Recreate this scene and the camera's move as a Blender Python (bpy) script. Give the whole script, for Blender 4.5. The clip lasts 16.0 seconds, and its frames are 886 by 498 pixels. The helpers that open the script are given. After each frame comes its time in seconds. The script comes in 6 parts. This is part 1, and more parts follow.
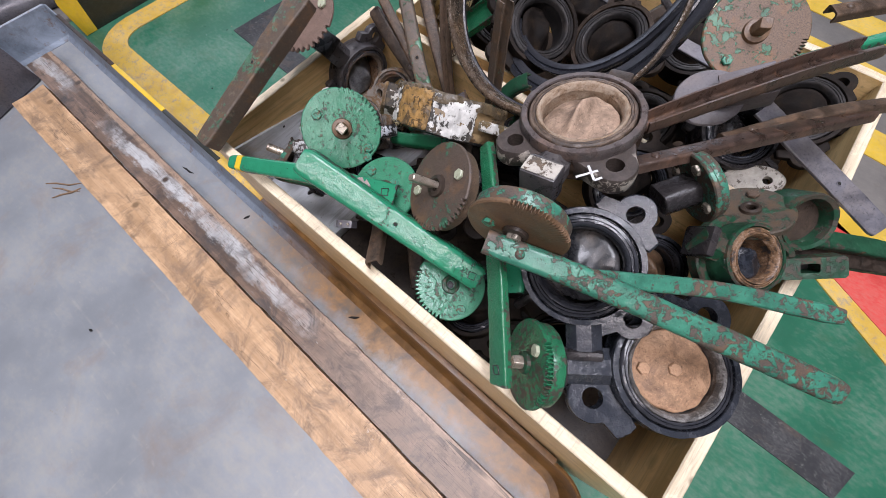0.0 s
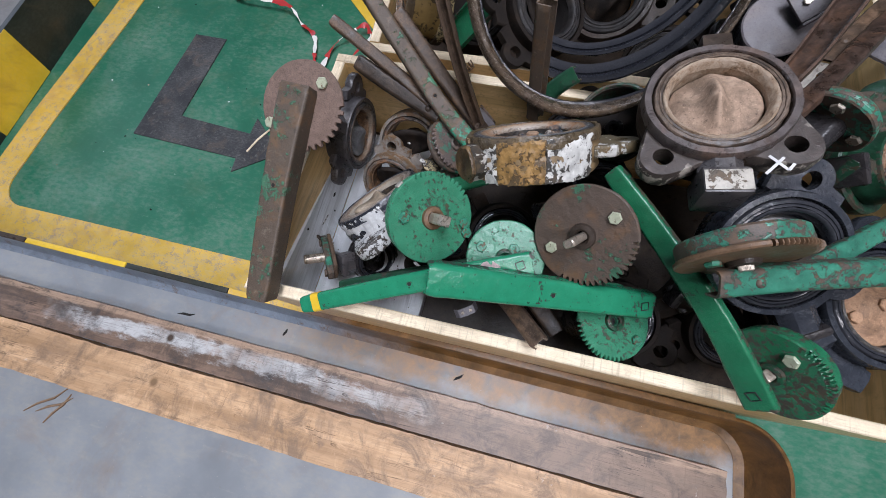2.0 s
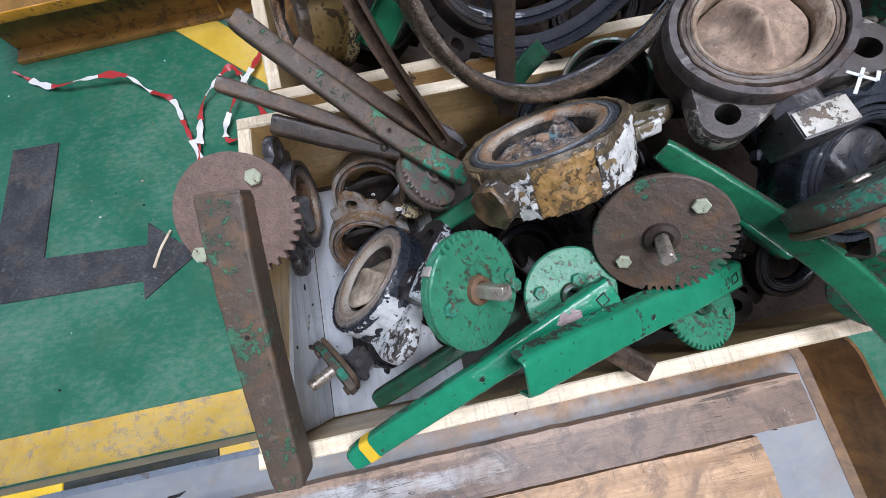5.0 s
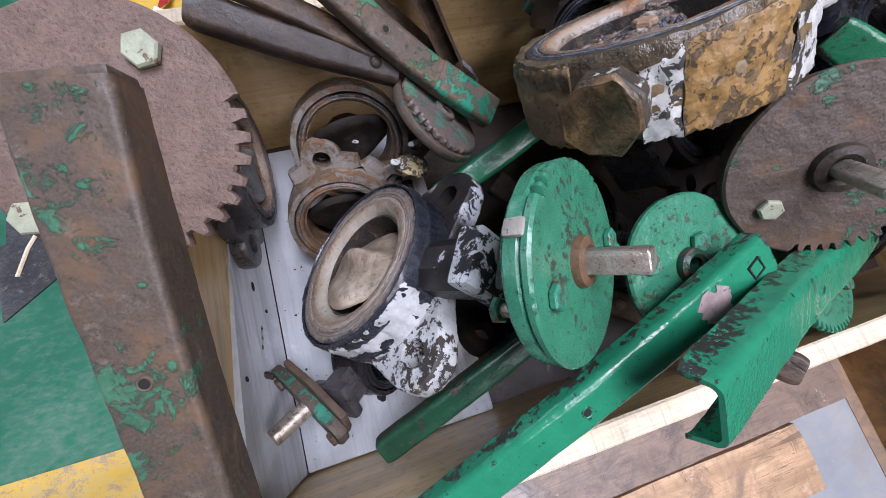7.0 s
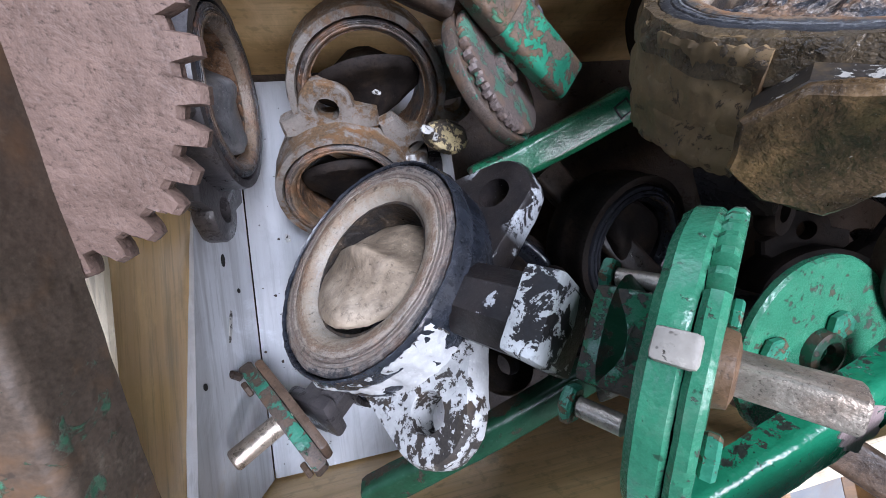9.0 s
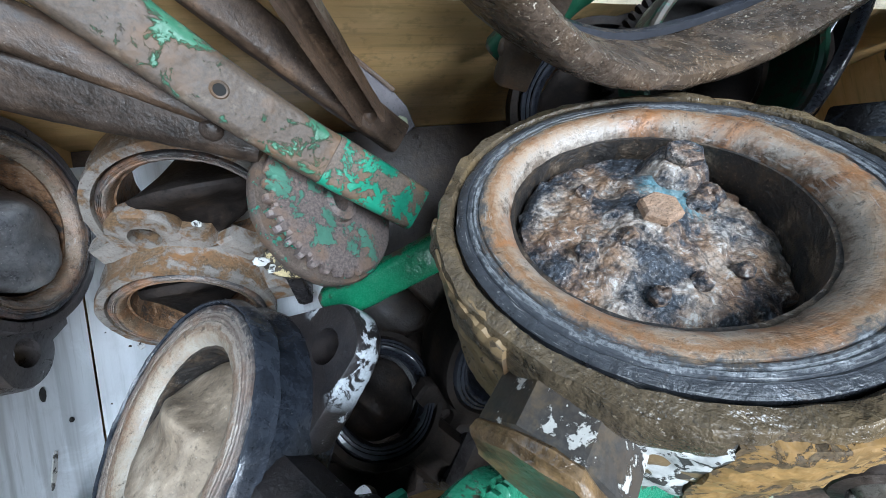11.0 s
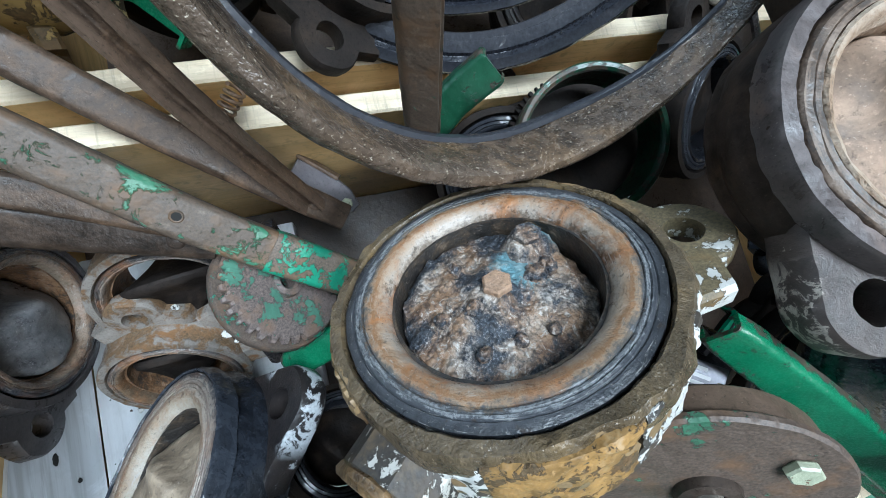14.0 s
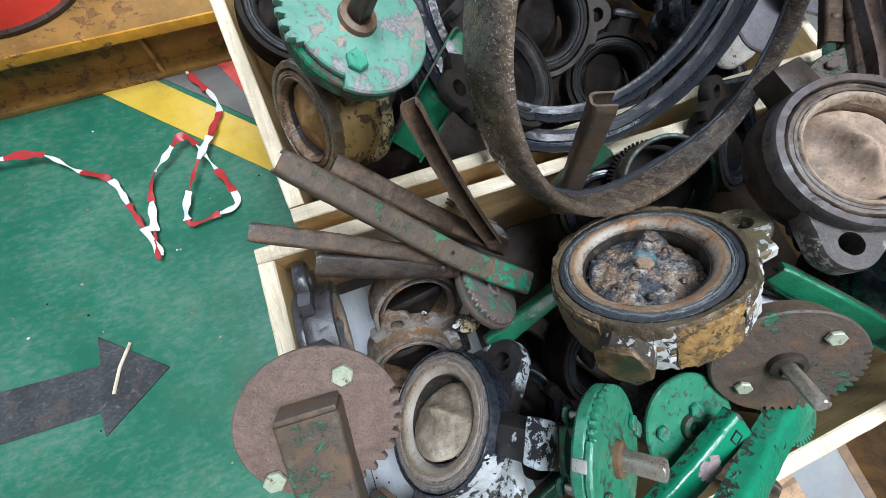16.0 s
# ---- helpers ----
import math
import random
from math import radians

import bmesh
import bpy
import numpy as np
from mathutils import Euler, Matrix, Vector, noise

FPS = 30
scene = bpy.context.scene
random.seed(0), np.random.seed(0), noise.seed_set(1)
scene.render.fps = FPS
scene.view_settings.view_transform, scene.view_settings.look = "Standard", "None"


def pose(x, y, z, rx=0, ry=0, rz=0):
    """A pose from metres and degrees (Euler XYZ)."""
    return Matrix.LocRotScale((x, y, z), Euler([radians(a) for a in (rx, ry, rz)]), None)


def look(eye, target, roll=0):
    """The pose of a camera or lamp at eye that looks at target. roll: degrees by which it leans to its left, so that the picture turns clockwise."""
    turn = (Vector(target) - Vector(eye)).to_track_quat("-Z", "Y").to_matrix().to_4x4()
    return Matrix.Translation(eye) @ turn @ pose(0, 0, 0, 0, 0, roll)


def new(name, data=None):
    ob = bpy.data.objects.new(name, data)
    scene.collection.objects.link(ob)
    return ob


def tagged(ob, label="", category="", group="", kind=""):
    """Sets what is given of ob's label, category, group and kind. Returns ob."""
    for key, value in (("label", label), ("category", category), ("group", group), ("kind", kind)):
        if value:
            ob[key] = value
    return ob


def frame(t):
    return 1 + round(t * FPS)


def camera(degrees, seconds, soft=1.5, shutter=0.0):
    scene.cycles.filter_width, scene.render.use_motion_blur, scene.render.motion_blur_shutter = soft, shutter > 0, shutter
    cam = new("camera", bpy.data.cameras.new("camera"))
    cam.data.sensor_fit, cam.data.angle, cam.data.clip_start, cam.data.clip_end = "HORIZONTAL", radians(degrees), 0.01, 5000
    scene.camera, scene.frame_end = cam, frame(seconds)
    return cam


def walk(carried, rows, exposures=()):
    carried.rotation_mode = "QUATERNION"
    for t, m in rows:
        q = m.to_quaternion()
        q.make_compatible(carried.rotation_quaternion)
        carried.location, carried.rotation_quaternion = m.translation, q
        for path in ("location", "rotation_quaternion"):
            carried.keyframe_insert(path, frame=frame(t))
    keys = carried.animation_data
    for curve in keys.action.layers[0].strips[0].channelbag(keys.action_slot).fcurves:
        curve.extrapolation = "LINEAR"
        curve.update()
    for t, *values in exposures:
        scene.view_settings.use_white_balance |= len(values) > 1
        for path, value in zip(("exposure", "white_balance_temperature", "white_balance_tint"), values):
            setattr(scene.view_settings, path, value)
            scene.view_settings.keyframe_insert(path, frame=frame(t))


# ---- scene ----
import itertools

cam = camera(101.5, 16.0, soft=0.85)
PATH = [
    (0, (0.787, -0.052, 1.022), (0.247, 0.501, -0.823), -3.8),
    (0.5, (0.742, -0.073, 1.034), (0.173, 0.486, -0.8), -8.4),
    (1, (0.627, -0.063, 1.013), (0.159, 0.53, -0.839), -7.8),
    (1.5, (0.541, -0.038, 1.024), (0.169, 0.492, -0.868), -12.1),
    (2, (0.448, -0.032, 1.016), (0.198, 0.528, -0.888), -10.8),
    (2.5, (0.35, -0.043, 1.004), (0.312, 0.574, -0.898), -1.8),
    (3, (0.331, -0.026, 1.005), (0.339, 0.591, -0.897), -3.0),
    (3.5, (0.332, 0.016, 1.003), (0.318, 0.589, -0.913), -5.4),
    (4, (0.317, 0.06, 0.981), (0.262, 0.54, -0.96), -9.5),
    (4.2, (0.315, 0.071, 0.969), (0.28, 0.562, -0.97), -8.5),
    (6.3, (0.282, 0.135, 0.808), (0.593, 0.607, -1.111), 16.1),
    (6.5, (0.264, 0.136, 0.779), (0.613, 0.602, -1.135), 20.3),
    (7, (0.231, 0.138, 0.741), (0.59, 0.57, -1.178), 24.1),
    (7.5, (0.229, 0.146, 0.71), (0.583, 0.469, -1.231), 32.9),
    (8, (0.212, 0.173, 0.672), (0.565, 0.447, -1.277), 40.7),
    (8.2, (0.205, 0.179, 0.655), (0.55, 0.409, -1.302), 46.1),
    (10.3, (0.287, 0.288, 0.665), (0.776, 0.378, -1.272), 72.1),
    (10.5, (0.299, 0.298, 0.664), (0.803, 0.391, -1.269), 71.5),
    (11, (0.338, 0.316, 0.664), (0.854, 0.34, -1.269), 77.9),
    (11.5, (0.371, 0.328, 0.663), (0.873, 0.301, -1.273), 81.1),
    (12, (0.395, 0.336, 0.661), (0.904, 0.294, -1.272), 81.6),
    (12.5, (0.404, 0.336, 0.668), (0.903, 0.301, -1.269), 80.3),
    (13, (0.413, 0.323, 0.686), (0.912, 0.354, -1.251), 72.6),
    (13.5, (0.411, 0.314, 0.708), (0.893, 0.446, -1.229), 61.2),
    (14, (0.399, 0.324, 0.735), (0.871, 0.538, -1.197), 52.2),
    (14.5, (0.374, 0.327, 0.772), (0.826, 0.621, -1.154), 43.1),
    (15, (0.313, 0.318, 0.812), (0.751, 0.685, -1.105), 35.0),
    (15.5, (0.237, 0.318, 0.849), (0.664, 0.732, -1.06), 27.0),
    (16, (0.194, 0.319, 0.899), (0.575, 0.781, -1.009), 19.9),
]
walk(cam, [(t, look(eye, target, roll)) for t, eye, target, roll in PATH],
     exposures=[(0.0, -0.66, 6300, 22), (1.5, -0.79, 6150, 20), (2.5, -0.86, 5950, 16), (4.0, -0.79, 5750, 15), (6.3, -0.58, 5900, 22), (8.2, -0.40, 5850, 25), (10.3, 0.02, 5500, 8), (13.0, -0.16, 5450, 5), (14.0, -0.14, 5450, 3), (15.2, -0.10, 5650, 5), (16.0, -0.42, 5750, 8)])

FLOOR = -0.03          # green workshop floor
DECK = 0.02            # bottom of the grey steel tray

# ---------------------------------------------------------------- light
world = bpy.data.worlds.new("daylight")
scene.world = world
world.use_nodes = True
wn = world.node_tree
sky = wn.nodes.new("ShaderNodeTexSky")
sky.sky_type = "NISHITA"
sky.sun_disc = False
sky.sun_elevation = radians(40)
sky.sun_rotation = radians(250)
wn.links.new(sky.outputs["Color"], wn.nodes["Background"].inputs["Color"])
wn.nodes["Background"].inputs["Strength"].default_value = 0.12


def area(name, place, aim, w, h, power, colour):
    lamp = bpy.data.lights.new(name, "AREA")
    lamp.shape, lamp.size, lamp.size_y, lamp.energy, lamp.color = "RECTANGLE", w, h, power, colour
    ob = new(name, lamp)
    ob.matrix_world = look(place, aim)
    return ob


# unseen, assumed daylight from door, north windows and roof light; tube row added fill
area("door_daylight", (-8.4, 1.8, 3.6), (0, 0.5, 0.4), 5.0, 3.6, 170, (0.76, 0.87, 1.0))
area("north_window_daylight", (-1.5, 7.8, 2.4), (-0.2, 0.5, 0.6), 7.0, 3.2, 350, (0.80, 0.90, 1.0))
area("roof_daylight", (0.8, 0.5, 5.4), (0.5, 0.3, 0), 2.8, 1.8, 540, (0.93, 0.97, 1.0))
# fill lamp added at the front right, no such fitting known
area("front_fill_light", (1.8, -2.4, 5.0), (0.6, 0.2, 0.2), 3.6, 0.7, 260, (1.0, 0.97, 0.94))

# ---------------------------------------------------------------- materials


class Nodes:
    """A short hand for building node materials."""

    def __init__(self, name):
        self.mat = bpy.data.materials.new(name)
        self.mat.use_nodes = True
        self.tree = self.mat.node_tree
        self.bsdf = self.tree.nodes["Principled BSDF"]
        self.coord = self.tree.nodes.new("ShaderNodeTexCoord").outputs["Object"]

    def put(self, kind, **sockets):
        node = self.tree.nodes.new(kind)
        for key, value in sockets.items():
            self.join(value, node.inputs[key.replace("_", " ")])
        return node

    def join(self, value, socket):
        if isinstance(value, bpy.types.NodeSocket):
            self.tree.links.new(value, socket)
        else:
            socket.default_value = value

    def noise(self, scale, detail=5.0, rough=0.6, stretch=None, lift=0.0, warp=0.0):
        where = self.coord
        if stretch or lift:
            m = self.put("ShaderNodeMapping", Vector=where)
            m.inputs["Scale"].default_value = stretch or (1, 1, 1)
            m.inputs["Location"].default_value = (lift, lift * 1.7, lift * 0.6)
            where = m.outputs["Vector"]
        return self.put("ShaderNodeTexNoise", Vector=where, Scale=scale, Detail=detail, Roughness=rough, Distortion=warp).outputs["Fac"]

    def step(self, value, low, high):
        r = self.put("ShaderNodeMapRange", Value=value)
        r.inputs["From Min"].default_value, r.inputs["From Max"].default_value = low, high
        return r.outputs["Result"]

    def mix(self, fac, a, b):
        node = self.tree.nodes.new("ShaderNodeMix")
        node.data_type = "RGBA"
        self.join(fac, node.inputs[0])
        self.join(a if isinstance(a, bpy.types.NodeSocket) else (*a, 1), node.inputs[6])
        self.join(b if isinstance(b, bpy.types.NodeSocket) else (*b, 1), node.inputs[7])
        return node.outputs[2]

    def ramp(self, value, *stops):
        node = self.put("ShaderNodeValToRGB", Fac=value)
        while len(node.color_ramp.elements) < len(stops):
            node.color_ramp.elements.new(0.5)
        for e, (at, colour) in zip(node.color_ramp.elements, stops):
            e.position, e.color = at, (*colour, 1)
        return node.outputs["Color"]

    def polar(self, across=420.0, around=2.2):
        """Noise in streaks that run round the local z axis."""
        xyz = self.put("ShaderNodeSeparateXYZ", Vector=self.coord).outputs
        far = self.math("SQRT", self.math("ADD", self.math("MULTIPLY", xyz["X"], xyz["X"]), self.math("MULTIPLY", xyz["Y"], xyz["Y"])), 0.0)
        turn = self.math("ARCTAN2", xyz["Y"], xyz["X"])
        where = self.put("ShaderNodeCombineXYZ", X=self.math("MULTIPLY", far, across), Y=self.math("MULTIPLY", turn, around), Z=self.math("MULTIPLY", xyz["Z"], 60.0))
        return self.put("ShaderNodeTexNoise", Vector=where.outputs["Vector"], Scale=1.0, Detail=6.0, Roughness=0.68).outputs["Fac"]

    def math(self, how, a, b):
        node = self.tree.nodes.new("ShaderNodeMath")
        node.operation = how
        self.join(a, node.inputs[0])
        self.join(b, node.inputs[1])
        return node.outputs[0]

    def bump(self, height, strength, distance, below=None):
        node = self.put("ShaderNodeBump", Height=height, Strength=strength, Distance=distance)
        if below:
            self.tree.links.new(below, node.inputs["Normal"])
        return node.outputs["Normal"]

    def finish(self, colour, rough, normal=None, metal=0.0, spec=0.5):
        self.join(colour if isinstance(colour, bpy.types.NodeSocket) else (*colour, 1), self.bsdf.inputs["Base Color"])
        self.join(rough, self.bsdf.inputs["Roughness"])
        self.join(metal, self.bsdf.inputs["Metallic"])
        self.bsdf.inputs["Specular IOR Level"].default_value = spec
        if normal:
            self.tree.links.new(normal, self.bsdf.inputs["Normal"])
        return self.mat


def shade(c, k):
    return tuple(min(1.0, v * k) for v in c)


def edges(n, low=0.515, high=0.56):
    """Where the mesh has convex, worn edges."""
    return n.step(n.tree.nodes.new("ShaderNodeNewGeometry").outputs["Pointiness"], low, high)


def chipped(name, paint, under, wear=0.45, scale=45.0, gloss=0.38, dust=(0.34, 0.29, 0.22), dusty=0.25, lift=0.0, worn=0.5, speck=0.5, mottle=1.0, grain=1.0, soft=0.006, outline=0.7, relief=1.0):
    """Old paint over rusty cast iron: flakes off in patches with dark rims, dusty, worn along its edges."""
    n = Nodes(name)
    patch = n.noise(scale, 10, 0.70, lift=lift, warp=0.5)
    big = n.noise(scale * 0.22, 4, 0.55, lift=lift + 3)
    field = n.math("ADD", n.math("MULTIPLY", patch, 0.62), n.math("MULTIPLY", big, 0.38))
    rub = n.math("MULTIPLY", edges(n), n.math("MULTIPLY", n.step(n.noise(scale * 1.6, 6, 0.7, lift=31), 0.35, 0.65), 0.16 * worn))
    field = n.math("SUBTRACT", field, rub)
    level = 0.26 + 0.5 * wear
    mask = n.step(field, level - soft, level + soft)
    rim = n.math("SUBTRACT", n.step(field, level - 0.022, level - 0.004), mask)
    tone = n.noise(scale * 0.5, 6, 0.6, lift=9)
    fine = n.noise(scale * 8, 5, 0.75)
    mid = n.noise(scale * 2.6, 6, 0.7, lift=15)
    top = n.mix(n.step(tone, 0.28, 0.74), shade(paint, 1 - 0.42 * mottle), shade(paint, 1 + 0.35 * mottle))
    top = n.mix(n.math("MULTIPLY", n.step(mid, 0.56, 0.74), 0.55 * mottle), top, tuple(min(1, v * 1.5 + 0.05) for v in paint))
    top = n.mix(n.math("MULTIPLY", n.step(mid, 0.42, 0.26), 0.75 * mottle), top, shade(paint, 0.35))
    low = n.mix(n.step(fine, 0.32, 0.7), shade(under, 1 - 0.58 * grain), shade(under, 1 + 0.75 * grain))
    low = n.mix(n.step(tone, 0.5, 0.68), low, shade((under[0] * 1.38, under[1] * 1.1, under[2] * 0.8), 1.2))
    base = n.mix(mask, low, top)
    base = n.mix(n.math("MULTIPLY", rim, outline), base, shade(under, 0.3))
    spots = n.step(n.noise(scale * 1.5, 3, 0.6, lift=27), 0.325, 0.30)
    base = n.mix(n.math("MULTIPLY", spots, 0.7), base, shade(under, 0.5))
    dirt = n.step(n.noise(scale * 0.8, 8, 0.72, lift=21), 0.72 - 0.4 * dusty, 0.84)
    base = n.mix(n.math("MULTIPLY", dirt, 0.7), base, dust)
    base = n.mix(n.math("MULTIPLY", n.step(fine, 0.70, 0.76), speck), base, (0.36, 0.36, 0.31))
    base = n.mix(n.math("MULTIPLY", n.step(fine, 0.33, 0.27), speck), base, shade(under, 0.25))
    rough = n.math("ADD", n.math("MULTIPLY", mask, gloss - 0.56), n.math("ADD", 0.46, n.math("MULTIPLY", fine, 0.22)))
    bump = n.bump(n.noise(scale * 4, 2, 0.5, lift=2), 0.4, 0.0006)
    bump = n.bump(n.math("ADD", n.math("MULTIPLY", mask, 0.5), n.noise(scale * 0.8, 3, 0.55, lift=4)), 0.6, 0.0018 * relief, bump)
    return n.finish(base, rough, bump)


def rusty(name, a, b, c=None, scale=60.0, rough=0.55, shine=0.0, relief=0.38, grit=(0.34, 0.29, 0.23), pale=0.35, oily=0.5, gritty=0.66, grain=15.0, spec=0.5):
    """Rusted or dirty metal: crusted and pitted, with blotches, dark oily patches, pale grit and worn edges."""
    n = Nodes(name)
    big = n.noise(scale * 0.3, 5, 0.6, warp=0.5)
    mid = n.noise(scale, 10, 0.74, warp=0.5)
    fine = n.noise(scale * 6, 6, 0.78)
    tiny = n.noise(scale * grain, 3, 0.7, lift=3)
    oil = n.step(n.noise(scale * 0.45, 8, 0.7, lift=11, warp=0.8), 0.50, 0.60)
    base = n.mix(n.step(mid, 0.32, 0.68), shade(a, 0.6), shade(b, 1.35))
    base = n.mix(n.math("MULTIPLY", n.step(big, 0.48, 0.62), 0.8), base, n.mix(n.step(mid, 0.4, 0.6), shade(c or b, 0.8), shade(c or b, 1.7)))
    base = n.mix(n.math("MULTIPLY", oil, oily), base, shade(a, 0.45))
    base = n.mix(n.math("MULTIPLY", edges(n), pale), base, tuple(min(1.0, v * 1.9 + 0.015) for v in b))
    base = n.mix(n.math("MULTIPLY", n.step(fine, 0.46, 0.30), 0.9), base, shade(a, 0.3))
    base = n.mix(n.math("MULTIPLY", n.step(fine, 0.58, 0.70), 0.7), base, tuple(min(1.0, v * 1.9 + 0.006) for v in b))
    base = n.mix(n.math("MULTIPLY", n.step(tiny, gritty, gritty + 0.06), 0.8), base, grit)
    r = n.math("ADD", n.math("MULTIPLY", n.step(mid, 0.3, 0.7), 0.25), rough - 0.14)
    r = n.math("SUBTRACT", r, n.math("MULTIPLY", oil, 0.14))
    bump = n.bump(n.noise(scale * 6, 2, 0.6), 0.8 * relief, 0.0010)
    bump = n.bump(n.noise(scale * 1.3, 4, 0.6, warp=0.4), 1.0 * relief, 0.0022, bump)
    return n.finish(base, r, bump, shine, spec)


def crusty(name):
    """Scaly deposit: blue-black iron under pale, orange and white crust."""
    n = Nodes(name)
    big = n.noise(26, 5, 0.6, warp=0.7)
    mid = n.noise(150, 9, 0.78, warp=0.6, lift=4)
    fine = n.noise(620, 5, 0.8, lift=9)
    hue = n.noise(34, 6, 0.65, lift=14)
    field = n.math("ADD", n.math("MULTIPLY", big, 0.62), n.math("ADD", n.math("MULTIPLY", mid, 0.26), n.math("MULTIPLY", fine, 0.12)))
    pale = n.ramp(hue, (0.34, (0.40, 0.36, 0.32)), (0.45, (0.32, 0.245, 0.185)), (0.54, (0.255, 0.155, 0.090)), (0.64, (0.15, 0.085, 0.05)))
    pale = n.mix(n.step(mid, 0.53, 0.64), pale, (0.52, 0.49, 0.45))
    black = n.ramp(fine, (0.34, (0.008, 0.009, 0.012)), (0.52, (0.036, 0.042, 0.053)), (0.66, (0.17, 0.18, 0.20)))
    grains = n.put("ShaderNodeTexVoronoi", Vector=n.coord, Scale=330.0).outputs["Distance"]
    colour = n.mix(n.step(field, 0.455, 0.525), black, pale)
    colour = n.mix(n.math("MULTIPLY", n.step(fine, 0.60, 0.66), 0.45), colour, (0.52, 0.50, 0.47))
    colour = n.mix(n.math("MULTIPLY", n.step(grains, 0.55, 0.75), 0.55), colour, (0.020, 0.017, 0.016))
    off = n.put("ShaderNodeVectorMath", Vector=n.coord)
    off.operation = "DISTANCE"
    off.inputs[1].default_value = (-0.024, 0.004, 0.012)
    verdigris = n.math("ADD", off.outputs["Value"], n.math("MULTIPLY", n.math("SUBTRACT", mid, 0.5), 0.05))
    colour = n.mix(n.math("MULTIPLY", n.step(verdigris, 0.019, 0.010), 0.7), colour, (0.16, 0.32, 0.36))
    bump = n.bump(n.math("ADD", n.noise(500, 3, 0.6, lift=9), n.math("MULTIPLY", grains, -0.8)), 0.8, 0.0014)
    return n.finish(colour, n.math("ADD", 0.34, n.math("MULTIPLY", mid, 0.4)), n.bump(n.noise(110, 4, 0.65, lift=4), 0.8, 0.0032, bump))


def caked(name, shift=0.0, rough=0.34, slate=(0.022, 0.026, 0.034), rust=(0.30, 0.145, 0.055), tan=(0.36, 0.27, 0.19), white=(0.56, 0.54, 0.51), dry=0.3, relief=1.0, rings=0.13):
    """A sealing face caked with residue in rings: slate rubber, brown, rust, tan and white as it builds up."""
    n = Nodes(name)
    streak = n.polar(480.0, 1.6)
    wide = n.polar(150.0, 1.1)
    mid = n.noise(70, 9, 0.75, warp=0.6)
    fine = n.noise(480, 5, 0.78)
    field = n.math("ADD", n.math("ADD", n.math("MULTIPLY", streak, rings), n.math("MULTIPLY", wide, 0.26)), n.math("ADD", n.math("MULTIPLY", mid, 0.58 - rings), n.math("MULTIPLY", fine, 0.18)))
    field = n.math("ADD", field, shift)
    colour = n.ramp(field, (0.36, shade(slate, 0.45)), (0.47, shade(slate, 1.3)), (0.510, shade(rust, 0.5)), (0.550, rust), (0.60, tan), (0.68, white))
    colour = n.mix(n.math("MULTIPLY", n.step(fine, 0.60, 0.68), 0.55), colour, shade(white, 0.9))
    colour = n.mix(n.math("MULTIPLY", n.step(fine, 0.40, 0.30), 0.85), colour, shade(slate, 0.5))
    r = n.math("ADD", rough, n.math("MULTIPLY", n.step(field, 0.50, 0.60), dry))
    return n.finish(colour, r, n.bump(n.noise(75, 4, 0.62, warp=0.5), 0.9 * relief, 0.0032, n.bump(n.noise(420, 2, 0.6), 0.7 * relief, 0.0008)))


def edged(name, r0, wide, rim, base, under, gloss=0.35, wear=0.5):
    """A painted bolt ear: dark, with pale paint left or chips worn along its rounded outer edge."""
    n = Nodes(name)
    xyz = n.put("ShaderNodeSeparateXYZ", Vector=n.coord).outputs
    far = n.math("SQRT", n.math("ADD", n.math("MULTIPLY", xyz["X"], xyz["X"]), n.math("MULTIPLY", xyz["Y"], xyz["Y"])), 0.0)
    mid, fine = n.noise(70, 9, 0.72, warp=0.6), n.noise(420, 4, 0.75)
    field = n.math("ADD", n.step(far, r0 - wide, r0), n.math("MULTIPLY", n.math("SUBTRACT", mid, 0.5), 2.6))
    mask = n.math("MULTIPLY", n.step(field, wear, wear + 0.06), n.step(xyz["X"], -0.012, 0.0))
    flakes = n.step(n.noise(38, 8, 0.72, lift=9, warp=0.5), 0.640, 0.650)
    dark = n.mix(n.step(mid, 0.35, 0.65), base, under)
    dark = n.mix(n.math("MULTIPLY", n.step(fine, 0.64, 0.70), 0.5), dark, shade(rim, 0.5))
    colour = n.mix(n.math("MAXIMUM", mask, flakes), dark, n.mix(n.step(fine, 0.3, 0.6), shade(rim, 0.6), rim))
    return n.finish(colour, n.math("ADD", gloss, n.math("MULTIPLY", mask, 0.15)), n.bump(mid, 0.6, 0.0020, n.bump(n.noise(260, 3, 0.6), 0.5, 0.0007)))


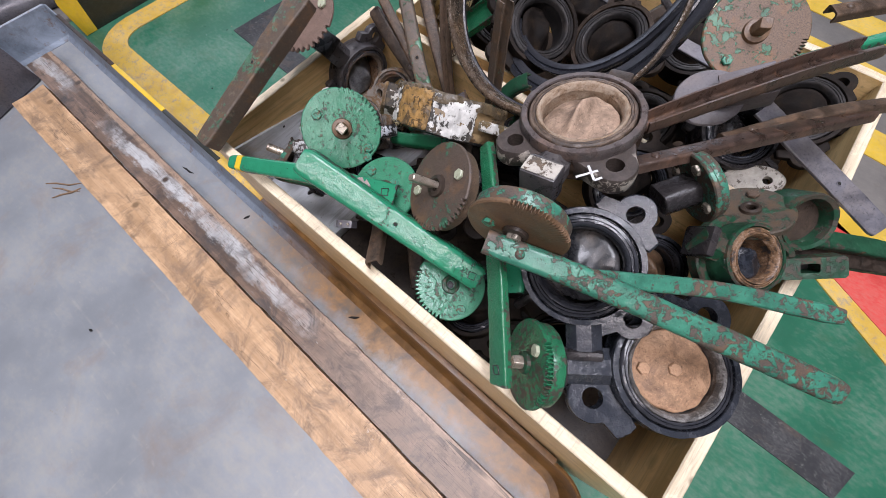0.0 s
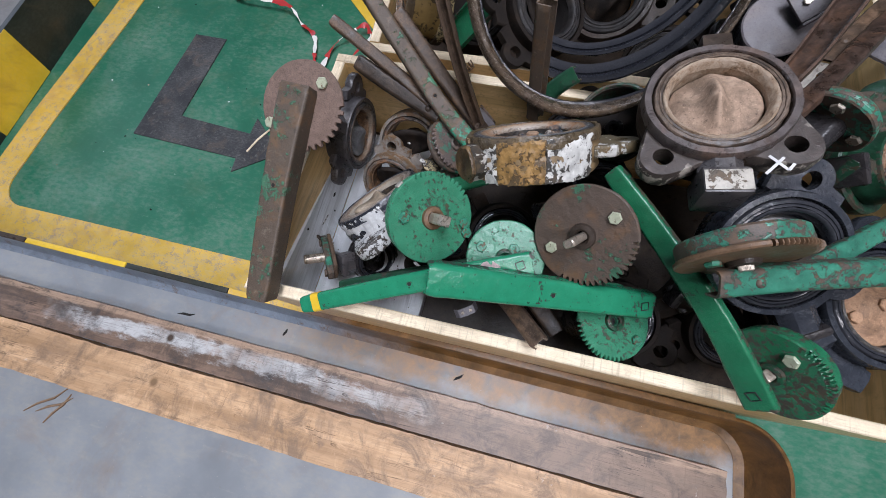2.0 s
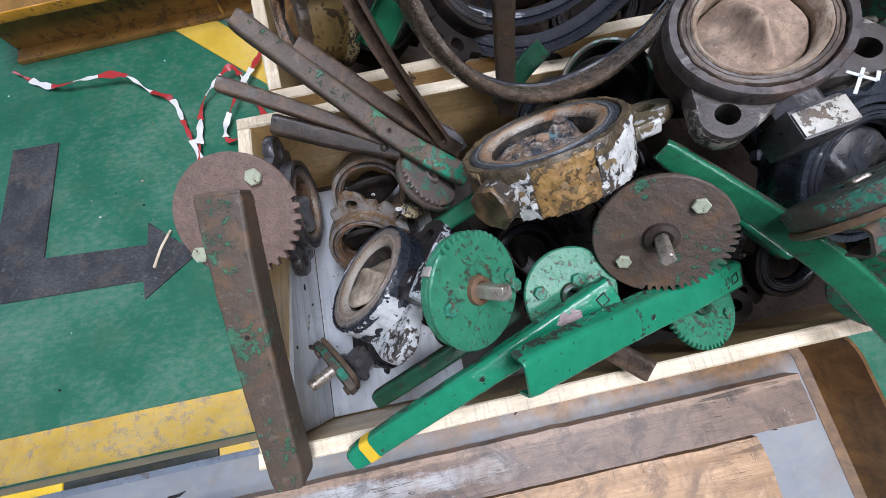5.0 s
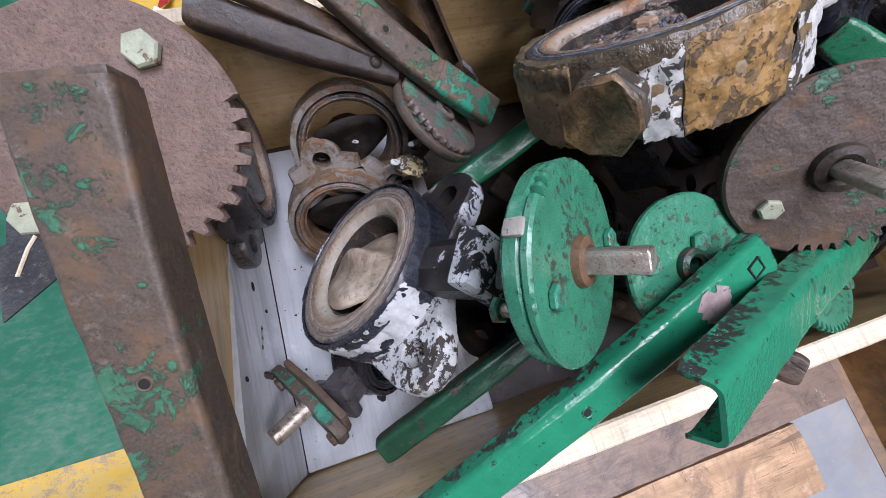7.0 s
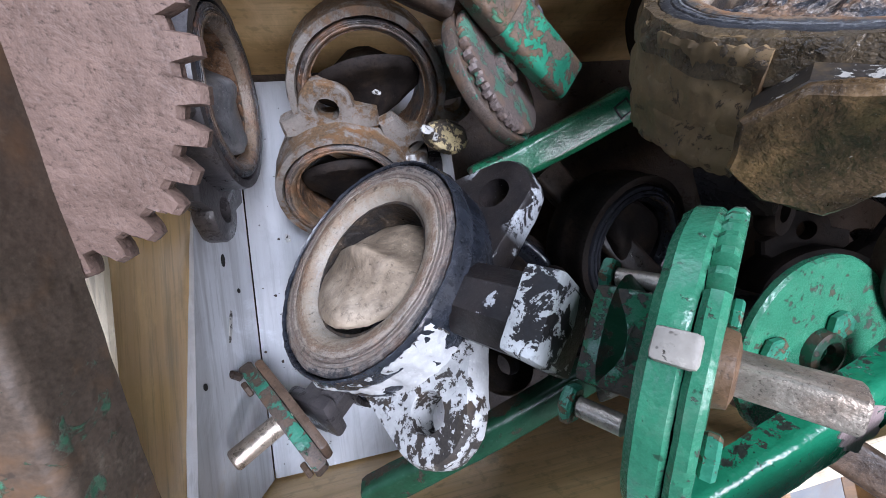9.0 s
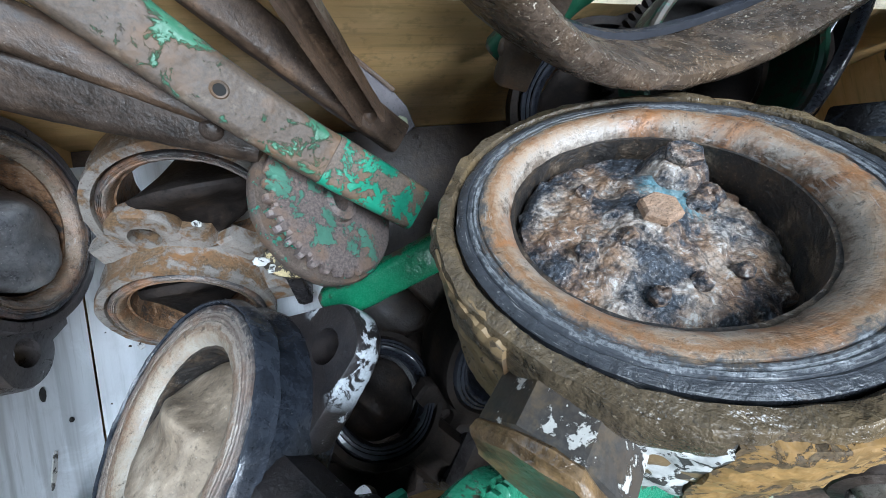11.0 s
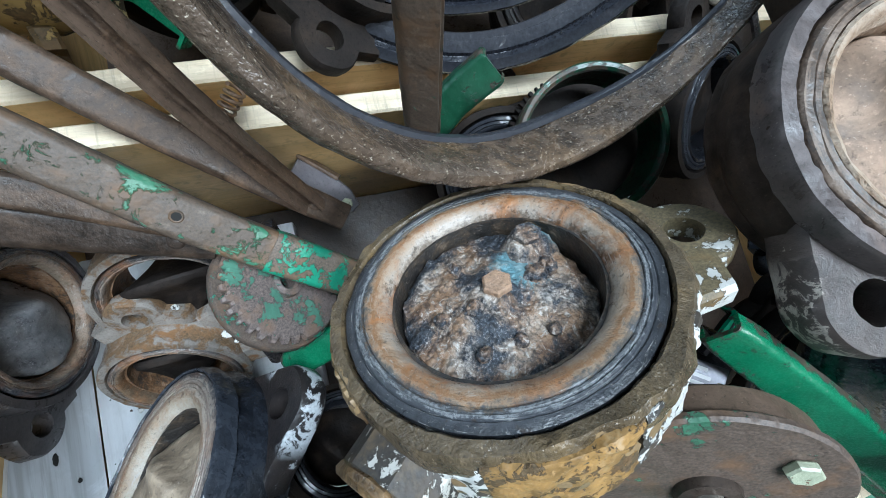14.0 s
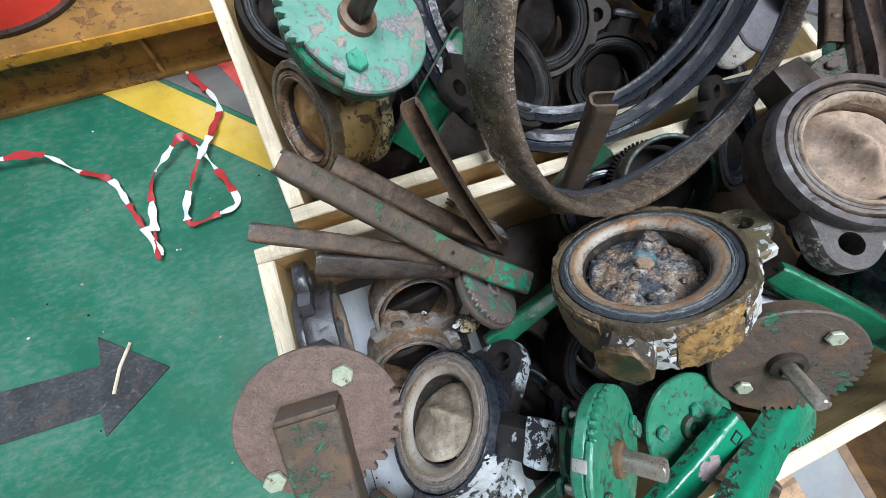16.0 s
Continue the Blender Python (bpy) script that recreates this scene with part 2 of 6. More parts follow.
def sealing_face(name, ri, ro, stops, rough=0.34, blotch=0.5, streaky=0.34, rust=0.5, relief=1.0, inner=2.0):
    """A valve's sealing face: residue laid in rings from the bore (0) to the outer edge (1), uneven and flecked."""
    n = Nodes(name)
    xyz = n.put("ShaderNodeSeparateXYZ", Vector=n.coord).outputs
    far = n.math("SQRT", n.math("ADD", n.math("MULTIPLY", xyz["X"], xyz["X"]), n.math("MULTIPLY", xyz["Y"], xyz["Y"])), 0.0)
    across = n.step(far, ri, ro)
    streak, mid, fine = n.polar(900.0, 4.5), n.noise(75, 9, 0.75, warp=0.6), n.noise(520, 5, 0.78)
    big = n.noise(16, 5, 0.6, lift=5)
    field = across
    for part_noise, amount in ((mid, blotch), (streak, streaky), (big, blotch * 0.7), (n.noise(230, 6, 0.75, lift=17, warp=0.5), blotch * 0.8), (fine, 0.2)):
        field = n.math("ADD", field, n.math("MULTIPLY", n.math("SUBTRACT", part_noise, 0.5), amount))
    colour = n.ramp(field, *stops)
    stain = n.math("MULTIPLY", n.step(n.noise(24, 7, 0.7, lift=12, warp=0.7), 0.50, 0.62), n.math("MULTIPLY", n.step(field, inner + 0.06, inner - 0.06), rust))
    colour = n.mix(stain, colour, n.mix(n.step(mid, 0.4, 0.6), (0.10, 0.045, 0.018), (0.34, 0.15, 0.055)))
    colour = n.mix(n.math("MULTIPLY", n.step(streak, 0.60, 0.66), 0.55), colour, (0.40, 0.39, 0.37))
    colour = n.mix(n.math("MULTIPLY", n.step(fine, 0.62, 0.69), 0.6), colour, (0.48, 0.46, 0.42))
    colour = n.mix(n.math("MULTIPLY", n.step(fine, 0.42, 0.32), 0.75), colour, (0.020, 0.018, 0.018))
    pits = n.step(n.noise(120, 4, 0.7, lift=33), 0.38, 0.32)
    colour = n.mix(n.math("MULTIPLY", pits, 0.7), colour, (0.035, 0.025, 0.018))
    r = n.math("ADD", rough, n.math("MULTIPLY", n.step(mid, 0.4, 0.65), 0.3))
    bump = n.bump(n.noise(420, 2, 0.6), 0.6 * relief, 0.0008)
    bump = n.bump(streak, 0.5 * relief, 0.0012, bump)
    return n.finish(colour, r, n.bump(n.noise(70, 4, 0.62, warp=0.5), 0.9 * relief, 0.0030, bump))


def rubbery(name, base=(0.028, 0.029, 0.034), dust=(0.22, 0.18, 0.145), dusty=0.5, rough=0.38, ringed=False):
    """Rubber or coated seat, dusty in patches; ringed: streaks that run round the local z axis."""
    n = Nodes(name)
    mid = n.noise(38, 9, 0.72, warp=0.6)
    fine = n.noise(330, 5, 0.75)
    big = n.noise(12, 4, 0.6, lift=6)
    if ringed:
        streak = n.polar()
        mid = n.math("ADD", n.math("MULTIPLY", mid, 0.5), n.math("MULTIPLY", streak, 0.5))
    d = n.step(n.math("ADD", n.math("MULTIPLY", mid, 0.75), n.math("MULTIPLY", fine, 0.25)), 0.68 - 0.36 * dusty, 0.84 - 0.3 * dusty)
    colour = n.mix(n.step(fine, 0.3, 0.72), shade(base, 0.5), shade(base, 1.9))
    colour = n.mix(n.math("MULTIPLY", d, 0.9), colour, n.mix(n.step(big, 0.35, 0.65), shade(dust, 0.6), shade(dust, 1.5)))
    colour = n.mix(n.math("MULTIPLY", edges(n, 0.52, 0.58), 0.25), colour, (0.10, 0.10, 0.11))
    colour = n.mix(n.math("MULTIPLY", n.step(fine, 0.69, 0.74), 0.7), colour, (0.34, 0.31, 0.28))
    colour = n.mix(n.step(fine, 0.33, 0.27), colour, shade(base, 0.4))
    return n.finish(colour, n.math("ADD", n.math("MULTIPLY", d, 0.35), rough), n.bump(n.noise(60, 3, 0.5, warp=0.4), 0.5, 0.0018, n.bump(n.noise(300, 2, 0.5), 0.4, 0.0005)))


def timber(name, pale, dark, along="x", scale=16.0, stain=(0.16, 0.13, 0.11), stained=0.0, rough=0.7, smear=0.0, cracked=0.0):
    """Sawn wood with grain along one local axis, and stains."""
    n = Nodes(name)
    s = {"x": (0.06, 1, 1), "y": (1, 0.06, 1), "z": (1, 1, 0.06)}[along]
    grain = n.noise(scale * 7, 7, 0.65, stretch=s, warp=0.6)
    wide = n.noise(scale * 1.4, 4, 0.55, stretch=s)
    colour = n.mix(n.step(grain, 0.3, 0.7), dark, pale)
    colour = n.mix(n.step(wide, 0.42, 0.66), colour, shade(dark, 0.7))
    if stained:
        blot = n.noise(scale * 0.6, 8, 0.68, warp=0.5, lift=4)
        colour = n.mix(n.step(blot, 0.68 - 0.3 * stained, 0.78 - 0.22 * stained), colour, stain)
    if smear:
        place = n.put("ShaderNodeSeparateXYZ", Vector=n.coord).outputs
        middle = n.math("ABSOLUTE", n.math("ADD", place["Y"], n.math("MULTIPLY", n.math("SUBTRACT", n.noise(2.2, 3, 0.5, lift=smear), 0.5), 0.10)), 0.0)
        streak = n.noise(scale * 3, 8, 0.75, stretch=(0.25, 0.6, 1), lift=2)
        colour = n.mix(n.math("MULTIPLY", n.step(n.math("SUBTRACT", streak, n.math("MULTIPLY", middle, 9.0)), 0.26, 0.40), n.math("MULTIPLY", n.math("MULTIPLY", n.step(n.noise(2.6, 5, 0.6, lift=31), 0.44, 0.58), n.step(n.math("ADD", place["X"], n.math("MULTIPLY", streak, 0.1)), 0.56, 0.50)), 0.85)), colour, (0.54, 0.55, 0.55))
        colour = n.mix(n.math("MULTIPLY", n.step(n.math("ADD", place["X"], n.math("MULTIPLY", streak, 0.3)), 0.52, 0.72), 0.6), colour, (0.27, 0.19, 0.14))
        colour = n.mix(n.math("MULTIPLY", n.step(n.math("ADD", place["Y"], n.math("MULTIPLY", n.math("SUBTRACT", streak, 0.5), 0.03)), 0.030, 0.036), 0.75), colour, (0.42, 0.29, 0.20))
    patch = n.noise(scale * 1.1, 8, 0.72, lift=7, warp=0.8)
    fibre = n.noise(scale * 22, 4, 0.7, stretch=s, lift=5)
    colour = n.mix(n.math("MULTIPLY", n.step(fibre, 0.52, 0.66), 0.45), colour, shade(dark, 0.55))
    colour = n.mix(n.math("MULTIPLY", n.step(patch, 0.54, 0.64), 0.42), colour, shade(dark, 0.6))
    colour = n.mix(n.math("MULTIPLY", n.step(patch, 0.44, 0.32), 0.5), colour, tuple(min(1.0, v * 1.2) for v in pale))
    saw = n.noise(scale * 9, 3, 0.6, stretch=(1, 0.05, 1), lift=12)
    colour = n.mix(n.math("MULTIPLY", n.step(saw, 0.56, 0.68), 0.18 if cracked else 0.5), colour, shade(dark, 0.5))
    if cracked:
        split = n.noise(scale * 2.2, 4, 0.6, stretch=(0.05, 1, 1), lift=41, warp=0.9)
        line = n.step(n.math("ABSOLUTE", n.math("SUBTRACT", split, 0.5), 0.0), 0.010, 0.003)
        colour = n.mix(n.math("MULTIPLY", n.math("MULTIPLY", line, n.step(n.noise(scale * 0.5, 4, 0.6, lift=9), 0.45, 0.6)), 0.85), colour, shade(dark, 0.3))
        cut = n.noise(scale * 1.6, 4, 0.6, stretch=(1.2, 0.12, 1), lift=22, warp=0.8)
        line = n.step(n.math("ABSOLUTE", n.math("SUBTRACT", cut, 0.5), 0.0), 0.008, 0.002)
        colour = n.mix(n.math("MULTIPLY", n.math("MULTIPLY", line, n.step(n.noise(scale * 0.7, 4, 0.6, lift=19), 0.55, 0.65)), cracked), colour, shade(dark, 0.35))
        grime = n.noise(scale * 0.75, 9, 0.75, lift=51, warp=0.8)
        colour = n.mix(n.math("MULTIPLY", n.step(grime, 0.50, 0.63), 0.85 * cracked), colour, shade(stain, 0.75))
        pale_spot = n.noise(scale * 0.9, 6, 0.7, lift=63, warp=0.5)
        colour = n.mix(n.math("MULTIPLY", n.step(pale_spot, 0.68, 0.74), 0.7), colour, (0.62, 0.58, 0.52))
    knots = n.put("ShaderNodeTexVoronoi", Vector=n.coord, Scale=scale * 0.45).outputs["Distance"]
    colour = n.mix(n.step(knots, 0.1, 0.05), colour, shade(dark, 0.4))
    return n.finish(colour, rough, n.bump(grain, 0.4, 0.0015))


def floor_paint(name, base, worn, dust, wear=0.3, scale=4.0, rough=0.34, rust_edge=None):
    """Painted concrete floor: scuffed, patchy, dusty."""
    n = Nodes(name)
    big = n.noise(scale, 6, 0.6)
    mid = n.noise(scale * 7, 8, 0.7, warp=0.4)
    fine = n.noise(scale * 60, 4, 0.75)
    scuff = n.noise(scale * 18, 6, 0.7, stretch=(0.6, 1.1, 1), lift=5)
    colour = n.mix(n.step(big, 0.35, 0.65), shade(base, 0.82), shade(base, 1.18))
    field = n.math("ADD", n.math("MULTIPLY", mid, 0.6), n.math("MULTIPLY", fine, 0.4))
    lost = n.step(field, 0.70 - 0.35 * wear, 0.74 - 0.33 * wear)
    colour = n.mix(n.math("MULTIPLY", lost, 0.85), colour, worn)
    haze = n.step(n.math("MULTIPLY", big, scuff), 0.21, 0.47)
    colour = n.mix(n.math("MULTIPLY", haze, 0.75), colour, dust)
    grime = n.step(n.noise(scale * 1.7, 7, 0.68, lift=23, warp=0.6), 0.53, 0.70)
    colour = n.mix(n.math("MULTIPLY", grime, 0.38), colour, shade((worn[0] * 1.35 + 0.01, worn[1], worn[2] * 0.75), 0.8))
    if rust_edge:
        place = n.put("ShaderNodeSeparateXYZ", Vector=n.coord).outputs
        near = n.math("ADD", place["Y"], n.math("MULTIPLY", n.math("SUBTRACT", n.noise(7, 8, 0.72, lift=2), 0.5), 0.16))
        stain = n.math("MULTIPLY", n.step(near, rust_edge, rust_edge + 0.05), n.step(n.math("ADD", place["X"], n.math("MULTIPLY", mid, 0.6)), 0.05, 0.75))
        colour = n.mix(n.math("MULTIPLY", stain, 0.9), colour, n.mix(n.step(mid, 0.35, 0.65), (0.09, 0.050, 0.018), (0.36, 0.175, 0.045)))
    scratch = n.math("MAXIMUM", n.step(n.noise(scale * 16, 3, 0.5, stretch=(0.05, 1.6, 1), lift=3, warp=0.3), 0.66, 0.70), n.step(n.noise(scale * 14, 3, 0.5, stretch=(1.5, 0.06, 1), lift=17, warp=0.3), 0.67, 0.71))
    colour = n.mix(n.math("MULTIPLY", n.math("MULTIPLY", scratch, n.step(scuff, 0.45, 0.6)), 0.12), colour, shade(dust, 1.4))
    specks = n.step(n.noise(scale * 95, 2, 0.5, lift=8), 0.74, 0.78)
    colour = n.mix(n.math("MULTIPLY", specks, 0.6), colour, shade(dust, 1.3))
    r = n.math("ADD", n.math("MULTIPLY", mid, 0.35), rough - 0.1)
    return n.finish(colour, r, n.bump(field, 0.25, 0.001))


def rusting_steel(name, paint, rust, start, over):
    """Grey painted steel whose rust spreads from one end of the tray."""
    n = Nodes(name)
    mid = n.noise(16, 9, 0.72, warp=0.6)
    fine = n.noise(130, 5, 0.75)
    place = n.put("ShaderNodeSeparateXYZ", Vector=n.coord).outputs
    field = n.math("ADD", place["X"], n.math("MULTIPLY", n.math("SUBTRACT", n.noise(5, 8, 0.7, lift=3), 0.5), over * 2.2))
    top = n.mix(n.step(mid, 0.35, 0.65), shade(paint, 0.7), shade(paint, 1.25))
    low = n.mix(n.step(mid, 0.34, 0.66), shade(rust, 0.4), shade(rust, 1.5))
    colour = n.mix(n.step(field, start, start + over), top, low)
    colour = n.mix(n.math("MULTIPLY", n.step(n.noise(40, 7, 0.75, lift=8), 0.56, 0.66), 0.7), colour, shade(rust, 0.8))
    colour = n.mix(n.math("MULTIPLY", n.step(fine, 0.64, 0.72), 0.4), colour, (0.40, 0.36, 0.29))
    return n.finish(colour, n.math("ADD", 0.22, n.math("MULTIPLY", mid, 0.35)), n.bump(n.noise(60, 3, 0.6), 0.5, 0.0015))


M = {
    "teal": chipped("teal_paint", (0.018, 0.205, 0.105), (0.022, 0.024, 0.018), 0.26, 110, 0.19, dust=(0.10, 0.17, 0.07), dusty=0.30, worn=1.3, speck=0.35, mottle=0.3),
    "teal_gear": chipped("teal_gear_paint", (0.036, 0.190, 0.105), (0.035, 0.045, 0.03), 0.13, 100, 0.26, dust=(0.15, 0.27, 0.19), dusty=0.45, lift=2, worn=1.2, mottle=0.5),
    "green": chipped("green_paint", (0.016, 0.140, 0.064), (0.045, 0.036, 0.026), 0.27, 105, 0.26, dusty=0.12, lift=5, worn=1.2, mottle=0.5),
    "green_worn": chipped("worn_green_paint", (0.036, 0.175, 0.115), (0.075, 0.056, 0.044), 0.425, 100, 0.30, dusty=0.3, lift=7, worn=0.9, soft=0.012),
    "deep_green": chipped("deep_green_paint", (0.011, 0.056, 0.028), (0.042, 0.034, 0.024), 0.27, 75, 0.34, dusty=0.12, lift=11, speck=0.25, worn=1.2),
    "brown_green": chipped("rusty_green_paint", (0.050, 0.150, 0.085), (0.077, 0.056, 0.040), 0.62, 75, 0.40, dusty=0.35, lift=13, mottle=1.0, grain=0.6, speck=0.35, soft=0.018, outline=0.2, relief=1.8),
    "rust": rusty("brown_rust", (0.038, 0.026, 0.018), (0.080, 0.053, 0.036), (0.105, 0.064, 0.038), rough=0.50, grit=(0.28, 0.24, 0.20), spec=0.25),
    "rust_trace": chipped("rust_with_green_trace", (0.045, 0.13, 0.075), (0.075, 0.053, 0.040), 0.59, 75, 0.45, dusty=0.1, lift=43, worn=0.3, relief=2.4),
    "white_thick": chipped("thick_white_paint", (0.47, 0.475, 0.47), (0.035, 0.030, 0.026), 0.18, 75, 0.45, dust=(0.30, 0.25, 0.18), dusty=0.35, lift=47, worn=1.6),
    # near-black base puts the shade between the heaped parts into the colour
    "cast_shaded": rusty("shade_dark_casting", (0.006, 0.005, 0.0045), (0.015, 0.011, 0.009), (0.024, 0.016, 0.010), rough=0.75, grit=(0.055, 0.042, 0.032), pale=0.3, spec=0.12),
    "brown_block": rusty("brown_caked_block", (0.026, 0.017, 0.010), (0.105, 0.064, 0.029), (0.19, 0.115, 0.048), 75, rough=0.45, relief=0.6, grit=(0.42, 0.38, 0.32)),
    "white_ear": chipped("white_streaked_ear", (0.46, 0.45, 0.42), (0.10, 0.078, 0.042), 0.47, 55, 0.45, dusty=0.1, lift=51),
    "dirty_white": chipped("dirty_white_paint", (0.40, 0.37, 0.32), (0.09, 0.072, 0.055), 0.36, 70, 0.5, dusty=0.25, lift=53),
    "iron_grey": rusty("grey_iron", (0.016, 0.015, 0.016), (0.042, 0.038, 0.040), (0.058, 0.050, 0.045), rough=0.42, grit=(0.20, 0.18, 0.17)),
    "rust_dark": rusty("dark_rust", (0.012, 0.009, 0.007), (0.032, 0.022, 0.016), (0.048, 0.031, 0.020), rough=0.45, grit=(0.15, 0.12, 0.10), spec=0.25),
    "rust_orange": rusty("orange_rust", (0.048, 0.027, 0.014), (0.110, 0.061, 0.030), (0.13, 0.080, 0.045), grit=(0.25, 0.19, 0.14)),
    "rust_rim": rusty("dusty_purple_brown_rim", (0.036, 0.030, 0.028), (0.070, 0.057, 0.054), (0.105, 0.060, 0.038), 60, rough=0.42, relief=0.22, grit=(0.30, 0.27, 0.25)),
    "olive_grit": rusty("olive_gritty_rim", (0.020, 0.016, 0.012), (0.075, 0.054, 0.030), (0.13, 0.085, 0.034), 80, rough=0.36, relief=0.9, grit=(0.30, 0.24, 0.16), gritty=0.64, grain=8),
    "iron": rusty("black_iron", (0.007, 0.0065, 0.007), (0.018, 0.016, 0.017), (0.028, 0.022, 0.019), rough=0.32, relief=0.5, grit=(0.14, 0.13, 0.115), pale=0.4, spec=0.3),
    "iron_blue": rusty("blue_black_iron", (0.007, 0.008, 0.011), (0.017, 0.020, 0.027), (0.024, 0.024, 0.026), rough=0.28, relief=0.4, grit=(0.14, 0.14, 0.14), pale=0.5),
    "steel": rusty("bare_steel", (0.20, 0.165, 0.125), (0.34, 0.30, 0.25), (0.20, 0.12, 0.07), 120, 0.40, 0.6, 0.25),
    "bolt": chipped("bolt_paint", (0.36, 0.38, 0.27), (0.16, 0.10, 0.06), 0.22, 160, 0.34, dusty=0.15, mottle=0.6),
    "bolt_green": chipped("green_bolt_paint", (0.035, 0.21, 0.13), (0.10, 0.07, 0.04), 0.33, 160, 0.36, dusty=0.1),
    "rubber": rubbery("black_rubber", (0.013, 0.014, 0.018), (0.12, 0.10, 0.085), 0.25, 0.22, True),
    "rubber_clean": rubbery("clean_black_rubber", (0.011, 0.012, 0.016), (0.10, 0.085, 0.075), 0.12, 0.19, True),
    "rubber_rust": caked("rust_streaked_rubber", -0.040, 0.33, (0.024, 0.025, 0.027), (0.20, 0.095, 0.030), (0.25, 0.18, 0.11), (0.46, 0.45, 0.43), relief=0.22, rings=0.30),
    "grey_lip": caked("grey_dusty_lip", 0.045, 0.36, (0.04, 0.042, 0.045), (0.11, 0.10, 0.09), (0.21, 0.20, 0.19), (0.36, 0.35, 0.33)),
    "brown_seat": caked("brown_layered_seat", 0.015, 0.36, (0.026, 0.024, 0.024), (0.20, 0.11, 0.055), (0.26, 0.19, 0.14), (0.44, 0.42, 0.40)),
    "rubber_tan": caked("tan_dusty_seat", 0.02, 0.38, (0.045, 0.036, 0.031), (0.110, 0.076, 0.054), (0.165, 0.12, 0.088), (0.25, 0.20, 0.155), relief=0.4, rings=0.25),
    "dark_wall": caked("dark_dusty_bore", -0.03, 0.4, (0.025, 0.022, 0.020), (0.11, 0.08, 0.055), (0.2, 0.155, 0.11), (0.3, 0.26, 0.21)),
    "tan_lip": caked("tan_dusty_lip", 0.075, 0.5, (0.06, 0.045, 0.035), (0.24, 0.16, 0.10), (0.30, 0.225, 0.16), (0.36, 0.29, 0.22)),
    "sand": rusty("sandy_disc", (0.215, 0.145, 0.098), (0.29, 0.20, 0.14), (0.25, 0.18, 0.13), 34, 0.8, 0, 0.25, grit=(0.50, 0.42, 0.33)),
    "clay": rusty("clay_disc", (0.26, 0.145, 0.080), (0.34, 0.20, 0.115), (0.30, 0.185, 0.11), 45, 0.75, 0, 0.35, grit=(0.48, 0.36, 0.25)),
    "crust_bolt": rusty("crusted_bolt", (0.11, 0.07, 0.045), (0.27, 0.17, 0.105), (0.22, 0.18, 0.15), 190, 0.8, 0, 0.8, grit=(0.5, 0.45, 0.4)),
    "crust": crusty("crusted_disc"),
    "black_white": chipped("black_paint_with_white", (0.50, 0.52, 0.52), (0.012, 0.012, 0.014), 0.60, 60, 0.4, dusty=0.03, lift=23, worn=-0.6),
    "ochre": chipped("ochre_cast", (0.33, 0.22, 0.075), (0.10, 0.065, 0.028), 0.45, 30, 0.5, dusty=0.2, lift=29),
    "gritty": rusty("gritty_ring", (0.028, 0.020, 0.014), (0.074, 0.052, 0.036), (0.110, 0.070, 0.038), 70, 0.30, 0, 0.95, grit=(0.55, 0.48, 0.38), gritty=0.615, grain=7.5),
    "ochre_side": chipped("ochre_side_paint", (0.28, 0.160, 0.050), (0.085, 0.055, 0.026), 0.40, 110, 0.5, dust=(0.36, 0.30, 0.20), dusty=0.35, lift=33, worn=0.5, mottle=1.5, relief=2.2),
    "white_flake": chipped("white_flaking_paint", (0.54, 0.53, 0.50), (0.045, 0.040, 0.035), 0.44, 85, 0.5, dusty=0.35, lift=37, worn=0.6),
    "brown_neck": chipped("brown_neck_paint", (0.200, 0.135, 0.066), (0.085, 0.060, 0.036), 0.36, 70, 0.45, dusty=0.2, lift=39, worn=0.5),
    "grey_plate": rusty("dull_grey_steel", (0.085, 0.082, 0.095), (0.12, 0.116, 0.13), (0.10, 0.085, 0.075), 40, 0.5, 0.35, 0.2),
    "pale_plate": rusty("pale_lilac_steel", (0.062, 0.055, 0.060), (0.100, 0.090, 0.097), (0.095, 0.075, 0.065), 40, 0.6, 0.0, 0.2),
    "gear_mix": chipped("green_traces_on_gear", (0.070, 0.165, 0.115), (0.115, 0.090, 0.080), 0.50, 60, 0.45, dusty=0.2, lift=57),
    "pale_crust": rusty("pale_crusted_disc", (0.17, 0.125, 0.085), (0.30, 0.235, 0.165), (0.36, 0.30, 0.23), 28, 0.6, 0, 1.0, grit=(0.5, 0.46, 0.4), oily=0.35),
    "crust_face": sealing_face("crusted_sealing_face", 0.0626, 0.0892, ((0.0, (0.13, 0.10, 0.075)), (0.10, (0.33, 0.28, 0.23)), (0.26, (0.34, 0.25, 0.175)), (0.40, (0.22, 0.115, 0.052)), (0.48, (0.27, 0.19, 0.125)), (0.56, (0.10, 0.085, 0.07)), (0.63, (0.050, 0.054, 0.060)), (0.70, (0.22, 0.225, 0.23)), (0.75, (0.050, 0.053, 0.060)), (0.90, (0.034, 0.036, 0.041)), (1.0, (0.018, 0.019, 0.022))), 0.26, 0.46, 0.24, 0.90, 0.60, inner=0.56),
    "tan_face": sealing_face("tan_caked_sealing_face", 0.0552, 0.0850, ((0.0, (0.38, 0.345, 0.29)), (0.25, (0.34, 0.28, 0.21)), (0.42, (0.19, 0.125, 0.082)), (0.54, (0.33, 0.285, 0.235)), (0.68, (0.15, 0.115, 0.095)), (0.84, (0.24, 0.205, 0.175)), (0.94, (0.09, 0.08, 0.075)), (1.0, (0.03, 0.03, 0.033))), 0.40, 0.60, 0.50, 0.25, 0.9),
    "block_sides": chipped("white_and_black_block_paint", (0.42, 0.40, 0.36), (0.028, 0.024, 0.020), 0.50, 70, 0.4, dust=(0.20, 0.13, 0.05), dusty=0.5, lift=61),
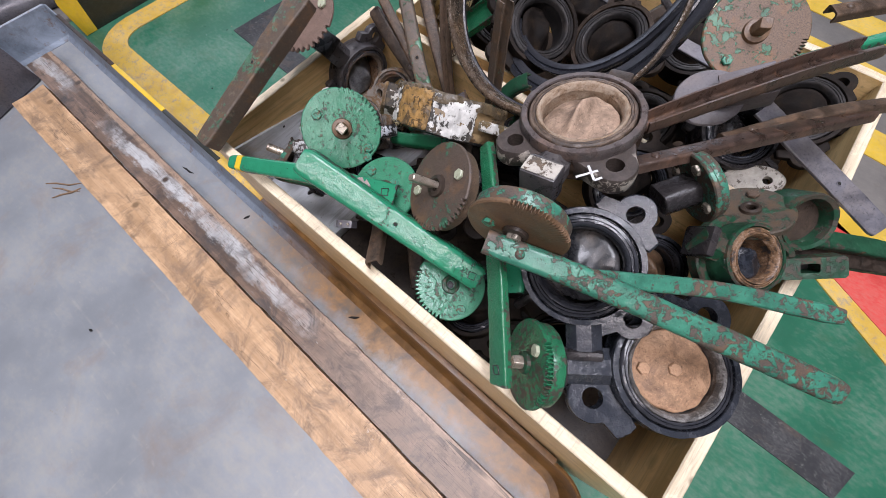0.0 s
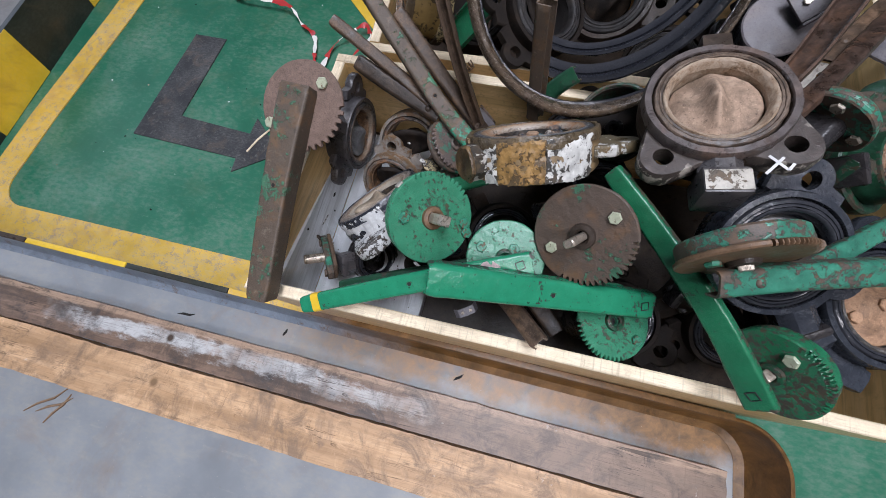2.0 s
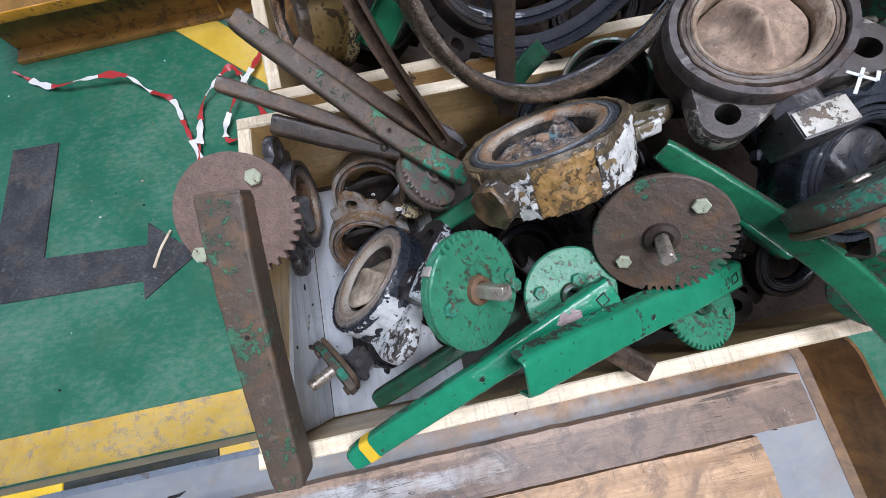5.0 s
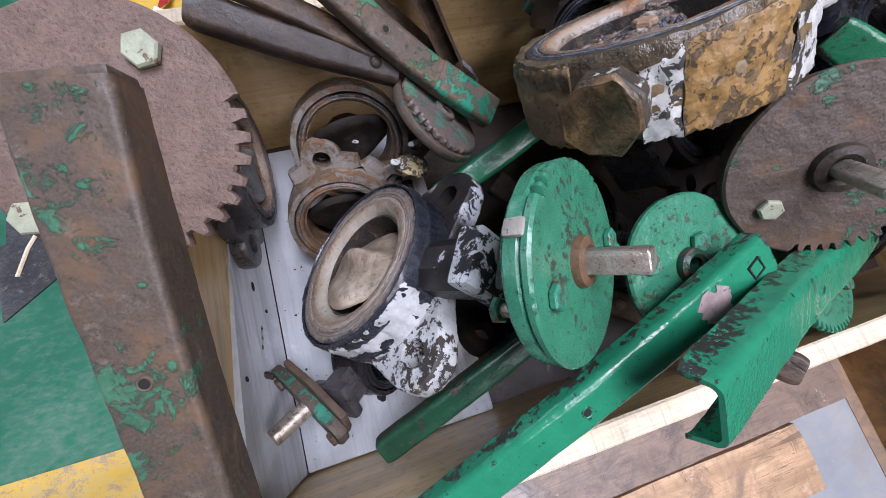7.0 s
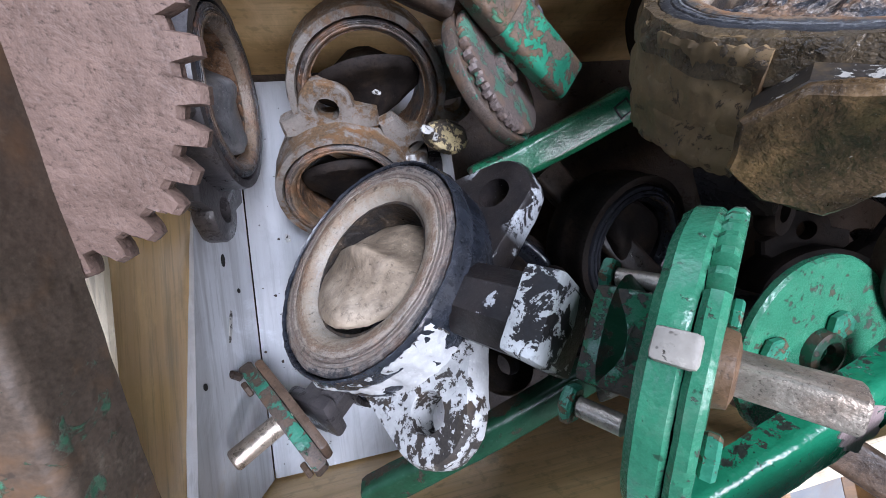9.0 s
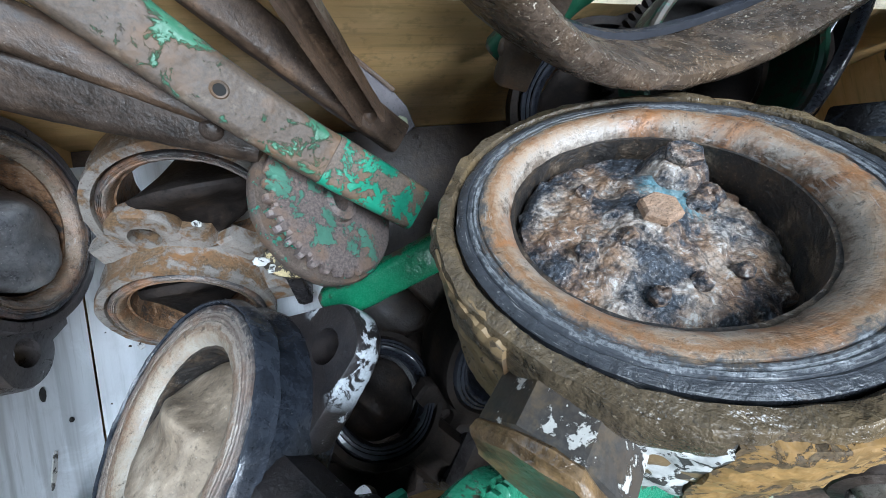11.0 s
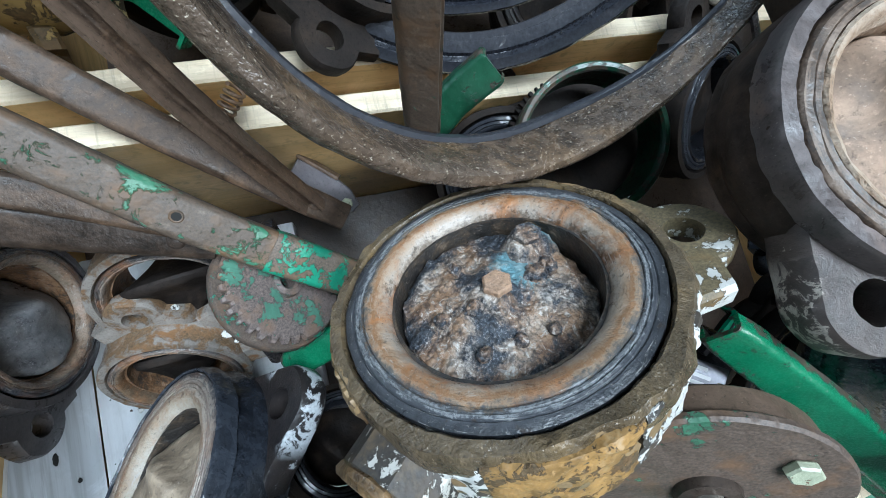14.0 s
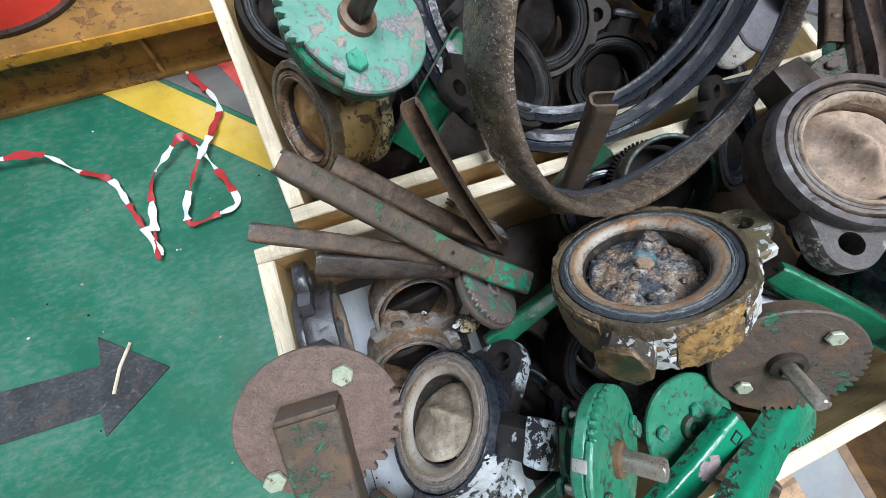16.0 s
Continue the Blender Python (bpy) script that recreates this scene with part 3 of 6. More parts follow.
    "rust_plate": rusty("pinkish_brown_rust", (0.062, 0.042, 0.033), (0.125, 0.083, 0.065), (0.105, 0.072, 0.058), 75, rough=0.62, relief=0.7, grit=(0.34, 0.28, 0.23), oily=0.25, gritty=0.70, spec=0.3),
    "rust_disc": chipped("orange_rust_with_green_edge", (0.04, 0.13, 0.07), (0.115, 0.070, 0.042), 0.71, 55, 0.45, dusty=0.15, lift=67, worn=-0.8),
    "black_edge": edged("black_ear_white_edge", 0.032, 0.008, (0.50, 0.52, 0.54), (0.012, 0.011, 0.012), (0.030, 0.024, 0.022), 0.30, 0.85),
    "chip_edge": edged("grey_ear_chipped_edge", 0.028, 0.006, (0.38, 0.34, 0.29), (0.032, 0.025, 0.022), (0.074, 0.057, 0.049), 0.40, 0.95),
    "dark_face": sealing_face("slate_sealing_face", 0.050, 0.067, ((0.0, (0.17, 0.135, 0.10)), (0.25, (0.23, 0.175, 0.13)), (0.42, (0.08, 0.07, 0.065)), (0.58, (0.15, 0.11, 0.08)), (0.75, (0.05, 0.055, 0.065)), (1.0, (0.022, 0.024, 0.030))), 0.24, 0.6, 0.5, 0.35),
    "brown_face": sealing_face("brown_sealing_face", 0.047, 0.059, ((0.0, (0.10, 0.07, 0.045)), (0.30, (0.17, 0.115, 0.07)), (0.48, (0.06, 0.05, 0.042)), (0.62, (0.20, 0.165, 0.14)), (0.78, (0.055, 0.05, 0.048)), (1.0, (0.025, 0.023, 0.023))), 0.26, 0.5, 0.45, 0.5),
    "pink_smudge": chipped("pale_pink_paint_smudge", (0.40, 0.30, 0.29), (0.03, 0.16, 0.09), 0.30, 120, 0.4, dusty=0.2, lift=73),
    "cream_flake": chipped("flaking_cream_paint", (0.52, 0.42, 0.22), (0.05, 0.040, 0.028), 0.42, 120, 0.45, dusty=0.1, lift=79),
    "mint_gear": chipped("chalky_mint_paint", (0.115, 0.275, 0.200), (0.20, 0.18, 0.175), 0.33, 40, 0.45, dust=(0.28, 0.33, 0.30), dusty=0.6, lift=83, worn=0.8, mottle=0.5, outline=0.2),
    "bolt_mint": chipped("mint_bolt_paint", (0.06, 0.27, 0.17), (0.10, 0.07, 0.04), 0.15, 160, 0.36, dusty=0.2, mottle=0.4),
    "ochre_disc": rusty("orange_rust_disc", (0.20, 0.095, 0.022), (0.33, 0.17, 0.045), (0.28, 0.15, 0.05), 40, 0.5, 0, 0.3, grit=(0.45, 0.33, 0.18), oily=0.3),
    "ochre_rim": rusty("dark_olive_rust_rim", (0.035, 0.024, 0.014), (0.085, 0.060, 0.034), (0.13, 0.085, 0.045), 60, rough=0.40, grit=(0.3, 0.26, 0.2)),
    # seat of the deep valves, darkened for the shade they lie in
    "cast_seat": rusty("dusty_shade_dark_seat", (0.010, 0.010, 0.011), (0.026, 0.024, 0.024), (0.032, 0.026, 0.022), rough=0.55, relief=0.2, grit=(0.09, 0.08, 0.07), spec=0.2),
    "green_flake": chipped("green_flakes_on_brown", (0.028, 0.215, 0.125), (0.100, 0.074, 0.053), 0.47, 85, 0.32, dusty=0.1, lift=91, worn=0.3, outline=0.5),
    "white_on_rust": chipped("grey_white_paint_on_rust", (0.19, 0.17, 0.15), (0.115, 0.072, 0.038), 0.58, 70, 0.28, dusty=0.3, lift=97, worn=-0.8, outline=0.1, soft=0.035),
    "brown_cast": rusty("dark_brown_casting", (0.012, 0.009, 0.007), (0.034, 0.022, 0.016), (0.052, 0.030, 0.018), rough=0.55, grit=(0.11, 0.085, 0.065), spec=0.25),
    "olive_mix": chipped("green_left_on_brown_flange", (0.014, 0.065, 0.032), (0.060, 0.044, 0.030), 0.52, 60, 0.36, dusty=0.2, lift=101, soft=0.02),
    "slate_disc": rusty("slate_stained_disc", (0.014, 0.015, 0.018), (0.034, 0.035, 0.038), (0.065, 0.054, 0.045), 50, 0.35, 0, 0.3, grit=(0.35, 0.33, 0.31)),
    "wet_rust": rusty("oily_red_brown_rust", (0.020, 0.013, 0.010), (0.056, 0.034, 0.025), (0.090, 0.046, 0.026), rough=0.40, grit=(0.30, 0.26, 0.22), spec=0.4),
    # pale blue-grey base holds the bluish sheen on the smooth disc
    "grey_disc": rusty("sheen_blue_grey_disc", (0.075, 0.078, 0.088), (0.165, 0.165, 0.17), (0.19, 0.165, 0.14), 36, 0.45, 0, 0.4, grit=(0.42, 0.40, 0.38)),
    "chalk": Nodes("chalk_mark").finish((0.58, 0.58, 0.57), 0.9),
    # near black: painted shade of holes, also used for dark crumbs
    "dark": Nodes("hole_shade_and_crumb_dark").finish((0.012, 0.011, 0.010), 0.9),
    "ply_edge": timber("pale_plywood_edge", (0.82, 0.72, 0.54), (0.70, 0.56, 0.38), "x", 26),
    "ply_edge_y": timber("pale_plywood_edge_cross", (0.82, 0.72, 0.54), (0.70, 0.56, 0.38), "y", 26),
    "ply_face": timber("honey_plywood_face", (0.82, 0.59, 0.29), (0.70, 0.46, 0.19), "x", 9, rough=0.30),
    "ply_face_z": timber("brown_plywood_face", (0.86, 0.63, 0.31), (0.74, 0.49, 0.20), "y", 9, rough=0.30),
    # pale blue-grey is the sky's reflection on glossy plywood, put into the colour
    "sky_reflecting_ply": timber("sky_grey_plywood", (0.70, 0.73, 0.77), (0.60, 0.62, 0.64), "y", 9, (0.50, 0.42, 0.30), 0.30, rough=0.3),
    "plank_tan": timber("bare_tan_plank", (0.66, 0.44, 0.265), (0.50, 0.30, 0.155), "x", 15, (0.24, 0.16, 0.105), 0.5, 0.55, cracked=0.9),
    "plank_grey": timber("grey_stained_plank", (0.30, 0.20, 0.145), (0.15, 0.10, 0.072), "x", 15, (0.055, 0.05, 0.05), 0.55, 0.45, 1.3, cracked=0.7),
    "floor": floor_paint("green_floor_paint", (0.016, 0.130, 0.072), (0.060, 0.150, 0.105), (0.17, 0.22, 0.175), 0.24, rough=0.36),
    "concrete": floor_paint("grey_concrete", (0.145, 0.135, 0.125), (0.11, 0.10, 0.09), (0.21, 0.195, 0.175), 0.3),
    "yellow": floor_paint("yellow_line_paint", (0.66, 0.43, 0.035), (0.30, 0.24, 0.15), (0.50, 0.40, 0.22), 0.33, 6.0, 0.45),
    "yellow_worn": floor_paint("worn_yellow_paint", (0.60, 0.38, 0.05), (0.30, 0.24, 0.17), (0.42, 0.35, 0.25), 0.50, 5.0, 0.55),
    "yellow_clean": floor_paint("yellow_board_paint", (0.72, 0.47, 0.02), (0.35, 0.25, 0.08), (0.6, 0.42, 0.1), 0.05, 6.0, 0.35),
    "black_clean": floor_paint("black_board_paint", (0.014, 0.017, 0.013), (0.06, 0.06, 0.05), (0.05, 0.05, 0.045), 0.08, 6.0, 0.35),
    "red": floor_paint("red_line_paint", (0.55, 0.055, 0.045), (0.4, 0.1, 0.08), (0.55, 0.2, 0.16), 0.1, 6.0, 0.4),
    "arrow": floor_paint("black_arrow_tape", (0.022, 0.023, 0.026), (0.13, 0.13, 0.12), (0.12, 0.12, 0.115), 0.42, 9.0, 0.6),
    "tray": floor_paint("blue_grey_steel_paint", (0.245, 0.262, 0.280), (0.21, 0.19, 0.16), (0.36, 0.335, 0.285), 0.24, 2.6, 0.30, -0.125),
    "tray_side": rusting_steel("rust_stained_tray_side", (0.20, 0.235, 0.285), (0.17, 0.085, 0.026), -0.1, 0.35),
    "beam": chipped("brown_beam_paint", (0.26, 0.135, 0.03), (0.14, 0.08, 0.03), 0.3, 20, 0.45, dusty=0.2),
    "beam_edge": chipped("orange_beam_paint", (0.55, 0.26, 0.02), (0.2, 0.1, 0.03), 0.3, 20, 0.4, dusty=0.1),
    "drum": chipped("red_drum_paint", (0.52, 0.035, 0.02), (0.2, 0.06, 0.04), 0.2, 10, 0.35, dusty=0.05),
    "tape_red": Nodes("red_barrier_tape").finish((0.40, 0.035, 0.035), 0.35),
    "tape_white": Nodes("white_barrier_tape").finish((0.72, 0.70, 0.66), 0.35),
    "wall": floor_paint("hall_wall_paint", (0.17, 0.175, 0.175), (0.15, 0.15, 0.15), (0.18, 0.18, 0.175), 0.1, 1.0, 0.7),
    "splinter": timber("dry_splinter", (0.30, 0.20, 0.12), (0.20, 0.12, 0.07), "x", 30),
}

# ---------------------------------------------------------------- mesh tools


def basis(c, z, x=(1, 0, 0)):
    """A pose at c with its z axis along z and its x axis as near x as can be."""
    z = Vector(z).normalized()
    x = Vector(x)
    x = (x - z * x.dot(z)).normalized()
    m = Matrix((x, z.cross(x), z)).transposed().to_4x4()
    m.translation = c
    return m


def part(name, bm, material, parent=None, label="", at=None, smooth=True):
    """Links a bmesh as one mesh object under a thing or a part."""
    bmesh.ops.recalc_face_normals(bm, faces=bm.faces)
    mesh = bpy.data.meshes.new(name)
    bm.to_mesh(mesh)
    bm.free()
    mesh.materials.append(M[material])
    if smooth:
        mesh.shade_smooth()
        mesh.set_sharp_from_angle(angle=radians(38))
    ob = new(name, mesh)
    if parent:
        ob.parent = parent
    if at is not None:
        ob.matrix_basis = at
    if label:
        ob["label"] = label
    return ob


def thing(name, label, category, m=None, group="", kind=""):
    ob = new(name)
    ob.empty_display_size = 0.02
    if m is not None:
        ob.matrix_world = m
    return tagged(ob, label, category, group, kind)


def roughen(bm, amount, scale, seed=0.0):
    """Uneven cast or worn surface."""
    bm.normal_update()
    for v in bm.verts:
        p = v.co * scale + Vector((seed, seed * 2.1, -seed))
        v.co += v.normal * (noise.noise(p) * amount + noise.noise(p * 3.3) * amount * 0.4)
    return bm


def lathe(profile, segs=64, wobble=0.0, closed=True, seed=0.0):
    """Turns a profile of (radius, z) round the z axis."""
    bm = bmesh.new()
    rows = []
    for i in range(segs):
        a = 2 * math.pi * i / segs
        w = 1 + wobble * noise.noise((math.cos(a) * 1.3 + seed, math.sin(a) * 1.3, seed))
        rows.append([bm.verts.new((r * w * math.cos(a), r * w * math.sin(a), z)) for r, z in profile])
    n = len(profile)
    for i in range(segs):
        a, b = rows[i], rows[(i + 1) % segs]
        for k in range(n if closed else n - 1):
            bm.faces.new((a[k], b[k], b[(k + 1) % n], a[(k + 1) % n]))
    if not closed:
        for k in (0, n - 1):
            if profile[k][0] < 1e-4:
                bmesh.ops.remove_doubles(bm, verts=[r[k] for r in rows], dist=1e-4)
            else:
                bm.faces.new([r[k] for r in rows])
    return bm


def slab(outline, thick, inner=None, bevel=0.0015):
    """A plate from an outline of (x, y), from z = -thick to 0, with an optional hole of as many points."""
    bm = bmesh.new()
    n = len(outline)
    c = Vector((sum(p[0] for p in outline) / n, sum(p[1] for p in outline) / n))

    def ring(points, z, k=0.0):
        out = []
        for p in points:
            d = Vector(p) - c
            out.append(bm.verts.new((p[0] - d.x * k, p[1] - d.y * k, z)))
        return out
    span = max((Vector(p) - c).length for p in outline)
    k = min(0.3, bevel / span)
    loops = [ring(outline, 0, k), ring(outline, -bevel), ring(outline, -thick + bevel), ring(outline, -thick, k)]
    for a, b in zip(loops, loops[1:]):
        for i in range(n):
            bm.faces.new((a[i], a[(i + 1) % n], b[(i + 1) % n], b[i]))
    if inner:
        top, low = ring(inner, 0), ring(inner, -thick)
        for i in range(n):
            j = (i + 1) % n
            bm.faces.new((loops[0][i], loops[0][j], top[j], top[i]))
            bm.faces.new((loops[3][i], loops[3][j], low[j], low[i]))
            bm.faces.new((top[i], top[j], low[j], low[i]))
    else:
        bm.faces.new(loops[0])
        bm.faces.new(loops[3])
    return bm


def circle(r, n, x=0.0, y=0.0, start=0.0):
    return [(x + r * math.cos(start + 2 * math.pi * i / n), y + r * math.sin(start + 2 * math.pi * i / n)) for i in range(n)]


def box(x0, y0, z0, x1, y1, z1, bevel=0.003):
    bm = bmesh.new()
    bmesh.ops.create_cube(bm, size=1)
    for v in bm.verts:
        v.co = Vector(((x0 + x1) / 2 + v.co.x * (x1 - x0), (y0 + y1) / 2 + v.co.y * (y1 - y0), (z0 + z1) / 2 + v.co.z * (z1 - z0)))
    if bevel:
        bmesh.ops.bevel(bm, geom=bm.edges[:], offset=bevel, segments=2, affect="EDGES", profile=0.6)
    return bm


def rod(r, z0, z1, sides=24, bevel=0.0015, flat=None):
    """A bar along z; flat cuts two sides."""
    pts = circle(r, sides)
    if flat:
        pts = [(x, max(-flat, min(flat, y))) for x, y in pts]
    bm = slab(pts, z1 - z0, bevel=bevel)
    bmesh.ops.translate(bm, verts=bm.verts, vec=(0, 0, z1))
    return bm


def hexbolt(parent, m, size, material="bolt", name="bolt", tail=0.0):
    """A hexagonal head standing on z = 0 of m, with an optional thread."""
    h = size * 0.62
    pts = circle(size, 6, start=0.3)
    bm = slab(pts, h, bevel=size * 0.14)
    bmesh.ops.translate(bm, verts=bm.verts, vec=(0, 0, h))
    ob = part(name, bm, material, parent, at=m)
    if tail:
        part("thread", rod(size * 0.5, h * 0.9, h + tail, 14), "steel", ob)
    return ob


def sweep(path, section, ups, close=True):
    """Sweeps a closed section of (across, up) along path points."""
    bm = bmesh.new()
    rows = []
    pts = [Vector(p) for p in path]
    for i, p in enumerate(pts):
        d = (pts[min(i + 1, len(pts) - 1)] - pts[max(i - 1, 0)]).normalized()
        u = Vector(ups[i] if isinstance(ups, list) else ups)
        u = (u - d * u.dot(d)).normalized()
        s = d.cross(u)
        sec = section(i / (len(pts) - 1)) if callable(section) else section
        rows.append([bm.verts.new(p + s * a + u * b) for a, b in sec])
    n = len(rows[0])
    for a, b in zip(rows, rows[1:]):
        for k in range(n):
            bm.faces.new((a[k], a[(k + 1) % n], b[(k + 1) % n], b[k]))
    if close:
        for r in (rows[0], rows[-1]):
            bm.faces.new(r)
    return bm

# ---------------------------------------------------------------- kinds of things


def lug(parent, angle, reach, r, hole, z, thick, material, base, seed=0.0, wide=0.0):
    """A bolt ear that stands out from a valve body at an angle, with its hole."""
    n = 40
    out = []
    for i in range(n):
        a = 2 * math.pi * i / n
        inward = -math.cos(a)
        rr = r
        if inward > 0.05:
            rr = min((reach - base) / max(inward, 0.05), r * 1.75 / max(abs(math.sin(a)), 0.3))
        out.append((rr * math.cos(a), rr * math.sin(a)))
    if wide:
        # a broad wing: the outline of the tip circle drawn together with an arc of the body
        n = 72
        pts = circle(r, 40) + [(base * math.cos(radians(w)) - reach, base * math.sin(radians(w))) for w in range(-int(wide), int(wide) + 1, 4)]
        out = []
        for i in range(n):
            d = Vector((math.cos(2 * math.pi * i / n), math.sin(2 * math.pi * i / n)))
            far = 0.0
            for p, q in itertools.combinations([Vector(v) for v in pts], 2):
                e = q - p
                det = d.x * e.y - d.y * e.x
                if abs(det) > 1e-9:
                    t, u = (p.x * e.y - p.y * e.x) / det, (p.x * d.y - p.y * d.x) / det
                    if t > far and -1e-6 <= u <= 1 + 1e-6:
                        far = t
            out.append((d.x * far, d.y * far))
    bm = roughen(slab(out, thick, circle(hole, n), bevel=0.004 if wide else 0.003), 0.0012, 60, seed)
    m = pose(0, 0, 0, 0, 0, math.degrees(angle)) @ pose(reach, 0, z)
    return part("lug", bm, material, parent, at=m)


def valve(label, c, n, stem, R, thick, body="iron", seat="rubber", disc="sand", bore=0.70, lugs=(), turn=8.0,
          neck=0.05, neck_w=0.026, lug_r=0.026, seed=0.0, pad="iron", bolts=True, hub=0.4, neck_mat=None, lip_mat=None, bolt_at=(-0.18, 0.42), bolt_size=0.0085, shaft=0.0, sink=0.5, category="valve",
          group="scrap valves in the crates", back=True, ribs=(), spin=0.0, rim_mat=None, lip_to=0.41, seat_to=0.865, wing=0.0, wall_mat=None, ear_mat=None, pad_t=0.014, face=None, ear_z=0.22, ear_t=0.026, ragged=0.008, patch=None, ridge_w=0.26):
    """A wafer butterfly valve. c: middle of its front face, n: the way this faces, stem: the way its neck points."""
    m = basis(c, n, stem) @ pose(0, 0, 0, 0, 0, spin)
    v = thing("butterfly_valve", label, category, m, group)
    ri = R * bore
    prof = [(ri, -0.010), (R * (seat_to + 0.01), -0.010), (R * (seat_to + 0.018), -0.001), (R * (seat_to + 0.03), 0.0012), (R * 0.982, 0.0008), (R * 1.0, -0.005), (R * 0.985, -thick * 0.3), (R * 1.02, -thick * 0.4),
            (R * 1.02, -thick * 0.62), (R * 0.985, -thick * 0.72), (R * 1.0, -thick + 0.009), (R * 0.97, -thick + 0.004), (ri, -thick + 0.004)]
    b = part("body", roughen(roughen(lathe(prof, 96, 0.006, seed=seed), 0.0007, 55, seed), 0.0004, 160, seed), body, v)
    if rim_mat:
        near = 0.007 if face else 0.019
        rim = [(R * (seat_to + near), -0.006), (R * (seat_to + near + 0.003), 0.0006), (R * (seat_to + near + 0.014), 0.0024), (R * 0.988, 0.0022), (R * 1.004, -0.001), (R * 1.016, -0.008), (R * 1.012, -0.013), (R * 0.96, -0.012)]
        bm = lathe(rim, 180, 0.004, seed=seed + 4)
        for p in bm.verts:
            # the outer edge is ragged, the inner one true
            f = max(0.0, (math.hypot(p.co.x, p.co.y) / R - seat_to - 0.02) / (0.98 - seat_to))
            k = 1 + ragged * f * (noise.noise(p.co * 26 + Vector((seed, 0, 0))) + 0.5 * noise.noise(p.co * 90))
            p.co.x, p.co.y = p.co.x * k, p.co.y * k
            p.co.z += 0.12 * ragged * f * noise.noise(p.co * 40 + Vector((0, seed, 5)))
        part("body_rim", roughen(bm, 0.0009, 170, seed + 6), rim_mat, v, "rough rim of the body")
    for k, (a0, a1, mt, proud) in enumerate(ribs):
        bm = bmesh.new()
        rows = []
        sec = [(0.97, 0.04), (proud - 0.01, 0.03)] + [(proud, 0.07 + 0.86 * j / 14) for j in range(15)] + [(proud - 0.01, 0.97), (0.97, 0.96)]
        steps = max(6, int(a1 - a0))
        for i in range(steps + 1):
            a = radians(a0 + (a1 - a0) * i / steps)
            jag = 0.05 * noise.noise((a * 30, seed, k))
            rows.append([bm.verts.new((R * r * math.cos(a), R * r * math.sin(a), -thick * (z + jag * (z - 0.5)))) for r, z in sec])
        for u, w2 in zip(rows, rows[1:]):
            for q in range(len(sec) - 1):
                bm.faces.new((u[q], u[q + 1], w2[q + 1], w2[q]))
        bm.faces.new(rows[0])
        bm.faces.new(rows[-1])
        part("side_panel", roughen(roughen(bm, 0.0022, 45, k + seed), 0.0017, 130, k), mt, v, "flaking painted side panel")
    ro = R * seat_to
    w = ro - ri
    q = lip_to
    g = 0.98 - q
    outer = [(ri + w * (q + 0.01), -0.010), (ri + w * (q + 0.01), 0.0010), (ri + w * (q + 0.06 * g), 0.0024), (ri + w * (q + 0.36 * g), 0.0020), (ri + w * (q + 0.42 * g), 0.0011), (ri + w * (q + 0.48 * g), 0.0021),
             (ri + w * (q + 0.84 * g), 0.0014), (ri + w * 0.98, -0.0006), (ro, -0.010)]
    lip = [(ri + 0.002, -0.012), (ri - 0.0022, -0.0075), (ri - 0.001, -0.0035), (ri + w * q * 0.12, 0.0004), (ri + w * q * 0.4, 0.0024), (ri + w * q * 0.75, 0.0034), (ri + w * (q - 0.02), 0.0018), (ri + w * q, -0.010)]
    if face:
        # one rolled face from the bore to the groove, with fine ridges on its outer half
        roll = [(0.0, -0.018), (-0.01, -0.0125), (0.03, -0.0075), (0.10, -0.0036), (0.18, -0.0012), (0.28, 0.0008), (0.38, 0.0018), (0.48, 0.0022), (0.56, 0.0018), (0.585, 0.0008), (0.61, 0.0018),
                (0.66, 0.0020), (0.685, 0.0010), (0.71, 0.0019), (0.77, 0.0018), (0.795, 0.0009), (0.82, 0.0016), (0.92, 0.0014), (0.985, 0.0006), (1.0, -0.0020), (1.0, -0.0100)]
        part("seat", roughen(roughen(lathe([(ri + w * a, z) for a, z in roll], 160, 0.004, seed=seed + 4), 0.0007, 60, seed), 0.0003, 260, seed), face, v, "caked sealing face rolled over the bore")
    else:
        part("seat", roughen(lathe(outer, 96, 0.010, seed=seed + 2), 0.0008, 70, seed), seat, v, "ridged rubber seat ring")
        part("liner_lip", roughen(lathe(lip, 96, 0.012, seed=seed + 4), 0.0009, 80, seed + 1), lip_mat or seat, v)
    wall = [(ri - 0.0012, -0.0078), (ri - 0.0004, -thick * 0.5), (ri - 0.001, -thick + 0.005), (ri + 0.002, -thick + 0.005), (ri + 0.002, -0.0078)]
    part("bore_liner", roughen(lathe(wall, 96, 0.004 if face else 0.012, seed=seed + 4), 0.0006, 90, seed), wall_mat or lip_mat or seat, v)
    if back:
        flip = [(r, -thick - z) for r, z in outer]
        part("seat", lathe(flip, 72, 0.008, seed=seed + 3), seat, v)
    # disc with its ridge along the stem
    rd = ri * 0.965
    steps = [k / 24 for k in range(1, 24)] if disc == "crust" else [0.12, 0.25, 0.38, 0.5, 0.62, 0.74, 0.85, 0.94]
    dome = [(0.0, 0.010)] + [(rd * k, 0.010 * (1 - k * k) + 0.001) for k in steps] + [(rd, -0.002), (rd, -0.005)] + \
           [(rd * k, -0.006 - 0.009 * (1 - k * k)) for k in (0.8, 0.5, 0.2)] + [(0.0, -0.015)]
    bm = lathe(dome, 140 if disc == "crust" else 56, closed=False)
    for p in bm.verts:
        g = math.exp(-(p.co.y / (ri * ridge_w)) ** 2) * max(0.0, 1 - (p.co.x / rd) ** 2) ** 0.5
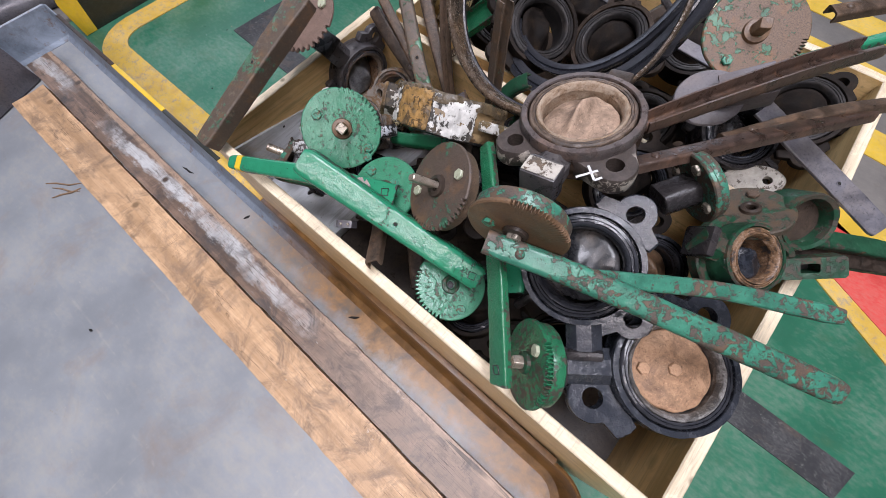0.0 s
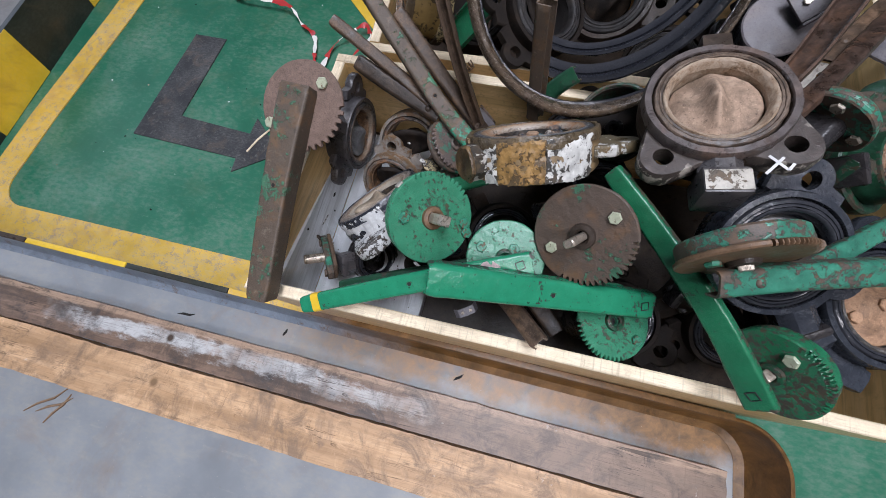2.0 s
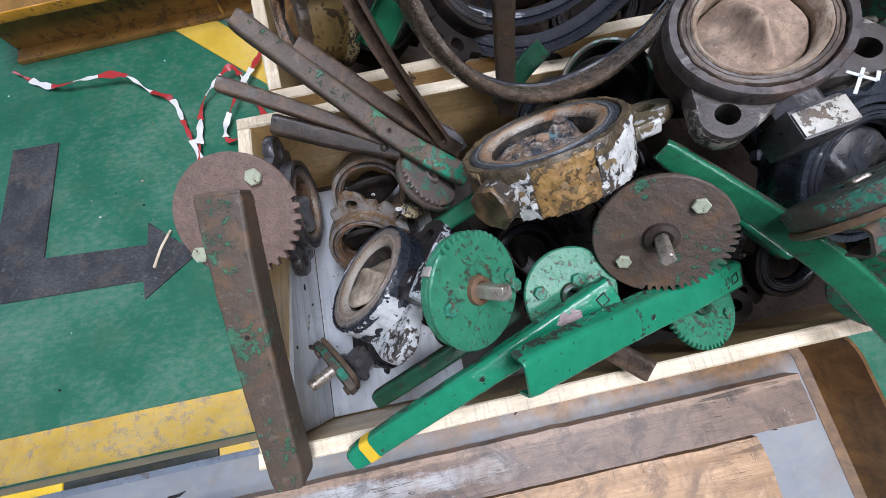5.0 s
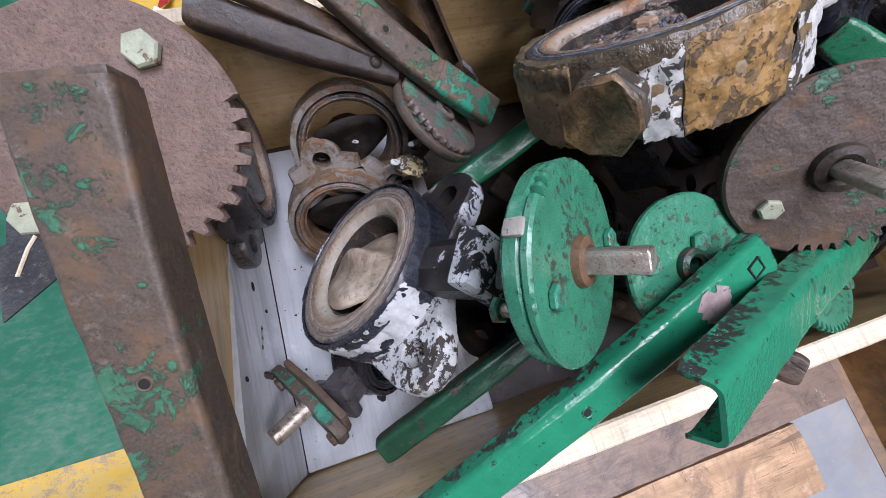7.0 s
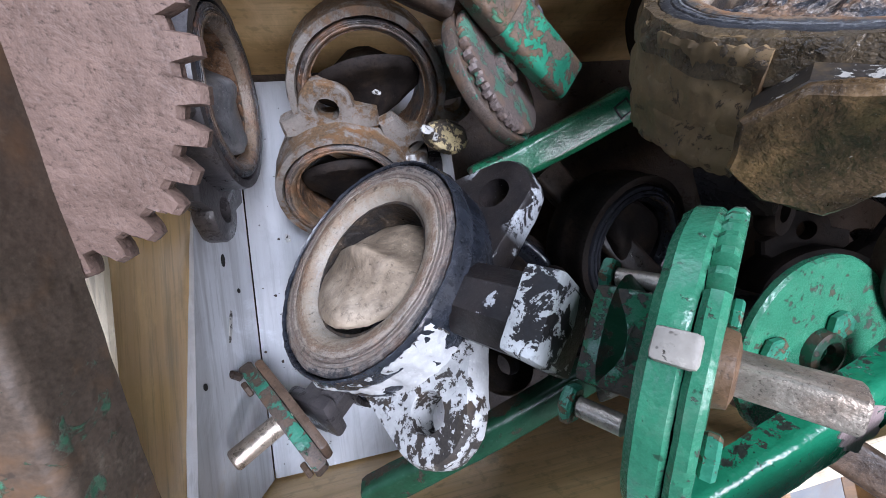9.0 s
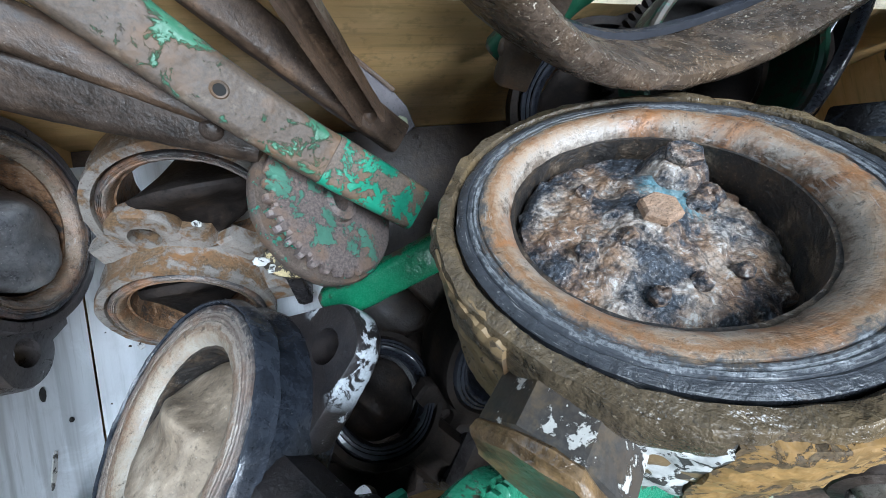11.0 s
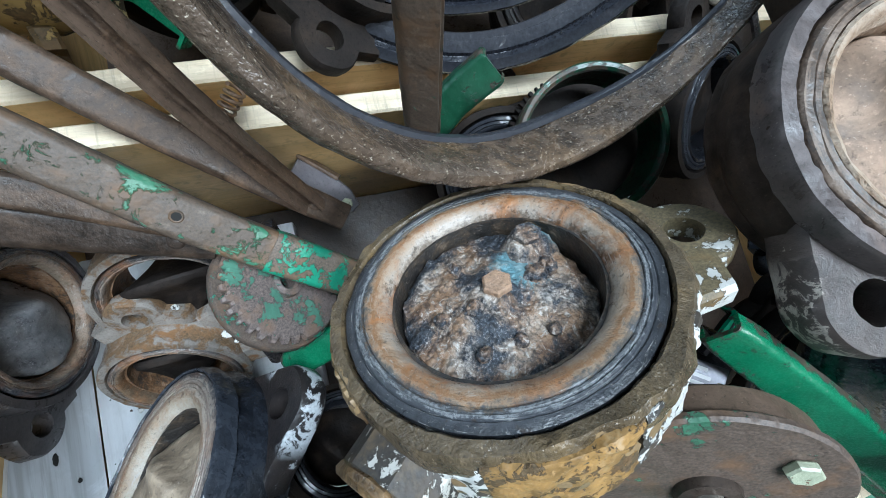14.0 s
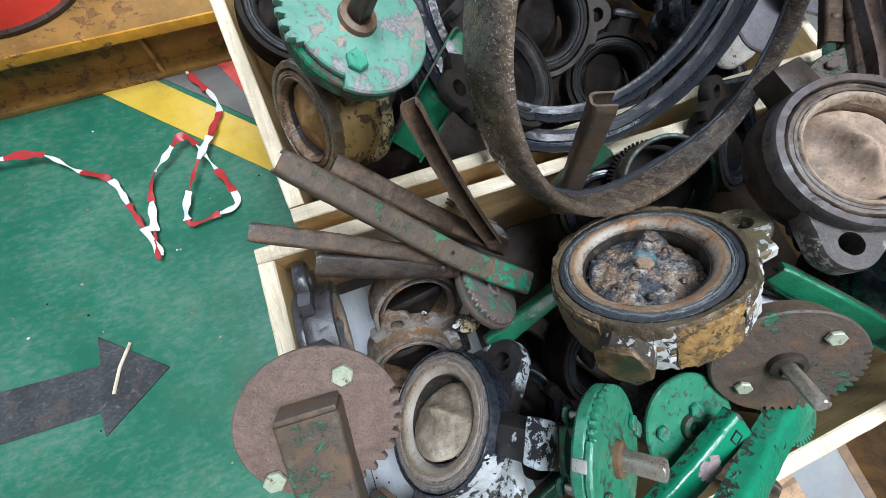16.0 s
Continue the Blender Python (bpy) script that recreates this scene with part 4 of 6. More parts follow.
        p.co.z += math.copysign(1, p.co.z + 0.0025) * ri * hub * g * (0.75 + 0.25 * math.cos(p.co.x / rd * 4))
    roughen(bm, 0.0032 if disc == "crust" else 0.0016, 120 if disc == "crust" else 55, seed)
    d = part("disc", bm, disc, v, at=pose(0, 0, -thick * sink, turn, 0, 0))
    if bolts:
        for k in bolt_at:
            g = max(0.0, 1 - (k / 0.975) ** 2) ** 0.5 * (0.75 + 0.25 * math.cos(k / 0.975 * 4))
            hexbolt(d, pose(ri * k, 0, 0.010 * (1 - k * k) + ri * hub * g - 0.002, 0, 0, 17 + 40 * k), bolt_size, "crust_bolt" if disc == "crust" else disc)
    if disc == "crust":
        for x, top, r in ((0.0, 0.017, 0.019), (-0.70, 0.019, 0.020)):
            boss = lathe([(0.0, top), (r * 0.45, top - 0.0006), (r * 0.62, top - 0.003), (r * 0.80, top - 0.009), (r, top - 0.016), (r * 1.05, 0.0), (0.0, -0.002)], 56, 0.10, closed=False, seed=x)
            part("disc_boss", roughen(roughen(boss, 0.0022, 130, x + 3), 0.0008, 420, x), "crust", d, at=pose(ri * x, 0, 0))
            hexbolt(d, pose(ri * x, 0, top - 0.001, 0, 0, 17 + 30 * x), bolt_size, "crust_bolt" if x == 0 else "crust")
        for k, (x, y, r) in enumerate(((0.35, 0.40, 0.004), (0.5, -0.3, 0.005), (-0.1, -0.55, 0.004), (0.62, 0.2, 0.005), (-0.35, 0.22, 0.007), (-0.52, 0.30, 0.006), (0.30, -0.10, 0.006), (0.12, 0.62, 0.004))):
            bm = bmesh.new()
            bmesh.ops.create_icosphere(bm, subdivisions=4, radius=r)
            roughen(roughen(bm, r * 0.5, 90, k), r * 0.2, 420, k)
            part("scale_lump", bm, "crust", d, at=pose(ri * x, ri * y, 0.010 + ri * hub * 0.6 * math.exp(-(y / 0.26) ** 2) - r * 0.35, 0, 0, 40 * k))
    for k, item in enumerate(lugs):
        a, reach = item[0], item[1]
        lug(v, radians(a), reach, lug_r, lug_r * 0.42, -thick * (ear_z if wing else 0.35), ear_t if wing else 0.016, (ear_mat or body) if len(item) < 3 else item[2], R * (0.97 if wing else 0.86), seed + k, wing)
    if neck:
        pts = circle(neck_w, 8, start=math.pi / 8)
        bm = slab(pts, neck + R * 0.16, bevel=0.003)
        roughen(bm, 0.0010, 70, seed)
        part("neck", bm, neck_mat or body, v, at=pose(R + neck, 0, -thick * 0.5, 0, 90, 0))
        k = neck_w / 0.026
        if pad == "block":
            cap = slab(circle(neck_w * 1.02, 8, start=math.pi / 8), 0.008, bevel=0.0025)
            bmesh.ops.subdivide_edges(cap, edges=cap.edges[:], cuts=4, use_grid_fill=True)
            part("stem_block", roughen(cap, 0.0022, 60, seed + 5), "brown_block", v, "brown octagonal stem block", pose(R + neck + 0.004, 0, -thick * 0.5, 0, 90, 0))
            return v
        bm = roughen(box(-0.027 * k, -0.025 * k, -pad_t, 0.027 * k, 0.025 * k, 0.0, 0.005), 0.0016, 70, seed + 5)
        part("mounting_pad", bm, pad, v, at=pose(R + neck, 0, -thick * 0.5, 0, 90, 0))
        if patch:
            part("paint_patch", roughen(box(-0.0282 * k, -0.0235 * k, -pad_t + 0.005, -0.0268 * k, 0.0235 * k, -0.003, 0.0006), 0.0004, 120, seed), patch, v, "dirty white paint on the pad", pose(R + neck, 0, -thick * 0.5, 0, 90, 0))
        if shaft:
            part("stem", rod(0.009, 0, shaft, 20, flat=0.0065), "steel", v, at=pose(R + neck, 0, -thick * 0.5, 0, 90, 0))
    return v


def gear_outline(r, teeth, depth, a0, a1, n=144, notch=None):
    """A disc outline with square-cut teeth between two angles (degrees)."""
    out = []
    for i in range(n):
        a = 360 * i / n
        rr = r
        if (a - a0) % 360 < (a1 - a0):
            f = ((a - a0) % 360) / (a1 - a0) * teeth % 1
            rr = r - depth * (0.0 if f < 0.42 else 0.35 if f < 0.5 else 1.0 if f < 0.88 else 0.5)
        if notch and (a - notch[0]) % 360 < notch[1]:
            rr = r * notch[2]
        out.append((rr * math.cos(radians(a)), rr * math.sin(radians(a))))
    return out


def quadrant(label, c, n, up, r, material, teeth=22, arc=(200, 330), thick=0.007, hub="rust_dark", shaft=0.045, bolts=((0.68, 70), (0.68, 250)),
             bolt="bolt_green", flange=None, parent=None, notch=None, stub=0.0, hole=0.16, bolt_size=0.0088, shaft_mat="steel", stub_mat="iron", group="toothed lever plates", flange_t=0.018, flange_r=0.94, shaft_r=0.0):
    """A toothed locking plate of a hand lever, with its hub, square shaft and bolts."""
    m = basis(c, n, up)
    if parent is None:
        q = thing("lever_plate", label, "lever plate", m, group)
        top = None
    else:
        q, top = parent, parent.matrix_world.inverted() @ m
    local = top if top is not None else Matrix()
    nn = 432
    bm = slab(gear_outline(r, teeth, r * 0.095, *arc, n=nn, notch=notch), thick, circle(r * hole, nn), bevel=0.0018)
    roughen(bm, 0.0005, 60, r * 50)
    plate = part("toothed_plate", bm, material, q, label if parent else "", at=local, smooth=True)
    if flange:
        part("flange", roughen(lathe([(r * 0.2, -thick - 0.0003), (r * (flange_r - 0.02), -thick - 0.0003), (r * flange_r, -thick - 0.002), (r * flange_r, -thick + 0.001 - flange_t), (r * (flange_r - 0.04), -thick - 0.002 - flange_t), (r * 0.2, -thick - 0.002 - flange_t)], 60), 0.0008, 60), flange, q, at=local)
    part("hub", lathe([(r * 0.115, -thick), (r * 0.115, 0.004), (r * 0.16, 0.0065), (r * 0.24, 0.005), (r * 0.26, 0.0), (r * 0.26, -thick)], 36), hub, q, at=local)
    if shaft and shaft_r:
        part("shaft", rod(shaft_r, -0.03, shaft, 28, flat=shaft_r * 0.72), shaft_mat, q, at=local @ pose(0, 0, 0, 0, 0, 25))
    elif shaft:
        part("shaft", slab([(max(-k, min(k, x)), max(-k, min(k, y))) for k in (r * 0.115,) for x, y in circle(r * 0.15, 32)], shaft + 0.03, bevel=0.0015), shaft_mat, q, at=local @ pose(0, 0, shaft, 0, 0, 25))
    for k, a in bolts:
        hexbolt(q, local @ pose(r * k * math.cos(radians(a)), r * k * math.sin(radians(a)), 0.0, 0, 0, a), bolt_size, bolt)
    if stub:
        prof = [(0.0, 0.0), (0.022, 0.0), (0.026, -0.012), (0.024, -stub * 0.6), (0.032, -stub), (0.0, -stub)]
        part("bonnet", roughen(lathe(prof, 28, closed=False), 0.001, 60), stub_mat, q, at=local @ pose(0, 0, -thick - (flange_t if flange else 0)))
    return q


def channel_section(w, d, t, pinch=1.0, bend_r=0.36):
    """A pressed U section, open below, with rounded shoulders."""
    h, r = w / 2, min(w, d) * bend_r

    def shell(hh, top, rr):
        bend = [math.pi / 2 * k / 6 for k in range(7)]
        left = [(-hh + rr - rr * math.cos(a), top - rr + rr * math.sin(a)) for a in bend]
        return [(-hh * pinch, -d)] + left + [(-x, y) for x, y in left[::-1]] + [(hh * pinch, -d)]
    return shell(h, 0.0, r) + shell(h - t, -t, max(r - t, 0.0006))[::-1]


def spline(points, steps=10):
    """A smooth line through points."""
    p = [Vector(q) for q in points]
    p = [2 * p[0] - p[1]] + p + [2 * p[-1] - p[-2]]
    out = []
    for i in range(1, len(p) - 2):
        for k in range(steps):
            t = k / steps
            a, b, c, d = p[i - 1], p[i], p[i + 1], p[i + 2]
            out.append(0.5 * (2 * b + (c - a) * t + (2 * a - 5 * b + 4 * c - d) * t * t + (3 * b - a - 3 * c + d) * t ** 3))
    return out + [p[-2]]


def lever(label, points, up, w=0.030, d=0.014, t=0.0030, material="rust", holes=(), w_end=None, band=None, seed=0.0, parent=None,
          flat=False, cap=False, name="hand_lever", slot=True, smudge=None, group="hand levers", pinch=1.0, bend_r=0.36):
    """A valve hand lever pressed from sheet into a channel; points run from its grip to its plate end."""
    line = spline(points, 24)
    w_end = w_end or w
    o = line[0].copy()
    if parent is None:
        th = thing(name, label, "lever", Matrix.Translation(o), group)
        off = Matrix()
        line = [p - o for p in line]
    else:
        th, off = parent, parent.matrix_world.inverted()

    def sec(f):
        ww = w + (w_end - w) * f
        if f < 0.04:
            ww *= 0.86 + 0.14 * (f / 0.04) ** 0.5
        if flat:
            return [(-ww / 2, -t), (-ww / 2, -t * 0.25), (-ww / 2 + t * 0.25, 0), (ww / 2 - t * 0.25, 0), (ww / 2, -t * 0.25), (ww / 2, -t)]
        return channel_section(ww, d, t, pinch, bend_r)
    bm = roughen(sweep(line, sec, up), 0.0005, 70, seed)
    arm = part("arm", bm, material, th, at=off)
    def along(f):
        i = min(int(f * (len(line) - 1)), len(line) - 2)
        p = line[i]
        dd = (line[i + 1] - line[i]).normalized()
        return basis(p, Vector(up) - dd * Vector(up).dot(dd), dd)
    if cap:
        part("end_cap", roughen(box(-0.001, -w_end / 2 + t * 0.3, -d, t, w_end / 2 - t * 0.3, -t * 0.4, 0.002), 0.0006, 80, seed), material, th, at=off @ along(1.0) @ pose(((line[-1] - line[-2]).length), 0, 0))
    for f in holes:
        eye = part("hole_rim", lathe([(0.0030, -0.002), (0.0030, 0.0005), (0.0038, 0.0008), (0.0046, 0.0), (0.0046, -0.002)], 20), material, th, at=off @ along(f))
        # no opening is cut; a near-black disc paints the hole's shade
        part("hole", lathe([(0.0, 0.0003), (0.0030, 0.0003), (0.0030, -0.002), (0.0, -0.002)], 16, closed=False), "dark", eye)
    if smudge:
        out = [(x * (1.4 + 0.9 * noise.noise((x * 160, y * 160, 3))), y * (1.1 + 0.9 * noise.noise((x * 190, y * 170, 8)))) for x, y in circle(0.011, 60)]
        part("paint_smudge", slab(out, 0.0011, bevel=0.0003), "pink_smudge", th, "pale pink paint smudge", at=off @ along(smudge) @ pose(0, 0, 0.0007))
    if slot and material not in ("teal", "green", "green_worn"):
        slot = None
    if slot:
        m = off @ along(0.95)
        sq = lambda k: [(k * x, k * y) for x, y in ((-1, -1), (0, -1.02), (1, -1), (1.02, 0), (1, 1), (0, 1.02), (-1, 1), (-1.02, 0))]
        part("square_hole_rim", slab(sq(0.0064), 0.0022, sq(0.0051), bevel=0.0005), "iron", th, at=m @ pose(0, 0, 0.0010, 0, 0, 12))
    elif slot is not None:
        m = off @ along(0.88)
        part("rivet", lathe([(0.0, 0.0032), (0.0035, 0.0028), (0.006, 0.001), (0.0066, -0.001), (0.0, -0.001)], 18, closed=False), material, th, at=m)
    if band:
        f0, f1, mat = band
        k0, k1 = int(f0 * (len(line) - 1)), max(int(f0 * (len(line) - 1)) + 1, int(f1 * (len(line) - 1)))
        ww = (w + (w_end - w) * (f0 + f1) / 2) * 1.03
        part("paint_band", sweep(line[k0:k1 + 1], channel_section(ww, d * 1.02, t * 0.6), [Vector(up)] * 199), mat, th, at=off @ Matrix.Translation(Vector(up).normalized() * 0.0008))
    return th


def gasket(label, c, n, r, wide, tall, material, seed=0.0, name="seal_ring", lean=(1, 0, 0), oval=1.0, warp=0.0, category="ring", bead=True, flared=False):
    """A big loose seal ring or split flange ring: a rounded band with a groove along its inside."""
    m = basis(c, n, lean)
    g = thing(name, label, category, m, "loose rings")
    h = tall / 2
    prof = [(r, -h), (r + wide * 0.12, -h * 0.7), (r + wide * 0.12, h * 0.7), (r, h), (r - wide * 0.35, h * 1.02), (r - wide * 0.5, h * 0.72), (r - wide * 0.62, h * 0.86),
            (r - wide, h * 0.62), (r - wide * 1.04, 0.0), (r - wide, -h * 0.62), (r - wide * 0.62, -h * 0.86), (r - wide * 0.35, -h)]
    if flared:
        # a broad gritty inner face with a groove before its rubber lip
        ri = r - wide
        prof = [(ri + 0.002, -h), (ri, -h * 0.80), (ri + 0.0022, -h * 0.66), (ri - 0.0004, -h * 0.58), (ri - 0.0010, 0.0), (ri, h * 0.80), (ri + 0.0020, h), (ri + 0.0075, h), (ri + 0.0115, h * 0.90),
                (r - 0.0005, h * 0.55), (r + 0.0015, 0.0), (r + 0.0025, -h * 0.6), (r + 0.0015, -h)]

    def bent(bm):
        for v in bm.verts:
            a = math.atan2(v.co.y, v.co.x)
            if flared:
                # the band is pressed thin along one side
                f = max(0.0, min(1.0, (math.cos(a - 0.1) - 0.05) / 0.9))
                f, far = f * f * (3 - 2 * f), math.hypot(v.co.x, v.co.y)
                k = (r - wide + (far - r + wide) * (1 - 0.55 * f)) / far
                v.co.x, v.co.y = v.co.x * k, v.co.y * k
                v.co.z = h + (v.co.z - h) * (1 - 0.62 * f)
            v.co.x *= oval
            v.co.z += warp * math.sin(2 * a + seed) * r
        return bm
    part("band", roughen(bent(lathe(prof, 160, 0.01, seed=seed)), 0.0010, 60, seed), material, g)
    if bead:
        part("inner_bead", bent(lathe([(r - wide * 0.98, h * 0.10), (r - wide * 0.98, h * 0.58), (r - wide * 1.22, h * 0.50), (r - wide * 1.22, h * 0.16)], 120, 0.012, seed=seed)), "rubber_clean", g)
    if flared:
        lip = [(r - wide + 0.0010, -h * 0.70), (r - wide - 0.0026, -h * 0.74), (r - wide - 0.0034, -h * 0.92), (r - wide - 0.0016, -h * 1.05), (r - wide + 0.0040, -h * 1.06), (r - wide + 0.0040, -h * 0.80)]
        part("inner_lip", roughen(bent(lathe(lip, 160, 0.01, seed=seed)), 0.0006, 60, seed), "rubber", g, "dusty black rubber lip")
    return g

# ---------------------------------------------------------------- hall


def setting(name, bm, material, label, at=None):
    ob = part(name, bm, material, None, "", at)
    return tagged(ob, label, name.split("_")[0], "", "structure")


def sheet(x0, y0, x1, y1, z, thick=0.02):
    return box(x0, y0, z - thick, x1, y1, z, 0)


setting("floor", sheet(-12, -12, 12, 12, FLOOR, 0.2), "floor", "green painted workshop floor, scuffed and dusty")
for nm, b in (("wall_north", (-9, 8, 6, 8.2)), ("wall_south", (-9, -6.2, 6, -6)), ("wall_east", (6, -6.2, 6.2, 8.2))):
    setting(nm, box(b[0], b[1], FLOOR, b[2], b[3], 5.6, 0), "wall", "plain light workshop wall")
for b in ((-9.2, -6.2, FLOOR, -9, 1.2, 5.6), (-9.2, 7.2, FLOOR, -9, 8.2, 5.6), (-9.2, 1.2, 5.0, -9, 7.2, 5.6)):
    setting("wall_west", box(*b, 0), "wall", "plain light workshop wall beside the big door")
setting("ceiling", box(-9.2, -6.2, 5.6, 6.2, 8.2, 5.8, 0), "wall", "plain workshop ceiling")


def marking(name, outline, material, label, lift=0.004):
    return tagged(part(name, slab(outline, lift, bevel=0.0005), material, None, "", pose(0, 0, FLOOR + lift), False), label, "floor marking", "", "structure")


def rounded_strip(path, half):
    """Outline of a strip of even width along a line."""
    left, right = [], []
    p = [Vector(q) for q in path]
    for i, q in enumerate(p):
        d = (p[min(i + 1, len(p) - 1)] - p[max(i - 1, 0)]).normalized()
        s = Vector((-d.y, d.x))
        left.append(tuple(q + s * half))
        right.append(tuple(q - s * half))
    return left + right[::-1]


# yellow border with its rounded corner
corner = [(-1.13 - 0.14 * math.cos(a), 0.195 - 0.14 * math.sin(a)) for a in [math.pi / 2 * k / 6 for k in range(6, -1, -1)]]
strip = rounded_strip([(0.6, 0.05), (-0.6, 0.055)] + corner + [(-1.258, 0.45), (-1.212, 0.95), (-1.185, 1.5)], 0.052)
n_half = len(strip) // 2
bm = bmesh.new()
vs = [bm.verts.new((x, y, 0.004)) for x, y in strip]
for i in range(n_half - 1):
    bm.faces.new((vs[i], vs[i + 1], vs[-2 - i], vs[-1 - i]))
ext = bmesh.ops.extrude_face_region(bm, geom=bm.faces[:])
bmesh.ops.translate(bm, verts=[e for e in ext["geom"] if isinstance(e, bmesh.types.BMVert)], vec=(0, 0, -0.0035))
tagged(part("yellow_border", bm, "yellow_worn", None, "", pose(0, 0, FLOOR), False), "worn yellow border line painted on the floor", "floor marking", "", "structure")

marking("black_arrow", [(-0.845, 0.92), (-0.712, 0.918), (-0.730, 0.556), (-0.447, 0.536), (-0.445, 0.601), (-0.312, 0.482), (-0.454, 0.383), (-0.458, 0.435), (-0.873, 0.452)],
        "arrow", "bent black arrow stuck on the green floor, worn")
marking("yellow_line", [(-0.38, 1.285), (-0.235, 1.285), (0.16, 0.90), (0.16, 0.755)], "yellow", "yellow line painted on the floor beside the crate")
marking("grey_patch", [(-0.23, 1.30), (0.16, 1.30), (0.16, 0.925)], "concrete", "bare grey concrete beyond the yellow line", 0.003)
marking("red_line", [(-0.06, 1.30), (0.02, 1.30), (0.12, 0.96), (0.08, 0.985)], "red", "red line painted on the floor", 0.006)
marking("black_tape_mark", [(1.20, 0.465), (1.633, 0.462), (1.612, 0.372), (1.20, 0.372)], "arrow", "black tape strip stuck on the green floor")
marking("yellow_line", [(1.20, 0.935), (1.36, 0.915), (1.75, 0.70), (1.80, 0.83), (1.40, 1.04), (1.20, 1.08)], "yellow_worn", "worn yellow line painted on the floor")
marking("red_line", [(1.18, 1.06), (1.38, 0.955), (1.80, 0.75), (1.86, 0.87), (1.44, 1.10), (1.2, 1.2)], "red", "red line painted on the floor", 0.006)
marking("grey_patch", [(0.9, 1.16), (1.18, 1.12), (2.2, 0.7), (2.6, 0.7), (2.6, 3.0), (0.6, 3.0)], "concrete", "bare grey floor with yellow warning stripes", 0.003)
for y in (1.16, 1.50, 1.80, 2.08, 2.38):
    marking("warning_stripe", [(0.85, y), (1.9, y - 0.10), (1.9, y + 0.03), (0.85, y + 0.13)], "yellow", "yellow warning stripe painted on the grey floor", 0.006)

# ---------------------------------------------------------------- hazard kerb, beam, drum
kerb = thing("hazard_kerb", "low kerb board painted in yellow and black blocks", "kerb", pose(-1.355, 0, FLOOR))
out = [(0.025, 0.0), (1.7, 0.0), (1.7, 0.165)] + [(0.070 - 0.045 * math.sin(a), 0.120 + 0.045 * math.cos(a)) for a in [math.pi / 2 * k / 8 for k in range(9)]]
part("board", slab(out, 0.02, bevel=0.002), "black_clean", kerb, at=Matrix(((0, 0, 1, 0), (1, 0, 0, 0), (0, 1, 0, 0), (0, 0, 0, 1))))
for y0, y1 in ((0.0, 0.075), (0.345, 0.64), (0.98, 1.30)):
    bm = bmesh.new()
    near = [(y0 + 0.03, 0.165), (y0, 0.002)] if y0 else [(y, z) for y, z in out[3:]] + [(0.025, 0.002)]
    bm.faces.new([bm.verts.new((0.0035, y, z)) for y, z in [(y1, 0.002), (y1 + 0.03, 0.1648)] + near])
    ext = bmesh.ops.extrude_face_region(bm, geom=bm.faces[:])
    bmesh.ops.translate(bm, verts=[e for e in ext["geom"] if isinstance(e, bmesh.types.BMVert)], vec=(-0.0034, 0, 0))
    part("yellow_block", bm, "yellow_clean", kerb, "yellow painted block", smooth=False)

pipe = thing("floor_pipe", "grey painted pipe lying behind the kerb", "pipe", pose(-1.69, -0.2, FLOOR + 0.055, -90, 0, -14))
part("tube", lathe([(0.045, 0), (0.045, 2.2), (0.038, 2.2), (0.038, 0)], 28), "grey_plate", pipe)
for z in (0.65, 1.4):
    part("coupling", lathe([(0.046, z), (0.054, z), (0.054, z + 0.04), (0.046, z + 0.04)], 28), "grey_plate", pipe)
setting("wall_base", box(-2.6, -1.2, FLOOR, -1.5, 3.0, FLOOR + 0.015, 0.002), "concrete", "grey concrete strip behind the kerb")

beam = thing("steel_beam", "brown painted steel channel beam with orange edge", "beam", pose(-0.25, 1.27, FLOOR, 0, 0, 3.5))
part("web", box(-0.60, 0.05, 0.0, 0.4, 0.065, 0.17, 0.002), "beam", beam)
part("bottom_flange", box(-0.60, 0.0, 0.0, 0.4, 0.05, 0.016, 0.003), "beam", beam)
part("top_flange", box(-0.60, -0.02, 0.155, 0.4, 0.40, 0.175, 0.003), "beam", beam)
part("front_edge", box(-0.60, -0.026, 0.152, 0.4, -0.0202, 0.178, 0.002), "beam_edge", beam, "orange painted edge")
for x in (0.06,):
    bm = bmesh.new()
    for s in (-0.005, 0.005):
        a = [bm.verts.new(p) for p in ((x + s, 0.002, 0.017), (x + s, 0.05, 0.017), (x + s, 0.05, 0.154), (x + s, 0.035, 0.154))]
        bm.faces.new(a)
    bm.verts.ensure_lookup_table()
    for i in range(4):
        j = (i + 1) % 4
        bm.faces.new((bm.verts[i], bm.verts[j], bm.verts[4 + j], bm.verts[4 + i]))
    part("stiffener", bm, "beam", beam, smooth=False)
drum = thing("red_drum", "red painted steel drum standing on the beam", "drum", pose(-0.44, 1.495, FLOOR + 0.176))
part("shell", lathe([(0.0, 0.0), (0.192, 0.0), (0.198, 0.006), (0.192, 0.014), (0.192, 0.20), (0.199, 0.21), (0.192, 0.22), (0.192, 0.4), (0.0, 0.4)], 72, closed=False), "drum", drum)
part("rim", lathe([(0.193, 0.0), (0.203, 0.0), (0.205, 0.010), (0.193, 0.012)], 72), "rust_dark", drum)

# ---------------------------------------------------------------- grey steel tray with two planks
X0, X1, Y0, Y1, RAD = -1.325, 1.145, -1.7, -0.002, 0.10


